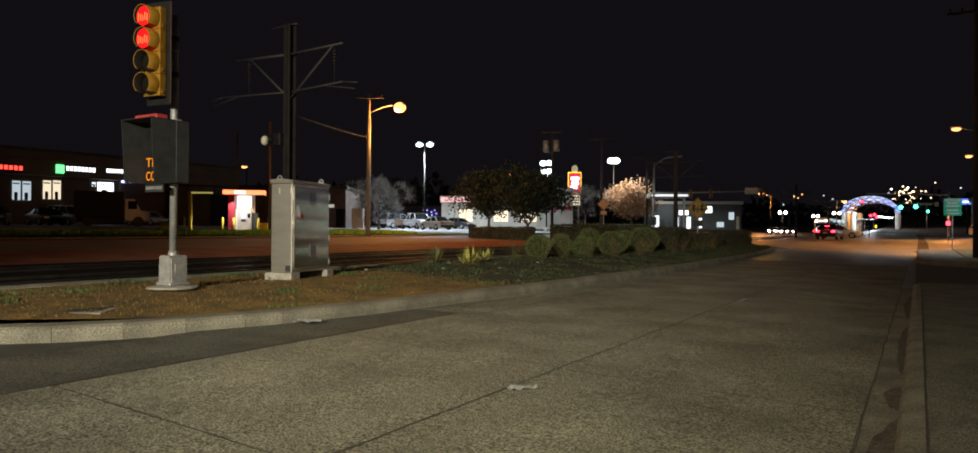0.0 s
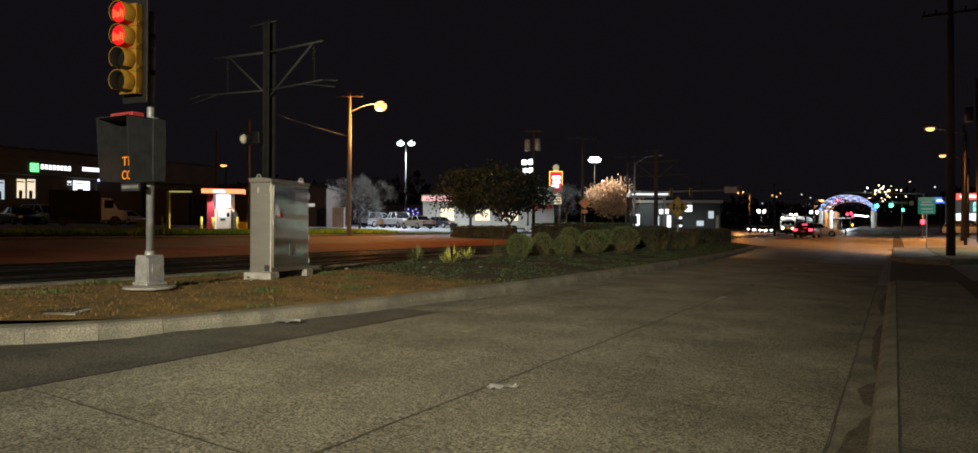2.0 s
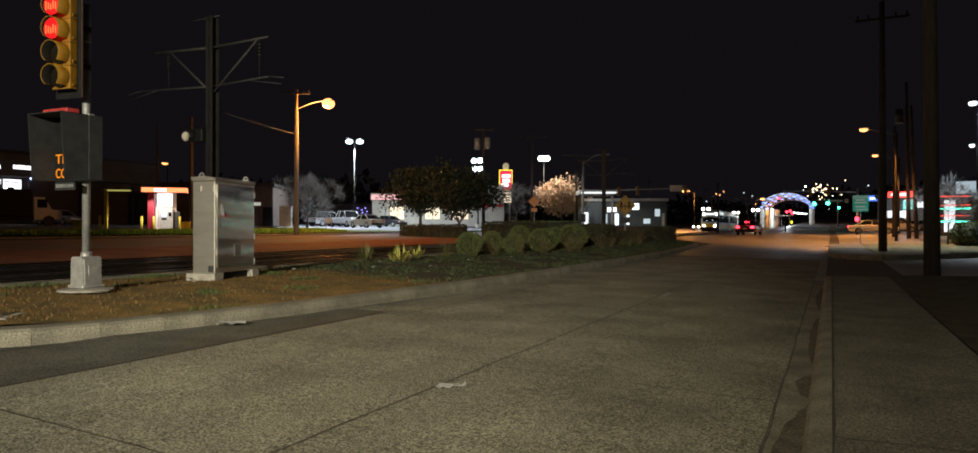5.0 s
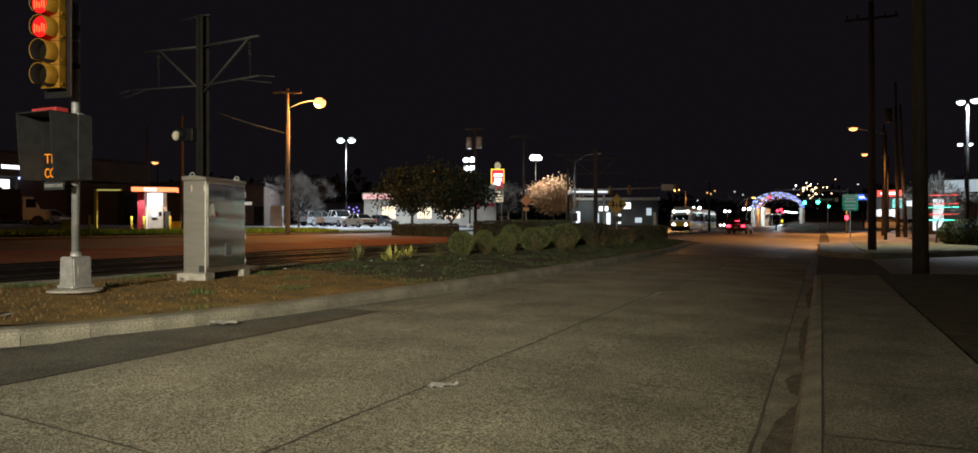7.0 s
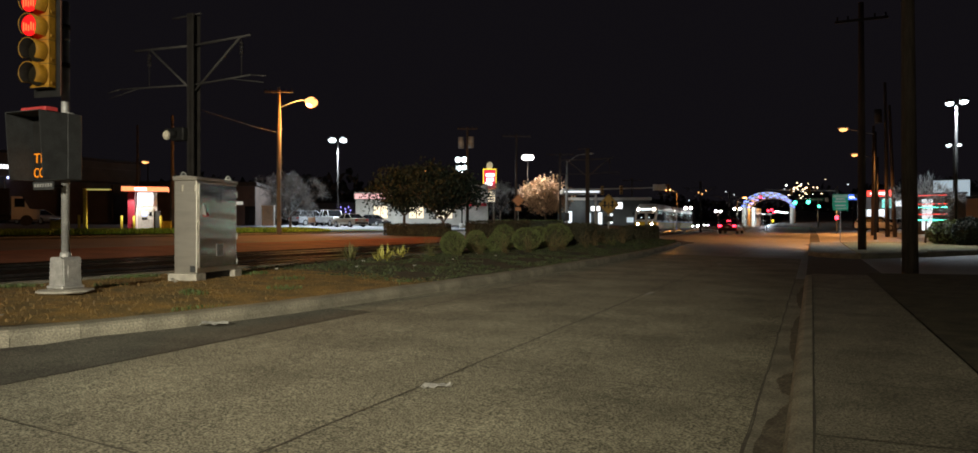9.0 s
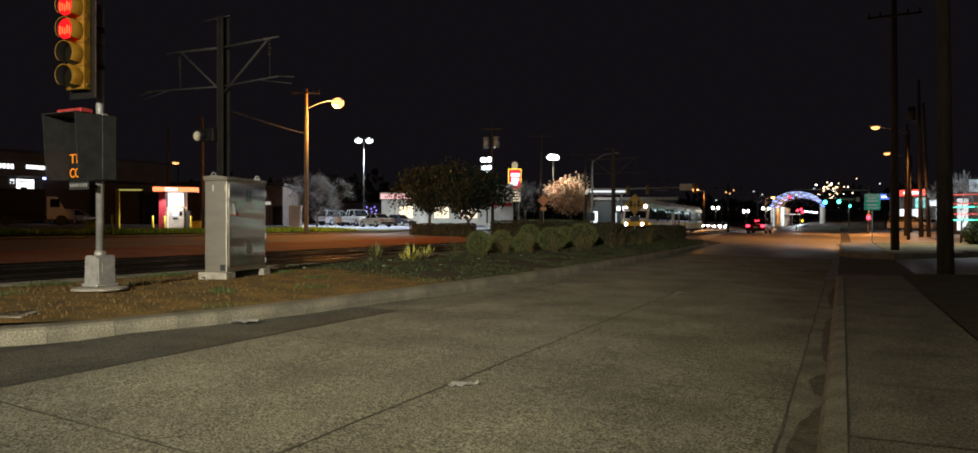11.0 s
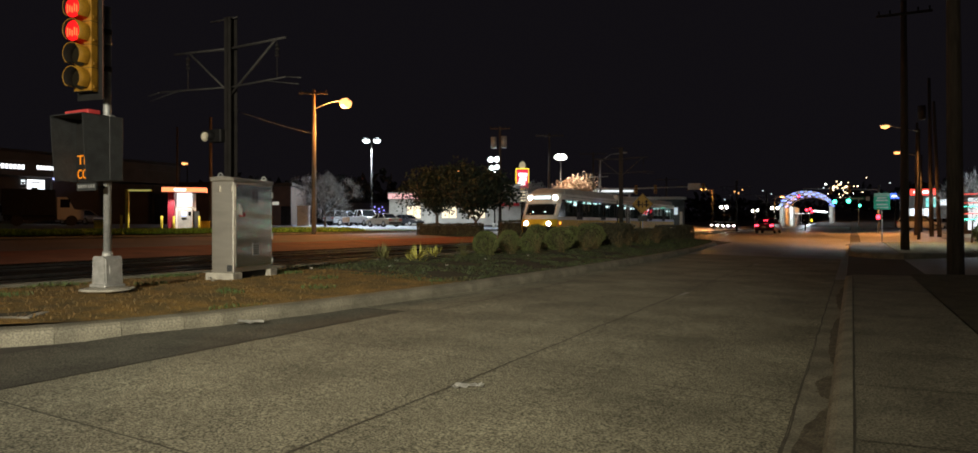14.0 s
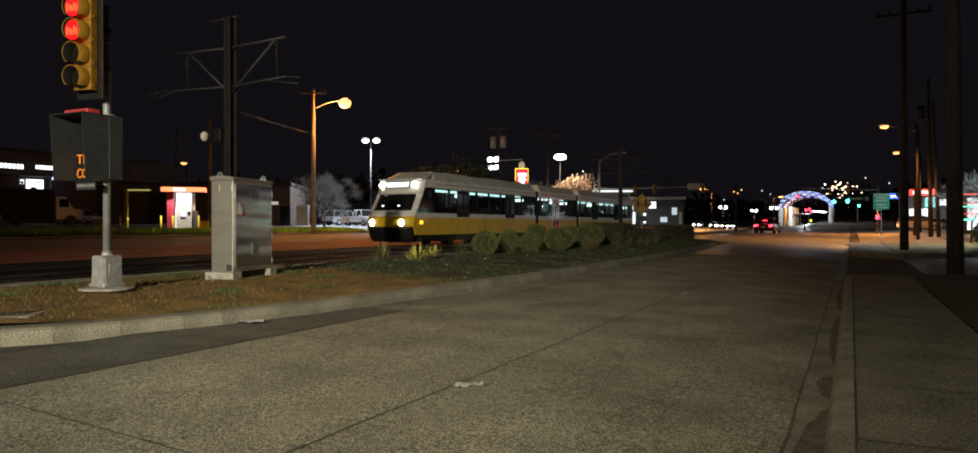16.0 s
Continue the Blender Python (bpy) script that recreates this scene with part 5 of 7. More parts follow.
def make_litter(x, y, z, w, d, rot, label, seed):
    rng = random.Random(seed)
    bm = bmesh.new()
    g = [[bm.verts.new((w * (i / 5 - 0.5) + rng.uniform(-.1, .1) * w, d * (j / 3 - 0.5) + rng.uniform(-.15, .15) * d, rng.uniform(0.004, 0.05))) for i in range(6)] for j in range(4)]
    for j in range(3):
        for i in range(5):
            bm.faces.new((g[j][i], g[j][i + 1], g[j + 1][i + 1], g[j + 1][i]))
    bmesh.ops.solidify(bm, geom=list(bm.faces), thickness=0.004)
    ob = part("litter", bm, M_PAPER)
    ob.matrix_basis = pose(x, y, z, 0, 0, rot)
    tagged(ob, label, "litter")


make_litter(-2.93, 5.42, 0.055, 0.26, 0.10, 40, "crumpled pale paper lying on the road joint", 1)
make_litter(-7.12, 7.0, 0.15, 0.34, 0.16, 30, "crumpled plastic scrap in the gutter by the kerb", 2)
rng = random.Random(9)
for i in range(9):
    x, y = rng.uniform(-11.5, -8.3), rng.uniform(7.5, 26)
    make_litter(x, y, island_z(x, y) + 0.02, rng.uniform(0.05, 0.12), 0.06, rng.uniform(0, 180), "small pale scrap of litter on the median", 20 + i)


def lane_dash(y0, y1):
    return joint(-3.0, y0, -3.0, y1, 0.10, "lane_mark", 0.006, M_WORNPAINT)


M_WORNPAINT = mat("worn white road paint", (0.45, 0.44, 0.40), 0.8, var=0.4, scale=7, fine=40, bump=0.2)
for y in (14.3, 26.5, 38.5):
    lane_dash(y, y + 0.7)

# ---- lamps on posts ----


def make_lot_lamp(x, y, z, label, heads, colour, post=0.09):
    """A parking lot lamp on a tall post; heads are offsets and sizes."""
    g = gz(x, y)
    t = thing("lot_lamp", label, "lamp post", pose(x, y, g), group="parking lot lamps")
    part("post", C((0, 0, 0), (0, 0, z - g), post, post * 0.7, seg=10), M_DARKSTEEL, t)
    part("base", C((0, 0, -0.1), (0, 0, 0.6), 0.3, seg=14), M_CONC, t)
    for dx, dy, dz, r in heads:
        hd = part("lamp_head", B(dx - r, dx + r, dy - r, dy + r, z - g + dz + 0.1, z - g + dz + 0.28, 0.04), M_DARKSTEEL, t)
        part("lens", ball(bmesh.new(), (dx, dy, z - g + dz + 0.06), r * 1.1, 2, (1, 1, 0.72)), colour, hd, "glaring lamp lens")
    return t


make_lot_lamp(-50.58, 68.72, 11.35, "tall grey lot lamp with two glaring white heads", [(-0.56, -0.3, 0, 0.40), (0.56, 0.3, 0, 0.40)], G_COOL)
make_lot_lamp(-44.15, 113.50, 12.91, "tall lot lamp with a glaring white head", [(-0.34, -0.2, 0, 0.62), (0.34, 0.2, 0, 0.62)], G_WHITE)
make_lot_lamp(8.00, 50.97, 8.79, "tall lot lamp with bright white heads by the shops", [(-0.35, 0, 0, 0.2), (0.4, 0.1, 0.08, 0.22)], G_COOL)
make_lot_lamp(12.05, 78.12, 8.84, "further white lot lamp by the shops", [(-0.4, 0, 0, 0.2), (0.4, 0.1, 0, 0.2)], G_COOL)
t = make_lot_lamp(-38.09, 76.28, 9.22, "pole with two stacked glaring white floodlight banks", [(0, 0, 0, 0.1)], G_COOL)
for dz in (0.25, -0.75):
    for dx in (-0.42, 0.42):
        part("floodlight", B(dx - 0.36, dx + 0.36, -0.22, 0.1, 7.6 + dz, 8.3 + dz, 0.06), M_DARKSTEEL, t)
        part("lens", ball(bmesh.new(), (dx, -0.24, 7.95 + dz), 0.4, 2, (0.95, 0.4, 0.8)), G_COOL, t, "glaring floodlight lens")


def make_street_lamp(x, y, z, label, arm=(-2.0, 0.0), pole_r=0.12, bulb=0.3, colour=None):
    """A street lamp whose luminaire hangs at x, y, z; its pole stands at the other end of the arm."""
    px, py = x - arm[0], y - arm[1]
    g = gz(px, py)
    t = thing("street_lamp", label, "street lamp", pose(px, py, g), group="sodium street lamps")
    part("pole", C((0, 0, -0.1), (0, 0, z - g - 0.3), pole_r, pole_r * 0.7, seg=10), M_DARKSTEEL, t)
    part("arm", C((0, 0, z - g - 0.5), (arm[0], arm[1], z - g + 0.1), 0.035, seg=6), M_GALV, t)
    hd = part("lamp_head", ball(bmesh.new(), (arm[0], arm[1], z - g + 0.12), bulb, 2, (1.5, 1, 0.4)), M_CASTAL, t)
    part("lens", ball(bmesh.new(), (arm[0], arm[1], z - g), bulb, 2, (1.1, 1, 0.6)), colour or G_SODIUM, hd, "glowing orange lens")
    return t


make_street_lamp(2.25, 61.76, 8.88, "orange sodium street lamp over the roadway", (-2.2, 0.0), bulb=0.28)
make_street_lamp(4.23, 86.33, 9.01, "orange sodium street lamp further along the road", (-2.2, 0.0), bulb=0.28)
make_street_lamp(-89.26, 74.55, 10.71, "small orange lamp beyond the kiosk", (-1.5, 0.8), bulb=0.45)
make_street_lamp(-54.97, 95.28, 10.11, "orange lamp beyond the dark trees", (-1.0, 0.3), bulb=0.32)
make_street_lamp(-54.14, 95.78, 9.83, "orange lamp beyond the dark trees", (1.0, 0.3), bulb=0.32)
make_street_lamp(-28.63, 157.95, 9.15, "orange street lamp across the crossing", (-2, 0), bulb=0.55)
make_street_lamp(-28.00, 205.07, 10.11, "orange street lamp far along the tracks", (2, 0), bulb=0.4)
make_street_lamp(-18.08, 222.76, 9.60, "orange street lamp beside the station", (2, 0), bulb=0.55)
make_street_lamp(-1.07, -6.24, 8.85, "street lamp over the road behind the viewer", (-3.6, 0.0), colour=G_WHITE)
# Housing for the added beam lamp, out of view.
make_street_lamp(3.0, -24.4, 8.85, "unseen second street lamp added behind the viewer", (-1.2, 0.0), colour=G_WHITE)
t = thing("globe_lamp", "twin white globe lamp by the tracks", "lamp post", pose(-21.37, 138.99, 0.6))
part("post", C((0, 0, 0), (0, 0, 3.9), 0.08, 0.06, seg=8), M_DARKSTEEL, t)
for s in (-1, 1):
    part("arm", C((0, 0, 3.8), (s * 0.5, 0, 3.85), 0.03, seg=6), M_DARKSTEEL, t)
    part("globe", ball(bmesh.new(), (s * 0.5, 0, 4.1), 0.2, 2), G_HEAD, t, "glowing round globe")
for x, y in ((-20.0, 175.0), (-13.5, 150.0)):
    copy_thing(t, pose(x, y, 0.6))

# ---- wooden poles ----
make_wood_pole("stout dark wooden pole beside the sidewalk", 2.42, 21.9, 0.16, 12.5, 0.20, lean=-0.5)
make_wood_pole("dark wooden pole at the corner", 2.35, 40.55, 0.2, 12.5, 0.20, arm=(11.6, 1.2, 0), lean=-0.3)
make_wood_pole("tall wooden pole with pole-top equipment", 4.87, 70.41, 0.6, 9.5, 0.15, lean=0.4)
make_wood_pole("leaning tall wooden pole by the shops", 5.66, 66.37, 0.6, 12.5, 0.17, lean=-0.9, tank=9.2)
make_wood_pole("leaning wooden pole with a cable guard", 6.11, 65.48, 0.6, 10.5, 0.16, lean=-2.2)
make_wood_pole("dark wooden pole with two transformer cans", -30.91, 63.11, 0.9, 10.2, 0.16, arm=(10.0, 1.0, 25), tank=8.1)
make_wood_pole("dark wooden pole behind the parking lot", -30.65, 74.95, 1.0, 10.8, 0.16, arm=(10.5, 1.6, 25), lean=0.8)
make_wood_pole("dark wooden pole with a bare crossarm", -36.05, 106.74, 1.3, 11.5, 0.2, arm=(11.2, 2.2, 25))
make_wood_pole("wooden pole by the kiosk", -43.78, 38.97, 1.2, 8.5, 0.16)
make_wood_pole("thin wooden pole by the lots", -57.40, 47.10, 1.3, 9.5, 0.14)
make_wood_pole("dark wooden pole across the crossing", -30.82, 133.28, 0.8, 9.5, 0.2, arm=(9.0, 2.0, 25))

# overhead wires
M_WIRE = mat("dark wire", (0.03, 0.028, 0.026), 0.6, 0.4, var=0.1, scale=5, fine=30, bump=0)


def make_wire(a, b, sag, r, label, n=14):
    a, b = Vector(a), Vector(b)
    bm = polytube(bmesh.new(), [a.lerp(b, i / n) - Vector((0, 0, sag * 4 * (i / n) * (1 - i / n))) for i in range(n + 1)], r, 4)
    ob = part("overhead_wire", bm, M_WIRE)
    tagged(ob, label, "wire", group="overhead wires")


make_wire((-17.6, 16.5, 5.15), (-34.45, 39.93, 8.0), 0.06, 0.012, "thin slack cable from catenary pole to lamp pole")


# ---- kiosk ----
def make_kiosk():
    k = thing("bank_kiosk", "red drive-up bank kiosk with glowing canopy band", "kiosk", pose(-43.96, 36.53, 1.12, 0, 0, 46))
    M_KRED = mat("maroon kiosk panel", (0.28, 0.015, 0.035), 0.5, var=0.12, scale=3, fine=30)
    part("slab", B(-2.0, 2.2, -1.2, 1.3, -0.15, 0.06, 0.02), M_CONC, k)
    part("side_panel", B(-0.95, -0.50, -0.6, 0.7, 0.05, 2.75, 0.02), M_KRED, k, "maroon side panel")
    part("back_panel", B(-0.5, 0.9, 0.4, 0.6, 0.05, 2.75, 0.02), M_TRAINWHITE, k, "pale back panel")
    part("light_panel", B(-0.38, 0.62, 0.36, 0.4, 1.75, 2.66), G_SIGNWHITE, k, "glowing white panel")
    part("canopy", B(-1.3, 1.65, -0.8, 0.8, 2.75, 3.05, 0.03), M_TRAINWHITE, k)
    part("canopy_band", B(-1.32, 1.67, -0.83, -0.80, 2.74, 3.06), mat("orange red lit band", (0.5, 0.1, 0.05), emit=(1.0, 0.26, 0.10), power=2.2), k, "glowing orange red band")
    part("canopy_band_side", B(1.65, 1.68, -0.8, 0.8, 2.74, 3.06), mat("orange red lit band end", (0.5, 0.1, 0.05), emit=(1.0, 0.26, 0.10), power=2.2), k)
    part("canopy_stripe", B(-0.5, 0.3, -0.835, -0.83, 2.80, 2.99), G_SIGNWHITE, k, "pale plain shape where the lettering is")
    part("machine", B(-0.30, 0.72, -0.3, 0.38, 0.05, 1.58, 0.04), M_CASTAL, k, "grey cash machine")
    part("screen", B(-0.05, 0.30, -0.32, -0.3, 0.98, 1.28), glow("screen glow", (0.5, 0.62, 1.0), 1.2), k, "glowing screen")
    part("keypad", B(-0.05, 0.30, -0.36, -0.3, 0.74, 0.88, 0.01), M_BLACK, k)
    part("slot", B(0.42, 0.6, -0.32, -0.3, 1.0, 1.3, 0.01), M_DARKGLASS, k)
    part("cabinet", B(0.75, 1.15, -0.1, 0.5, 0.05, 1.35, 0.03), M_GREYBOX, k)


make_kiosk()
M_BOLLARD = mat("yellow bollard paint", (0.62, 0.50, 0.05), 0.55, var=0.2, scale=6, fine=50)
for bx, by, bz in ((-44.38, 35.11, 1.08), (-43.66, 35.54, 1.08), (-42.91, 37.16, 1.1)):
    b = thing("bollard", "yellow painted steel bollard beside the kiosk", "bollard", pose(bx, by, bz), group="yellow bollards")
    bm = C((0, 0, -0.1), (0, 0, 1.0), 0.085, seg=14)
    ball(bm, (0, 0, 1.0), 0.085, 2, (1, 1, 0.5))
    part("post", bm, M_BOLLARD, b)
    part("base", C((0, 0, -0.1), (0, 0, 0.02), 0.16, seg=14), M_CONC, b)
b = thing("utility_box", "low yellow utility box beside the bollards", "utility box", pose(-44.08, 38.79, 1.13, 0, 0, 30))
part("body", B(-0.35, 0.35, -0.3, 0.3, 0, 0.55, 0.03), M_BOLLARD, b)
part("lid", B(-0.38, 0.38, -0.33, 0.33, 0.55, 0.62, 0.02), M_BOLLARD, b)
b = thing("utility_box", "low tan box by the clearance bar", "utility box", pose(-47.95, 32.95, 1.1, 0, 0, 30))
part("body", B(-0.45, 0.45, -0.3, 0.3, 0, 0.62, 0.03), M_BOLLARD, b)
part("lid", B(-0.48, 0.48, -0.33, 0.33, 0.62, 0.68, 0.02), M_BOLLARD, b)
g = thing("clearance_bar", "yellow steel clearance bar on a single post", "clearance bar", pose(-45.57, 33.22, 1.05, 0, 0, 31))
part("post", B(-0.11, 0.11, -0.11, 0.11, -0.1, 2.9, 0.02), M_BOLLARD, g)
part("bar", B(-0.15, 1.7, -0.08, 0.08, 2.78, 2.92, 0.03), M_BOLLARD, g)
# Added dim yellow glow on the bar's front face to brighten it.
part("bar_glow", B(-0.1, 1.65, -0.09, -0.08, 2.80, 2.90), glow("dim yellow strip glow", (0.75, 0.7, 0.2), 0.5), g)
b = thing("bollard", "yellow painted steel bollard by the clearance bar", "bollard", pose(-45.92, 33.01, 1.05), group="yellow bollards")
part("post", C((0, 0, -0.1), (0, 0, 1.1), 0.085, seg=14), M_BOLLARD, b)
part("base", C((0, 0, -0.1), (0, 0, 0.02), 0.16, seg=14), M_CONC, b)


# ---- shops beyond the lots: the facade runs along x = -75 ----
M_STUCCO = mat("dim stucco wall", (0.075, 0.066, 0.058), 0.9, var=0.2, scale=0.6, fine=12, bump=0.2)
M_PALEWALL = mat("pale painted block wall", (0.45, 0.43, 0.38), 0.85, var=0.12, scale=0.8, fine=14, bump=0.2)
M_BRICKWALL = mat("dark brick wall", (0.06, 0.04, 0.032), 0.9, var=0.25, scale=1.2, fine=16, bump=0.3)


def make_strip_mall():
    s = thing("strip_mall", "long dark strip mall with lit shop signs and windows", "shop building", pose(-75, 0, 1.6))
    part("wall", B(-14, 0, 12, 62, 0, 7.2, 0.05), M_STUCCO, s)
    part("roof", B(-14.2, 0.15, 11.8, 62.2, 7.2, 7.5, 0.04), M_DARKSTEEL, s)
    part("fascia", B(0.0, 1.6, 20, 60, 4.75, 6.3, 0.05), M_STUCCO, s, "deep fascia over the walkway")
    for y in range(21, 61, 6):
        part("column", B(1.2, 1.5, y, y + 0.35, 0, 4.5, 0.02), M_STUCCO, s)
    wins = [(34.93, 35.75, 2.3, 4.15, G_SHOPDIM), (35.85, 36.7, 2.3, 4.15, G_SHOPDIM), (37.75, 38.6, 2.5, 4.35, G_SHOPWARM), (38.7, 39.55, 2.5, 4.4, G_SHOPWARM), (42.66, 43.15, 4.0, 4.45, G_SHOP),
            (43.26, 45.1, 3.2, 4.5, G_SIGNWHITE), (28, 30, 2.3, 4.1, G_SHOPWARM), (31, 33.0, 2.3, 4.1, G_SHOPDIM)]
    for a, b2, za, zb, gl in wins:
        wdw = part("window", B(0.0, 0.08, a, b2, za, zb), gl, s, "lit shop window")
        part("frame", B(0.08, 0.14, a - 0.06, a + 0.02, za - 0.1, zb + 0.05), M_DARKSTEEL, wdw)
        part("frame", B(0.08, 0.14, b2 - 0.02, b2 + 0.06, za - 0.1, zb + 0.05), M_DARKSTEEL, wdw)
        part("display", B(0.1, 0.3, a + 0.25 * (b2 - a), a + 0.55 * (b2 - a), za, za + 0.4 * (zb - za), 0.03), M_DARKSTEEL, wdw)
        part("blind", B(0.09, 0.12, a + 0.1 * (b2 - a), b2 - 0.15 * (b2 - a), zb - 0.32, zb - 0.2), M_GREYBOX, wdw)

    def sign(name, label, y0, y1, z0, z1, material, bars):
        sg = part(name, B(1.61, 1.66, y0, y1, z0, z1, 0.0), M_BLACK, s, label)
        n = bars
        for i in range(n):
            a = y0 + (y1 - y0) * (i + 0.12) / n
            c2 = y0 + (y1 - y0) * (i + 0.80) / n
            part("letter_shape", B(1.66, 1.74, a, c2, z0 + 0.12, z1 - 0.12, 0.03), material, sg)
    sign("shop_sign", "glowing red shop sign shapes", 32.6, 35.2, 4.95, 5.6, G_SIGNRED, 6)
    part("sign_block", B(1.61, 1.75, 38.2, 39.0, 5.05, 5.9, 0.04), G_SIGNGREEN, s, "glowing green sign block")
    sign("shop_sign", "glowing white shop sign shapes", 39.15, 42.2, 5.25, 5.95, G_SIGNWHITE, 8)
    sign("shop_sign", "glowing white lower-case shop sign shapes", 43.3, 45.5, 5.35, 6.0, G_SIGNWHITE, 7)
    part("blue_tube", B(1.6, 1.7, 45.0, 46.3, 4.5, 4.72, 0.03), glow("blue white tube glow", (0.45, 0.5, 1.0), 3.5), s, "bright blue-white tube light")


make_strip_mall()
make_car("parked_car", "white parked van at the shops", on_ground(-66, 35.5, 95), "suv", P_WHITE)
make_car("parked_car", "dark parked sedan at the lot", on_ground(-60, 26.8, 60), "sedan", P_DARK)
make_car("parked_car", "dark parked sedan before the shop windows", on_ground(-63, 32.0, 80), "sedan", P_DARK)
make_car("parked_car", "silver parked sedan by the phone shop", on_ground(-68, 44.5, 100), "sedan", P_SILVER)
tr = thing("box_truck", "dark box truck with a white cab parked in the lot", "truck", on_ground(-58.5, 34.2, 150))
part("cargo_box", B(-1.1, 1.1, -1.6, 2.0, 0.8, 2.9, 0.04), M_BLACK, tr, "dark cargo box")
bm = prism(bmesh.new(), [(-3.6, 0.5), (-3.6, 1.2), (-2.9, 1.35), (-2.4, 2.3), (-1.7, 2.3), (-1.7, 0.5)], "x", -1.0, 1.0)
part("cab", bm, P_WHITE, tr, "white cab")
part("cab_window", B(-1.01, 1.01, -2.6, -1.9, 1.45, 2.15, 0.02), M_DARKGLASS, tr)
part("chassis", B(-0.9, 0.9, -3.4, 1.9, 0.45, 0.8), M_BLACK, tr)
for y in (-2.7, 1.0):
    for s in (-1, 1):
        part("wheel", C((s * 0.75, y, 0.42), (s * 1.05, y, 0.42), 0.42, seg=18), M_RUBBER, tr)

# low dark building behind the cabinet and its yard wall
bd = thing("low_building", "dark low brick building behind the lot", "building", pose(-54.82, 60.34, 1.4, 0, 0, 31))
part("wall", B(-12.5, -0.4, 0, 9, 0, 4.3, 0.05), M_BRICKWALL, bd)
part("roof", B(-12.7, -0.2, -0.3, 9.2, 4.3, 4.7, 0.04), M_DARKSTEEL, bd)
part("door", B(-1.5, -0.4, -0.06, 0.0, 0, 2.1, 0.01), M_DARKGLASS, bd)
part("lamp", B(-2.4, -1.7, -0.12, 0.0, 2.25, 2.6, 0.02), glow("dim wall lamp glow", (0.8, 0.8, 0.7), 0.5), bd, "dim wall lamp")
part("window", B(-4.0, -2.6, -0.05, 0.0, 2.4, 3.8), glow("dim window glow", (0.5, 0.52, 0.40), 0.22), bd, "dim lit window")
mo = thing("masonry_pier", "pale masonry pier at the lot entrance", "pier", pose(-51.28, 57.81, 1.35, 0, 0, 31))
part("shaft", B(-0.6, 0.6, -0.4, 0.4, 0, 2.0, 0.02), M_PALEWALL, mo)
part("cap", B(-0.68, 0.68, -0.48, 0.48, 2.0, 2.12, 0.02), M_CONC, mo)

# parked cars in the lit lot
make_car("parked_car", "gold sedan parked in the lit lot", on_ground(-46.48, 65.38, -112, 0.05), "sedan", P_GOLD, group="cars in the lit lot")
make_car("parked_pickup", "white pickup truck parked in the lit lot", on_ground(-50.76, 67.47, 64, 0.05), "pickup", P_WHITE, group="cars in the lit lot")
make_car("parked_suv", "pale hatchback parked with its tail to the road", on_ground(-54.03, 67.83, 170, 0.05), "suv", P_SILVER, group="cars in the lit lot")
make_car("parked_car", "dark sedan parked behind the trees", on_ground(-52.64, 79.19, 80, 0.05), "sedan", P_DARK, group="cars in the lit lot")
make_car("parked_suv", "red sport utility at the drive-through", on_ground(-45.29, 101.16, 60, 0.0), "suv", P_RED, tails=True)
# The lot lamp's pool of light, painted as a paler sheet of ground.
sheet("lit_apron", [-60, -55, -50, -44, -38.4, -35.2], [56, 60, 66, 72, 78, 84], mat("lot ground with lamplight painted in", (0.34, 0.35, 0.37), 0.75, var=0.15, scale=0.5, fine=18, bump=0.2), 0.006, "lot entrance ground painted pale where the lamps light it")
sn = thing("small_sign", "small white notice on a post at the lot edge", "sign", pose(-43.77, 55.34, 1.2, 0, 0, 31))
part("board", B(-0.35, 0.35, -0.02, 0.02, 0.5, 1.0, 0.005), M_CASTAL, sn)
part("leg", B(-0.3, -0.25, -0.02, 0.02, -0.1, 0.5), M_GALV, sn)
part("leg", B(0.25, 0.3, -0.02, 0.02, -0.1, 0.5), M_GALV, sn)

# trees beyond the road
make_tree(-50.3, 60.0, 6.0, 3.0, "bare pale-twigged tree in the lit lot", 5, L_TWIG, 0.14, 0.18, bare=True)
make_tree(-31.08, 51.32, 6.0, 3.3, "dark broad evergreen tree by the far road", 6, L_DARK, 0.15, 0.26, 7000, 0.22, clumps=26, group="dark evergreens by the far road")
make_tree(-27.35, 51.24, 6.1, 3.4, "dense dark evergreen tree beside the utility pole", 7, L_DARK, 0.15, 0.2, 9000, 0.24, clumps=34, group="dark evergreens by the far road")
make_tree(-40.89, 113.17, 8.6, 4.6, "pale dry-leaved tree lit by a lot lamp", 8, L_DRYTREE, 0.2, 0.22, 9000, 0.32, clumps=34)
make_tree(-38.19, 87.92, 6.5, 1.6, "thin half-bare tree before the restaurant", 9, L_TWIG, 0.12, 0.35, bare=True)
make_hedge(-29.09, 50.19, 5.2, 1.3, 0.95, "low dark clipped hedge along the lot", 41, 2500, 31)
make_hedge(-22.63, 51.76, 5.0, 1.6, 1.2, "dark hedge strip across the tracks", 42, 2500, 31, z=0.55)
make_hedge(-34.84, 89.95, 9.0, 1.5, 1.3, "long low hedge before the lit tree", 43, 2500, 31, L_BOX)


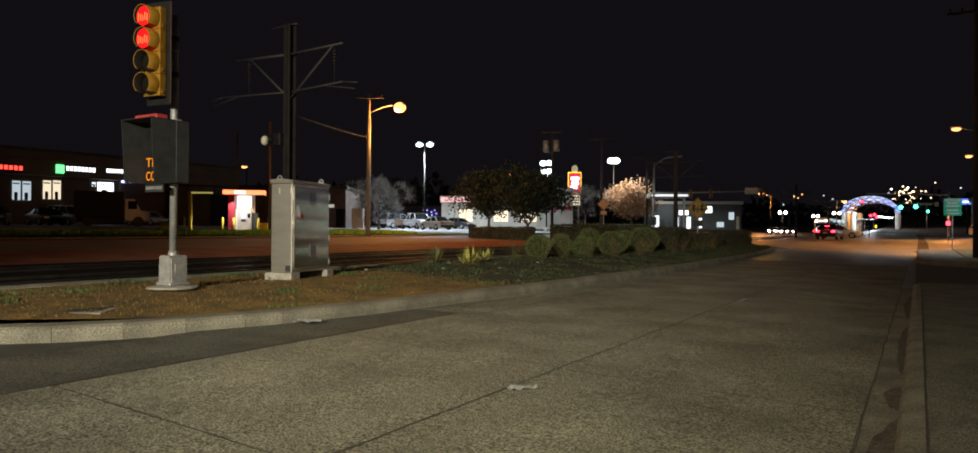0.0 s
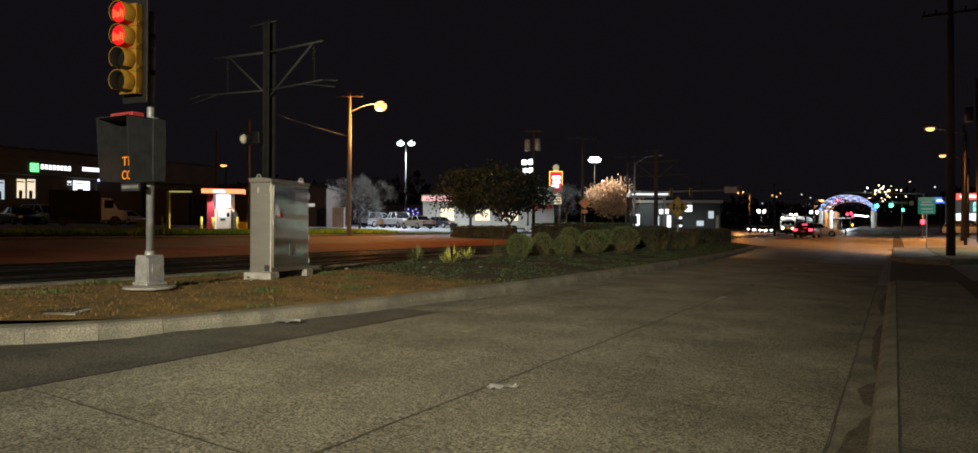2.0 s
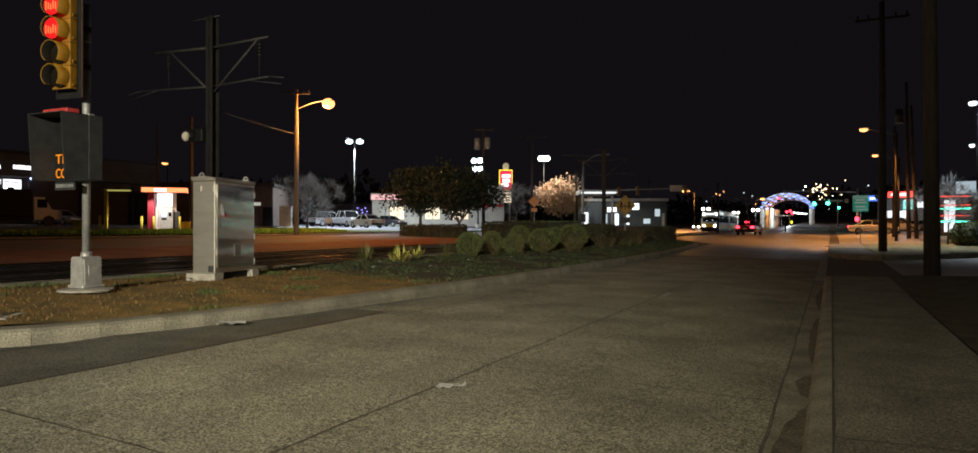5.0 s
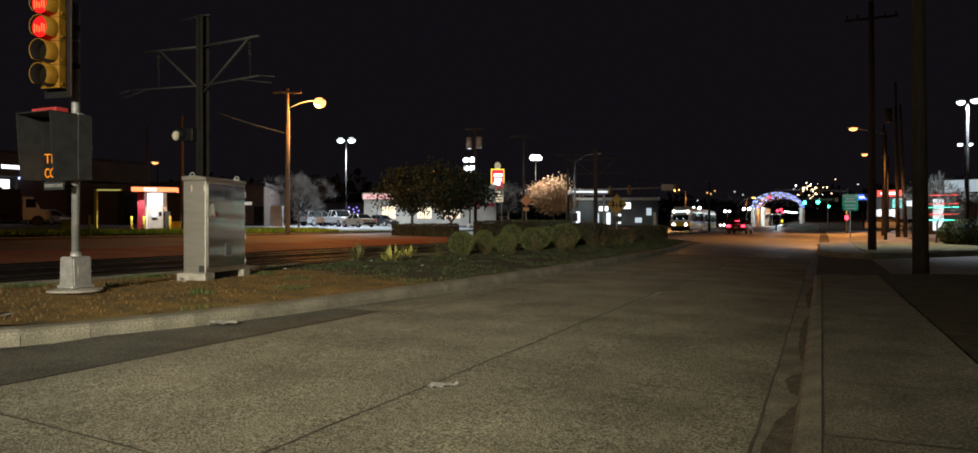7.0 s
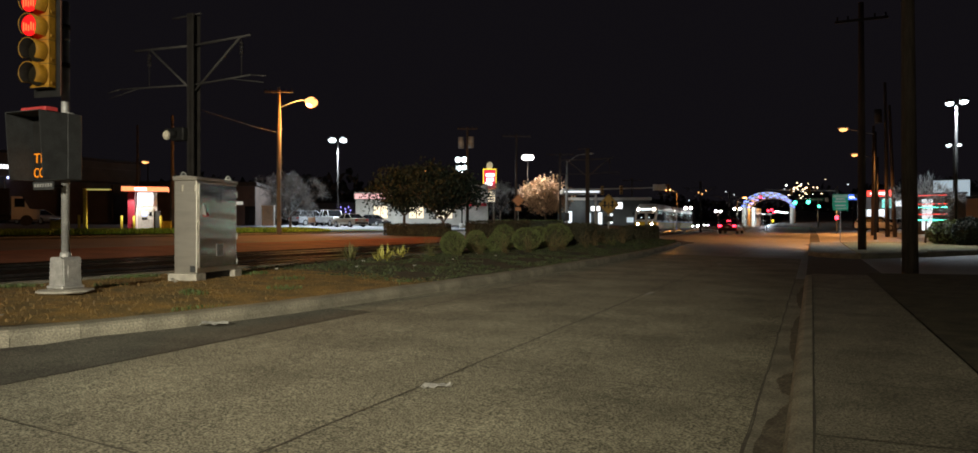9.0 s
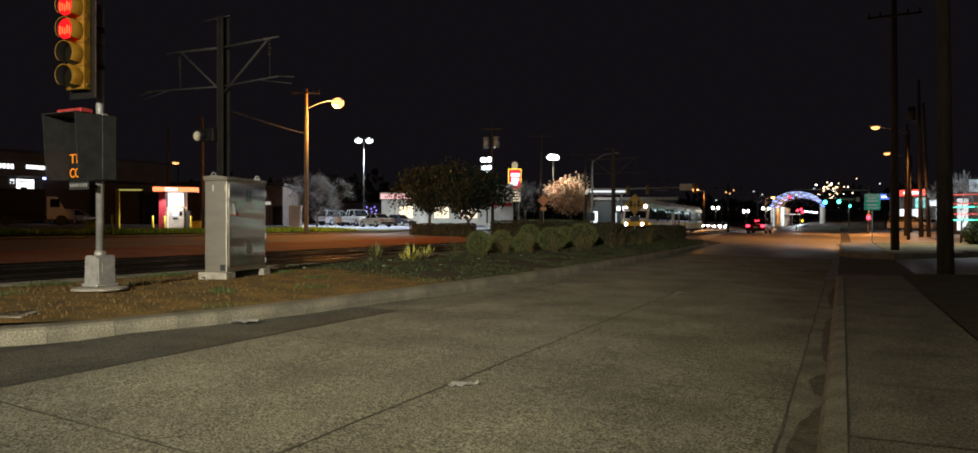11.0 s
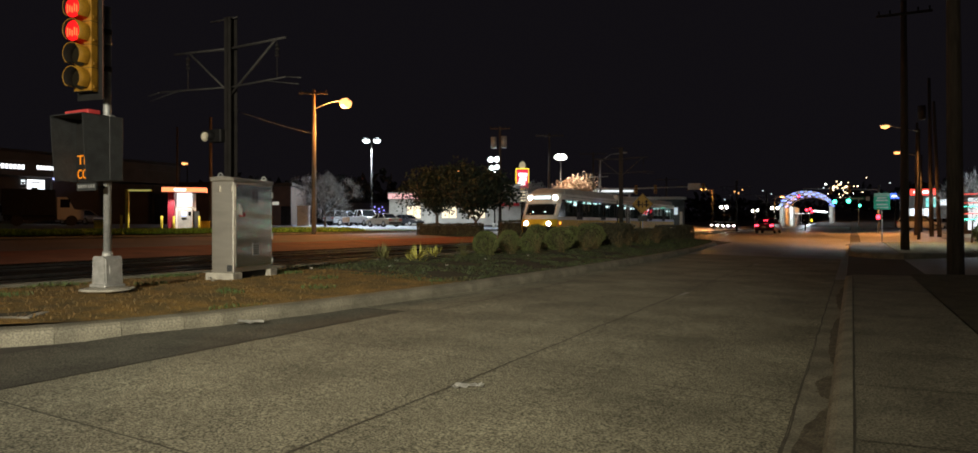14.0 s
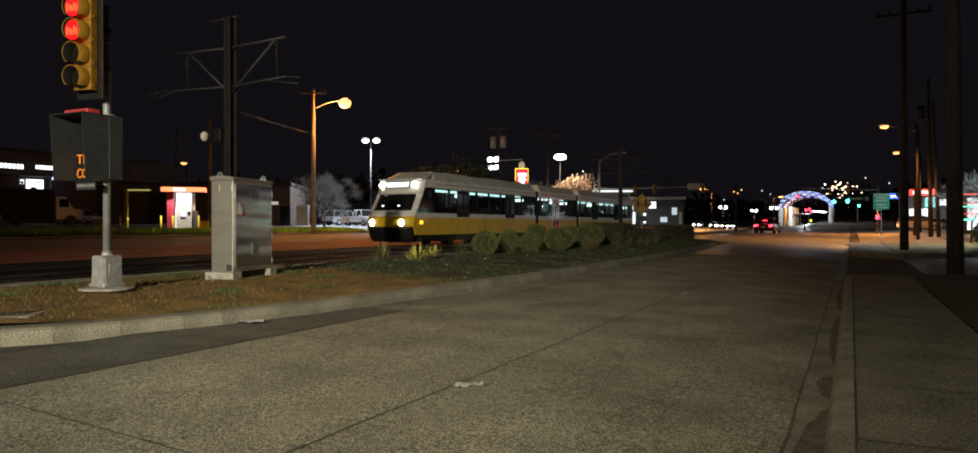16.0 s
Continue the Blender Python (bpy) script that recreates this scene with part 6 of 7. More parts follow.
# ---- restaurant and its sign ----
def make_restaurant():
    r = thing("restaurant", "pale low drive-through restaurant with red awnings", "restaurant", pose(-49.79, 86.75, 1.4, 0, 0, 28))
    part("wall", B(-9, 9, 0, 10, 0, 3.6, 0.04), M_PALEWALL, r)
    part("parapet", B(-9.2, 9.2, -0.2, 10.2, 3.6, 4.6, 0.04), M_PALEWALL, r)
    part("roof", B(-8.8, 8.8, 0.2, 9.8, 4.6, 4.7), M_DARKSTEEL, r)
    for a, b2 in ((-6.5, -4.6), (-1.6, 0.4), (2.2, 4.4)):
        w = part("window", B(a, b2, -0.04, 0.02, 1.0, 2.7), G_SHOPWARM, r, "lit window")
        part("frame", B(a - 0.08, b2 + 0.08, -0.07, -0.04, 2.7, 2.8), M_DARKSTEEL, w)
        part("mullion", B((a + b2) / 2 - 0.04, (a + b2) / 2 + 0.04, -0.07, -0.04, 1.0, 2.7), M_DARKSTEEL, w)
    bm = prism(bmesh.new(), [(-1.2, 2.7), (0, 3.5), (0, 2.7)], "x", 6.3, 9.2)
    part("awning", bm, mat("red awning cloth", (0.5, 0.03, 0.04), 0.7, var=0.1, scale=3, fine=30), r, "red awning")
    part("lit_band", B(-9.1, -3.0, -0.24, -0.2, 3.7, 4.4), glow("pink lit fascia glow", (1.0, 0.55, 0.55), 0.9), r, "glowing pink fascia")
    part("corner_tower", B(6.2, 9.4, -0.6, 2, 0, 5.8, 0.05), M_PALEWALL, r)
    part("door_panel", B(9.4, 9.46, 0.0, 1.2, 0.2, 3.6), mat("yellow green panel", (0.35, 0.38, 0.10), 0.6, var=0.1, scale=3, fine=30), r)


make_restaurant()
t = thing("pylon_sign", "tall glowing red and white restaurant pylon sign", "sign", pose(-44.79, 99.12, 1.6, 0, 0, 28))
for s in (-0.6, 0.6):
    part("leg", B(s - 0.12, s + 0.12, -0.12, 0.12, -0.2, 5.6, 0.02), M_PALEWALL, t)
part("cabinet", B(-0.92, 0.92, -0.3, 0.3, 5.3, 8.3, 0.05), M_REDPAINT, t)
part("yellow_border", B(-1.0, 1.0, -0.26, 0.26, 5.25, 8.42, 0.03), G_YELLOWSIGN, t, "glowing yellow tube border")
part("red_face", B(-0.86, 0.86, -0.34, -0.3, 5.4, 8.2), mat("deep red lit face", (0.4, 0.02, 0.02), emit=(0.8, 0.03, 0.08), power=1.2), t, "glowing red face")
for k, (a, b2, z) in enumerate(((-0.6, 0.7, 7.2), (-0.5, 0.6, 6.5), (-0.7, 0.4, 5.85))):
    part("white_shape", B(a, b2, -0.37, -0.34, z, z + 0.5, 0.08), G_SIGNWHITE, t, "plain white shape in place of lettering")
part("crest", ball(bmesh.new(), (0, 0, 8.9), 0.62, 2, (0.8, 0.35, 1.0)), mat("pale crest", (0.6, 0.5, 0.3), 0.6, emit=(0.9, 0.8, 0.5), power=0.35), t, "rounded pale crest shape")
part("reader_board", B(-0.85, 0.85, -0.2, 0.2, 3.4, 5.0, 0.03), G_SHOPWARM, t, "glowing white reader board")
for z in (3.7, 4.1, 4.5):
    part("board_line", B(-0.65, 0.65, -0.23, -0.2, z, z + 0.16), M_DARKSTEEL, t, "unreadable line of print")


# coloured lights behind the lot
t = thing("lit_shop", "far lit shop front with yellow and blue signs", "shop", pose(-86.49, 122.98, 1.8, 0, 0, 30))
part("wall", B(-9, 12, 0, 8, 0, 4.2, 0.05), M_STUCCO, t)
part("roof", B(-9.2, 12.2, -0.2, 8.2, 4.2, 4.5), M_DARKSTEEL, t)
part("yellow_sign", B(1.3, 3.2, -0.15, 0.0, 3.1, 4.0, 0.03), G_YELLOWSIGN, t)
for i in range(14):
    r = random.Random(300 + i)
    part("blue_light", ball(bmesh.new(), (r.uniform(-3.4, 0.8), -0.5, r.uniform(1.2, 3.4)), 0.16, 1), G_PURPLE, t, "small blue light")


# ---- crossing: mast arms, signs ----
def signal_unit(parent, x, y, z, colour=None, k=0, housing=None):
    h = part("signal_head", B(x - 0.17, x + 0.17, y - 0.12, y + 0.12, z - 1.05, z, 0.03), housing or M_YELLOW, parent)
    for i in range(3):
        b2 = bmesh.new()
        ball(b2, (x, y - 0.13, z - 0.18 - 0.34 * i), 0.13, 1, (1, 0.4, 1))
        part("lens", b2, colour if (colour and i == k) else M_LENSOFF, h)
    return h


def make_mast(x, y, z0, length, height, ang, label, heads, board=None, luminaire=True):
    t = thing("signal_mast", label, "traffic signal", pose(x, y, z0, 0, 0, ang), group="signal masts at the crossing")
    part("pole", C((0, 0, -0.1), (0, 0, height + 0.2 if not luminaire else height + 3.2), 0.16, 0.11, seg=12), M_GALV, t)
    part("arm", C((0, 0, height - 0.35), (length, 0, height), 0.11, 0.06, seg=10), M_GALV, t)
    if luminaire:
        bm2 = C((0, 0, height + 3.0), (1.3, 0, height + 3.9), 0.05, 0.04, seg=8)
        tube(bm2, (1.3, 0, height + 3.9), (2.7, 0, height + 4.1), 0.04, seg=8)
        part("luminaire_arm", bm2, M_GALV, t)
        part("luminaire", ball(bmesh.new(), (2.9, 0, height + 4.1), 0.28, 2, (1.5, 0.8, 0.4)), M_CASTAL, t)
    for hx, col, k in heads:
        signal_unit(t, hx, -0.15, height + 0.35 - 0.35 * (1 - hx / length), col, k)
    if board:
        bx, w, h, mt = board
        part("street_sign", B(bx - w / 2, bx + w / 2, -0.2, -0.16, height - 0.4, height + 0.35, 0.01), mt, t, "plain back of a wide sign panel")
    part("control_box", B(-0.3, 0.3, -0.4, -0.1, 1.0, 2.0, 0.03), M_GREYBOX, t)
    return t


make_mast(-27.16, 82.91, 0.95, 12.4, 5.1, 24, "grey mast arm with yellow signal heads seen from behind", [(4.3, None, 0), (6.6, None, 0), (12.3, None, 0)], (11.2, 1.5, 0.7, M_CASTAL))
t = make_mast(3.11, 104.81, 0.7, 9.0, 5.6, 180, "far mast arm with green signal lamps", [], None, False)
for x, zz in ((3.4, 5.9), (5.6, 5.8)):
    signal_unit(t, x, 0.15, zz, None)
ts = thing("far_signal", "green traffic lamps over the far side of the crossing", "traffic signal", pose(-3.25, 166.65, 1.0), group="far green signals")
part("pole", C((4.5, 0, -0.2), (4.5, 0, 6.2), 0.14, 0.1, seg=10), M_GALV, ts)
part("arm", C((4.5, 0, 5.9), (-0.4, 0, 6.1), 0.09, 0.05, seg=8), M_GALV, ts)
for dx, dz, r in ((0.0, 5.25, 0.40), (2.6, 5.35, 0.40), (4.7, 4.4, 0.26)):
    h = part("signal_head", B(dx - 0.2, dx + 0.2, -0.1, 0.15, dz - 0.3, dz + 1.0, 0.03), M_BLACK, ts)
    part("lens", ball(bmesh.new(), (dx, -0.15, dz), r, 2, (1, 0.4, 1)), G_GREEN, h, "glowing green lens")
part("name_board", B(2.9, 5.6, -0.06, 0.0, 5.5, 6.2, 0.01), mat("dark green sign", (0.02, 0.16, 0.09), 0.5, var=0.1, scale=4, fine=40), ts, "green street name board with plain bars")
part("name_bar", B(3.2, 5.3, -0.08, -0.06, 5.75, 5.95), M_CASTAL, ts)
part("turn_board", B(5.8, 6.5, -0.06, 0.0, 5.35, 6.2, 0.01), M_CASTAL, ts)
rs = thing("rail_signal_post", "red lit signals on a dark post by the tracks", "rail signal", pose(-6.53, 122.35, 0.6))
part("post", C((0, 0, -0.1), (0, 0, 5.4), 0.08, seg=8), M_DARKSTEEL, rs)
for x, z in ((-0.95, 5.3), (0.7, 3.3), (0.2, 3.15), (1.0, 2.9)):
    h = part("signal_head", B(x - 0.2, x + 0.2, 0, 0.25, z - 0.35, z + 0.35, 0.03), M_BLACK, rs)
    part("lens", ball(bmesh.new(), (x, -0.05, z), 0.19, 2, (1, 0.4, 1)), G_TAIL, h, "glowing red lens")
    part("bracket", C((0, 0.1, z), (x, 0.1, z), 0.03, seg=6), M_DARKSTEEL, rs)
yl = part("caution_lamp", ball(bmesh.new(), (0.9, -0.05, 1.5), 0.2, 2, (0.8, 0.4, 1.2)), G_YELLOWSIGN, rs, "yellow caution lamp")
rl = thing("pedestrian_signal", "small red hand signal on a post at the corner", "pedestrian signal", pose(2.48, 85.42, 0.5))
part("post", C((0, 0, -0.1), (0, 0, 3.0), 0.06, seg=8), M_GALV, rl)
h = part("housing", B(-0.22, 0.22, -0.1, 0.15, 1.5, 2.0, 0.02), M_BLACK, rl)
part("lens", B(-0.17, 0.17, -0.12, -0.1, 1.55, 1.95, 0.02), G_TAIL, h, "glowing red lens")


def make_diamond_sign(x, y, z, size, ang, label, colour, arrows, ground, plate=True, double=False):
    t = thing("warning_sign", label, "road sign", pose(x, y, ground, 0, 0, ang), group="diamond warning signs")
    part("post", B(-0.035, 0.035, 0.0, 0.05, -0.1, z - ground + 0.3, 0.005), M_GALV, t)
    h = size / math.sqrt(2)
    zc = z - ground
    board = part("board", prism(bmesh.new(), [(-h, zc), (0, zc + h), (h, zc), (0, zc - h)], "y", -0.015, 0.0), colour, t, "diamond sign board")
    part("border", prism(bmesh.new(), [(-h * .93, zc), (0, zc + h * .93), (h * .93, zc), (0, zc - h * .93)], "y", -0.018, -0.015), M_BLACK, board)
    part("panel", prism(bmesh.new(), [(-h * .88, zc), (0, zc + h * .88), (h * .88, zc), (0, zc - h * .88)], "y", -0.021, -0.018), colour, board)
    if arrows:
        for s in (-1, 1):
            a = s * h * 0.36
            bm2 = B(a - 0.05, a + 0.05, -0.026, -0.021, zc - 0.22, zc + 0.22)
            prism(bm2, [(a - 0.13, zc + s * 0.02 + 0.10), (a, zc + 0.28), (a + 0.13, zc + s * 0.02 + 0.10)], "y", -0.026, -0.021)
            box(bm2, a - 0.19, a + 0.19, -0.026, -0.021, zc - 0.09, zc - 0.01)
            part("arrow", bm2, M_BLACK, board, "black arrow mark")
        part("divider", B(-0.03, 0.03, -0.026, -0.021, zc - 0.25, zc + 0.12), M_BLACK, board)
    if plate:
        part("plate", B(-0.3, 0.3, -0.015, 0.0, zc - h - 0.42, zc - h - 0.06, 0.01), colour if double else M_GREYBOX, t)
    return t


M_SIGNYEL = mat("dull yellow sign sheeting", (0.34, 0.19, 0.025), 0.5, var=0.12, scale=4, fine=40, bump=0.04)
M_SIGNORG = mat("orange sign sheeting", (0.62, 0.30, 0.14), 0.5, var=0.12, scale=4, fine=40, bump=0.04)
make_diamond_sign(-11.99, 45.33, 2.79, 0.98, 27, "large yellow diamond sign with two black arrows", M_SIGNYEL, True, 0.36)
make_diamond_sign(-27.33, 67.60, 3.97, 0.9, 29, "orange diamond work sign with a small plate", M_SIGNORG, False, 0.9, double=True)
M_SIGNGRN = mat("green sign sheeting", (0.025, 0.38, 0.24), 0.45, var=0.1, scale=4, fine=40, bump=0.03)
g = thing("guide_sign", "green guide sign with plain white bars on a steel post", "road sign", pose(1.84, 55.36, 0.30, 0, 0, 8))
part("post", B(-0.03, 0.03, 0.0, 0.05, -0.1, 3.3, 0.005), M_GALV, g)
bd = part("board", B(-0.5, 0.5, -0.02, 0.0, 2.18, 3.30, 0.01), M_SIGNGRN, g)
part("top_strip", B(-0.49, 0.49, -0.024, -0.02, 3.08, 3.28), mat("pale green strip", (0.25, 0.42, 0.34), 0.5, var=0.1, scale=4, fine=40), bd)
for z, w in ((2.98, 0.30), (2.80, 0.36), (2.52, 0.33)):
    part("text_bar", B(-w, w, -0.024, -0.02, z - 0.05, z + 0.05), M_CASTAL, bd, "unreadable white lettering")
part("arrow_bar", B(-0.3, 0.3, -0.024, -0.02, 2.29, 2.35), M_CASTAL, bd)
part("arrow_tip", prism(bmesh.new(), [(0.28, 2.24), (0.44, 2.32), (0.28, 2.40)], "y", -0.024, -0.02), M_CASTAL, bd)
t = thing("post_marker", "slim pale post near the crossing", "post", pose(-13.54, 64.27, 0.5))
part("shaft", B(-0.12, 0.12, -0.06, 0.06, -0.1, 2.1, 0.02), M_CASTAL, t)
part("base", B(-0.2, 0.2, -0.15, 0.15, -0.1, 0.08, 0.02), M_CONC, t)


# ---- filling station across the crossing ----
t = thing("filling_station", "white lit shop building beyond the crossing", "shop building", pose(-35.26, 124.74, 1.3, 0, 0, 22))
part("wall", B(-6.5, 9.5, 0, 9, 0, 4.6, 0.04), mat("blue grey shop wall", (0.07, 0.085, 0.095), 0.8, var=0.2, scale=0.6, fine=12, bump=0.2), t)
part("roof", B(-6.8, 9.8, -0.3, 9.2, 4.6, 5.1, 0.04), M_CASTAL, t)
for a, b2, z0, z1, gl in ((-5.6, -4.4, 0.4, 2.6, G_SHOP), (-1.0, 0.6, 2.7, 3.5, G_SIGNWHITE), (-1.9, -1.0, 0.3, 2.3, G_SHOPDIM), (0.3, 1.0, 0.3, 2.4, G_SHOP), (2.2, 4.6, 3.1, 4.2, G_SIGNWHITE), (2.4, 2.9, 0.4, 2.2, G_SHOP), (5.4, 6.6, 0.6, 1.5, G_SHOPDIM), (7.4, 8.3, 1.9, 3.2, G_SHOPDIM)):
    w = part("window", B(a, b2, -0.08, 0.02, z0, z1), gl, t, "lit window or sign panel")
    part("frame", B(a - 0.06, b2 + 0.06, -0.11, -0.08, z0 - 0.06, z0), M_DARKSTEEL, w)
# Fill lamp added without a fixture to brighten the shop wall.
lamp("shop_front_fill", -36.52, 120.48, 4.6, 90, COOL)
c = thing("station_canopy", "flat white canopy edge of the filling station", "canopy", pose(-31.82, 103.45, 1.2, 0, 0, 24))
part("deck", B(-2.6, 3.0, -1, 6, 5.0, 5.7, 0.05), M_CASTAL, c)
part("light_band", B(-2.4, 2.8, -1.03, -1.0, 5.1, 5.35), G_SHOP, c, "lit canopy band")
for x in (-2.0, 2.4):
    part("column", B(x - 0.15, x + 0.15, 0, 0.3, 0, 5.0, 0.02), M_CASTAL, c)


# ---- station arch far along the tracks ----
def make_arch():
    t = thing("station_arch", "arched station canopy outlined with blue lights", "station", pose(-11.0, 208.0, 0.8))
    for row, y in enumerate((0, 9, 18, 27)):
        bm2 = bmesh.new()
        last = None
        n = 18
        for i in range(n + 1):
            a = math.pi * (0.04 + 0.92 * i / n)
            q = Vector((-6.3 * math.cos(a), y, 5.6 + 4.0 * math.sin(a)))
            if last is not None:
                tube(bm2, last, q, 0.16, seg=6)
                tube(bm2, last - Vector((0, 0, 0.9)), q - Vector((0, 0, 0.9)), 0.10, seg=6)
                tube(bm2, last, q - Vector((0, 0, 0.9)), 0.06, seg=5)
            last = q
        part("rib", bm2, M_CASTAL, t, "steel arch rib")
        for i in range(0, n + 1):
            a = math.pi * (0.04 + 0.92 * i / n)
            if row in (0, 2):
                part("string_light", ball(bmesh.new(), (-6.3 * math.cos(a), y - 0.25, 5.6 + 4.0 * math.sin(a) - 0.2 - 0.6 * (i % 2)), 0.20, 1, (2.4, 0.5, 0.7)), G_BLUE, t, "glowing blue string light")
        for x in (-6.1, -3.6, 6.1):
            part("column", B(x - 0.4, x + 0.4, y - 0.4, y + 0.4, -0.5, 5.6, 0.05), M_PALEWALL, t, "pale square column")
    part("platform", B(-5.6, 3.0, -6, 40, -0.6, 0.35, 0.05), M_CONC, t, "pale platform")
    for y in (2, 10, 18, 26):
        part("platform_light", ball(bmesh.new(), (1.2 + 0.10 * y, y, 4.4), 0.35, 2, (2.2, 1, 0.5)), G_COOL, t, "glaring platform light")
    for k in range(5):
        part("shelter_post", C((-3.5 + k * 0.9, 4 + 3 * k, 0.3), (-3.5 + k * 0.9, 4 + 3 * k, 3.6), 0.10, seg=8), M_CASTAL, t)
    part("shelter_roof", B(-4.2, 1.0, 3, 19, 3.6, 3.75, 0.03), M_CASTAL, t)


make_arch()
lamp("platform_light_bulb", -11.0, 205.0, 5.6, 4500, COOL)

# hillside lights and far woods
G_WARM = glow("warm far lamp glow", (1.0, 0.70, 0.40), 5)
lights = thing("hillside_lights", "cluster of warm far lights on the hillside", "lights")
rng = random.Random(88)
for i in range(60):
    q = Vector((-4.55, 558.08, 25.10)) + Vector((rng.gauss(0, 6.5), rng.uniform(-10, 30), rng.gauss(0, 3.6)))
    part("far_lamp", ball(bmesh.new(), q, rng.uniform(0.3, 0.8), 1), G_WARM if i % 3 else G_WHITE, lights)
for i in range(26):
    q = Vector((rng.uniform(-260, 60), rng.uniform(420, 560), rng.uniform(14, 24)))
    part("far_lamp", ball(bmesh.new(), q, 0.45, 1), G_SODIUM if rng.random() < 0.6 else G_SHOP, lights)


def far_woods():
    rng2 = random.Random(4)
    items = []
    for i in range(170):
        a = radians(-12 + 110 * i / 170)
        d = rng2.uniform(330, 620)
        if a > radians(30):
            d = rng2.uniform(150, 320)
        x, y = -d * math.sin(a), d * math.cos(a)
        g = gz(x, y)
        h = rng2.uniform(6, 13) * (d / 300) ** 0.3
        items += shell_leaves(rng2, (x, y, g + h * 0.45), 1, (h * 0.8, h * 0.8, h * 0.55), 150, h * 0.22, 0.25, 0.35)
    tagged(quads("far_woods", items, L_HILL), "dark wooded skyline beyond the lots", "woods", kind="stuff")


far_woods()


# ---- shops on the corner side ----
t = thing("corner_shop", "low lit convenience shop with red and green light lines", "shop building", pose(10.04, 111.70, 0.9, 0, 0, -6))
part("wall", B(-4.3, 12, 0, 10, 0, 4.4, 0.05), M_STUCCO, t)
part("roof", B(-4.6, 12.3, -0.5, 10.2, 4.4, 4.9, 0.04), M_DARKSTEEL, t)
for a, b2, z0, z1, gl in ((-3.9, -2.2, 1.0, 2.7, G_SHOP), (-2.0, -0.9, 1.0, 2.7, G_SHOP), (1.2, 2.4, 1.0, 2.8, G_SHOP), (2.6, 3.6, 0.4, 2.8, G_SHOP), (-1.0, 0.0, 3.0, 4.2, G_SHOPWARM), (0.2, 2.6, 3.1, 3.9, G_SHOP)):
    w = part("window", B(a, b2, -0.06, 0.02, z0, z1), gl, t, "lit shop window")
    part("mullion", B((a + b2) / 2 - 0.04, (a + b2) / 2 + 0.04, -0.1, -0.06, z0, z1), M_DARKSTEEL, w)
part("red_sign", B(-3.0, 0.0, -0.6, -0.5, 4.5, 5.3, 0.03), G_SIGNRED, t, "glowing red sign band")
part("white_shape", B(-2.6, -0.6, -0.63, -0.6, 4.75, 5.05), G_SIGNWHITE, t, "plain white shape in place of lettering")
part("teal_panel", B(-1.2, 0.1, -0.2, -0.1, 2.9, 4.1), glow("teal panel glow", (0.1, 0.6, 0.5), 0.9), t, "glowing teal panel")
# No fixture here: added fill that brightens the corner shop front.
lamp("shop_front_fill", 9.00, 107.81, 4.4, 700, COOL)
t = thing("neon_shop", "red and green neon outlined shop front", "shop front", pose(8.77, 72.20, 0.5, 0, 0, -20))
part("wall", B(-0.5, 3.2, 0.1, 0.4, 0, 3.6, 0.03), M_STUCCO, t)
part("roof_edge", B(-0.6, 3.3, 0.0, 0.5, 3.6, 3.75), M_DARKSTEEL, t)
for z, m2 in ((3.5, G_SIGNRED), (2.75, G_SIGNRED), (2.45, G_GREEN), (1.85, G_SIGNRED), (1.35, G_GREEN)):
    part("neon_tube", B(-0.3, 1.9, 0.04, 0.1, z, z + 0.07, 0.01), m2, t, "glowing neon tube")
part("window", B(0.0, 0.8, 0.06, 0.1, 0.5, 3.2), G_SHOP, t)
t = thing("tan_shop", "plain tan flat-roofed shop with a lit upper sign", "shop building", pose(12.53, 84.92, 0.9, 0, 0, -18))
part("wall", B(-3.0, 10, 0, 8, 0, 3.2, 0.04), mat("tan stucco", (0.30, 0.22, 0.15), 0.9, var=0.15, scale=0.7, fine=14, bump=0.2), t)
part("roof", B(-3.2, 10.2, -0.2, 8.2, 3.2, 3.45), M_DARKSTEEL, t)
part("lit_sign", B(-1.6, 1.6, 2, 2.3, 3.5, 5.2, 0.03), glow("cool upper sign glow", (0.6, 0.75, 0.85), 0.6), t, "cool lit upper sign panel")
make_tree(6.73, 53.66, 4.6, 1.5, "small bare tree on the corner grass", 15, L_TWIG, 0.07, 0.3, bare=True)
make_shrub(7.67, 50.79, 1.15, 1.5, "loose green shrub on the corner grass", 61, 1500, 0.14, L_BOX, group="corner shrubs")
make_shrub(8.36, 48.91, 0.8, 1.6, "dark green shrub on the corner grass", 62, 1200, 0.14, L_DARK, group="corner shrubs")
make_car("parked_suv", "white vehicle parked at the corner shop", on_ground(7.24, 97.93, 80, 0.1), "suv", P_WHITE, group="cars at the corner shop")
make_car("parked_car", "silver sedan parked at the corner shop", on_ground(9.99, 103.82, 85, 0.1), "sedan", P_SILVER, group="cars at the corner shop")
bl = thing("far_blue_sign", "small glowing blue sign on a far pole", "sign", pose(6.42, 134.92, 1.0))
part("post", C((0, 0, 0), (0, 0, 5.0), 0.12, seg=8), M_DARKSTEEL, bl)
part("panel", B(-1.0, 1.2, -0.1, 0.1, 4.7, 5.6, 0.03), glow("blue sign glow", (0.1, 0.22, 1.0), 1.5), bl)
part("white_shape", B(-0.6, 0.9, -0.13, -0.1, 5.0, 5.25), G_SIGNWHITE, bl)

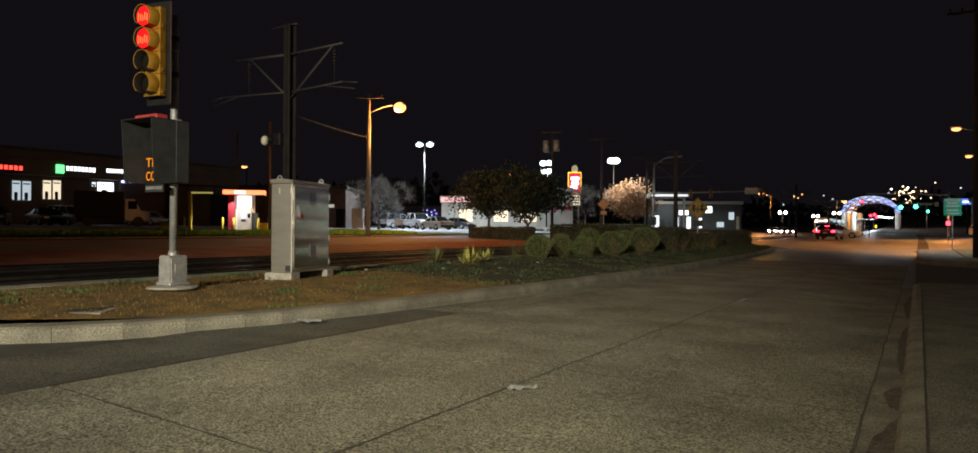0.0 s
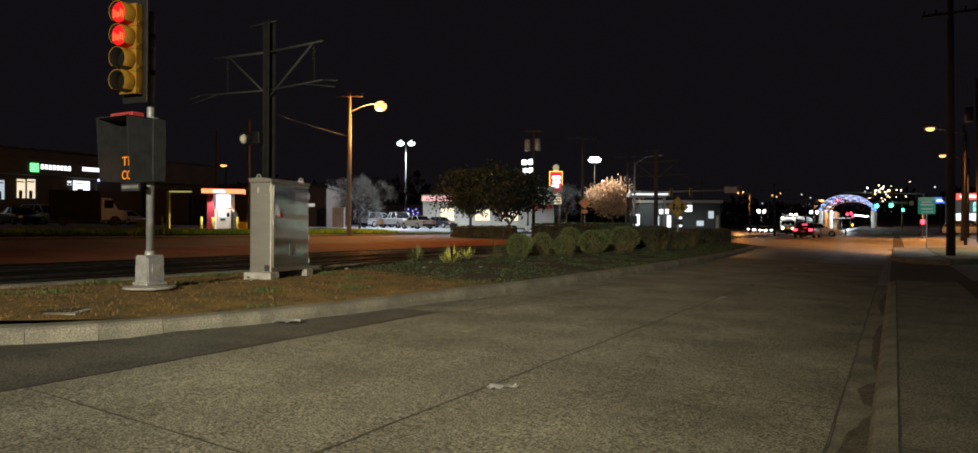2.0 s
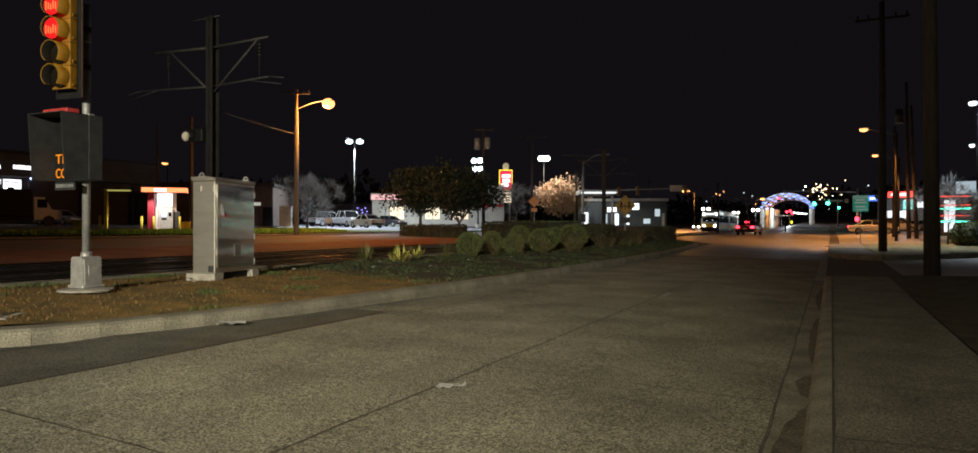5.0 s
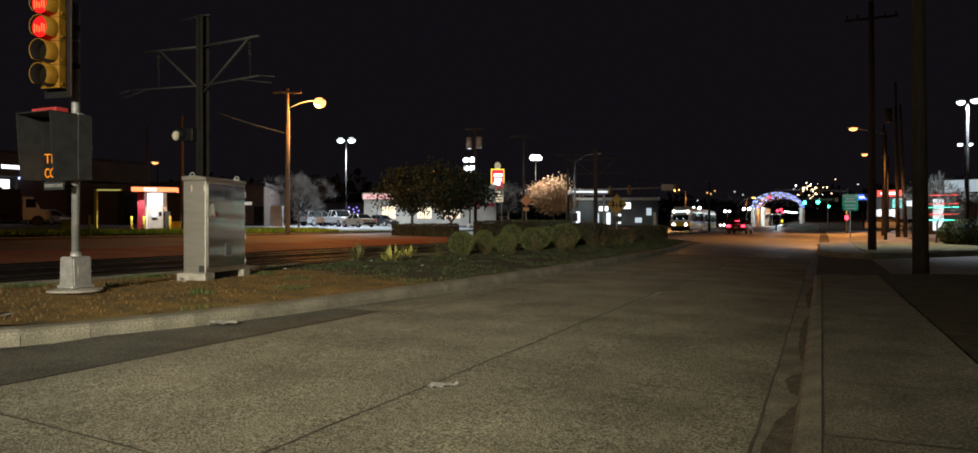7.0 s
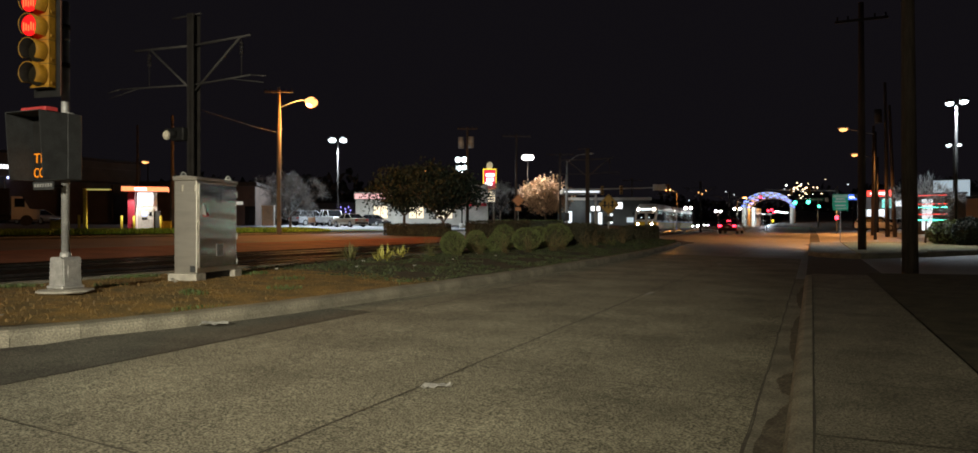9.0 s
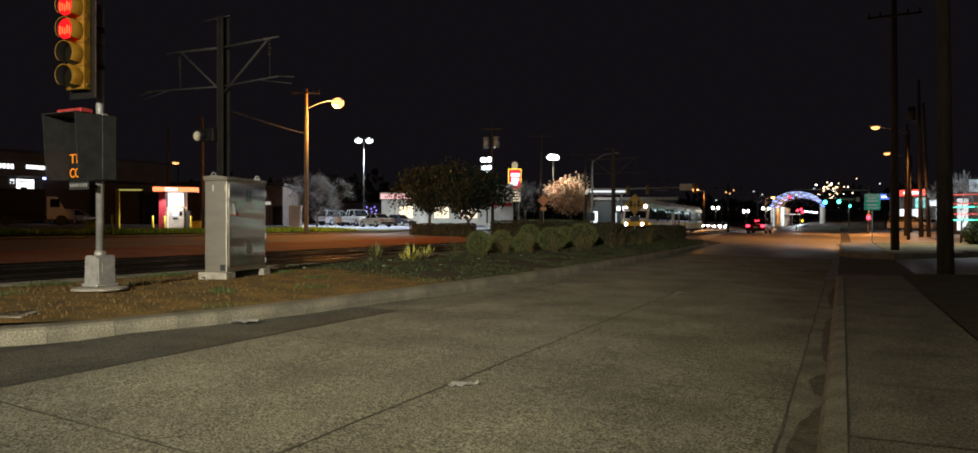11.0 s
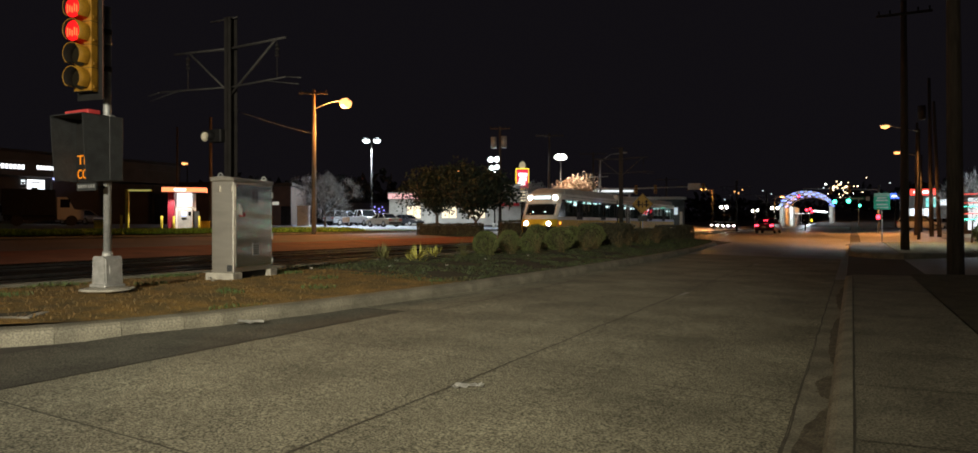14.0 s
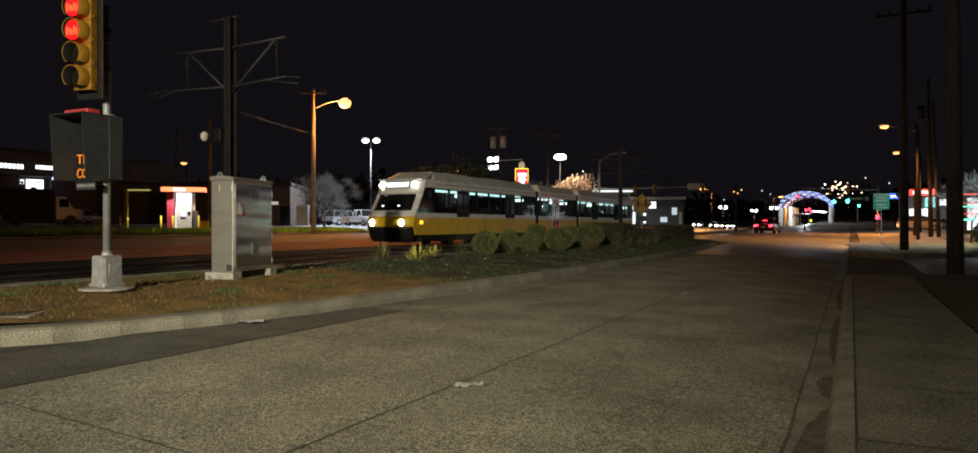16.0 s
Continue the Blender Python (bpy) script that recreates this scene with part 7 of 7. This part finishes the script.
# ---- traffic ----
red_car = make_car("waiting_car", "red car waiting at the crossing with glowing tail lamps", pose(-7.30, 74.83, 0.60, 0, 0, 176), "sedan", P_RED, tails=True)
white_car = make_car("crossing_car", "white sedan driving across the crossing", pose(-6.0, 86.0, 0.60, 0, 0, 90), "sedan", P_WHITE, tails=True)
queue = []
for x, y in ((-27.6, 184), (-30.6, 186), (-27.7, 194), (-30.5, 197)):
    queue.append(make_car("waiting_car", "dark oncoming car waiting with bright headlamps", on_ground(x, y, 0, 0.0), "sedan", P_DARK, heads=True, group="oncoming queue"))
passing_car = make_car("oncoming_car", "dark oncoming car with bright headlamps", on_ground(-33.6, 230), "sedan", P_DARK, heads=True)


# ---- what moves ----
def motions():
    walk(train, [
        (0.0, pose(-17.05, 158.0, 0.35, 0, 0, 0.5)),
        (4.0, pose(-17.15, 124.0, 0.35, 0, 0, 1.5)),
        (6.5, pose(-17.9, 106.0, 0.35, 0, 0, 2.0)),
        (7.5, pose(-18.2, 98.6, 0.35, 0, 0, 2.0)),
        (8.5, pose(-18.5, 91.2, 0.35, 0, 0, 2.0)),
        (11.0, pose(-19.1, 72.0, 0.35, 0, 0, 1.6)),
        (12.0, pose(-19.4, 63.8, 0.35, 0, 0, 1.2)),
        (13.0, pose(-19.5, 55.0, 0.35, 0, 0, 0.8)),
        (14.0, pose(-19.6, 46.0, 0.35, 0, 0, 0.3)),
        (15.0, pose(-19.6, 36.6, 0.35)),
        (16.0, pose(-19.6, 27.95, 0.35)),
    ])
    walk(white_car, [
        (0.0, pose(-7.6, 86.0, 0.62, 0, 0, 90)),
        (2.5, pose(-7.2, 86.0, 0.62, 0, 0, 90)),
        (3.3, pose(-6.6, 86.0, 0.62, 0, 0, 90)),
        (4.0, pose(-4.4, 86.0, 0.62, 0, 0, 90)),
        (5.0, pose(4.0, 86.0, 0.66, 0, 0, 90)),
        (6.3, pose(24.0, 86.0, 0.9, 0, 0, 90)),
        (9.0, pose(80.0, 86.0, 1.1, 0, 0, 90)),
        (16.0, pose(230.0, 86.0, 1.6, 0, 0, 90)),
    ])
    walk(passing_car, [
        (0.0, pose(-33.6, 370.0, gz(-33.6, 370.0))),
        (8.0, pose(-33.6, 270.0, gz(-33.6, 270.0))),
        (14.0, pose(-33.6, 208.0, gz(-33.6, 208.0))),
        (15.0, pose(-33.6, 194.0, gz(-33.6, 194.0))),
        (16.0, pose(-33.6, 180.0, gz(-33.6, 180.0))),
    ])


motions()
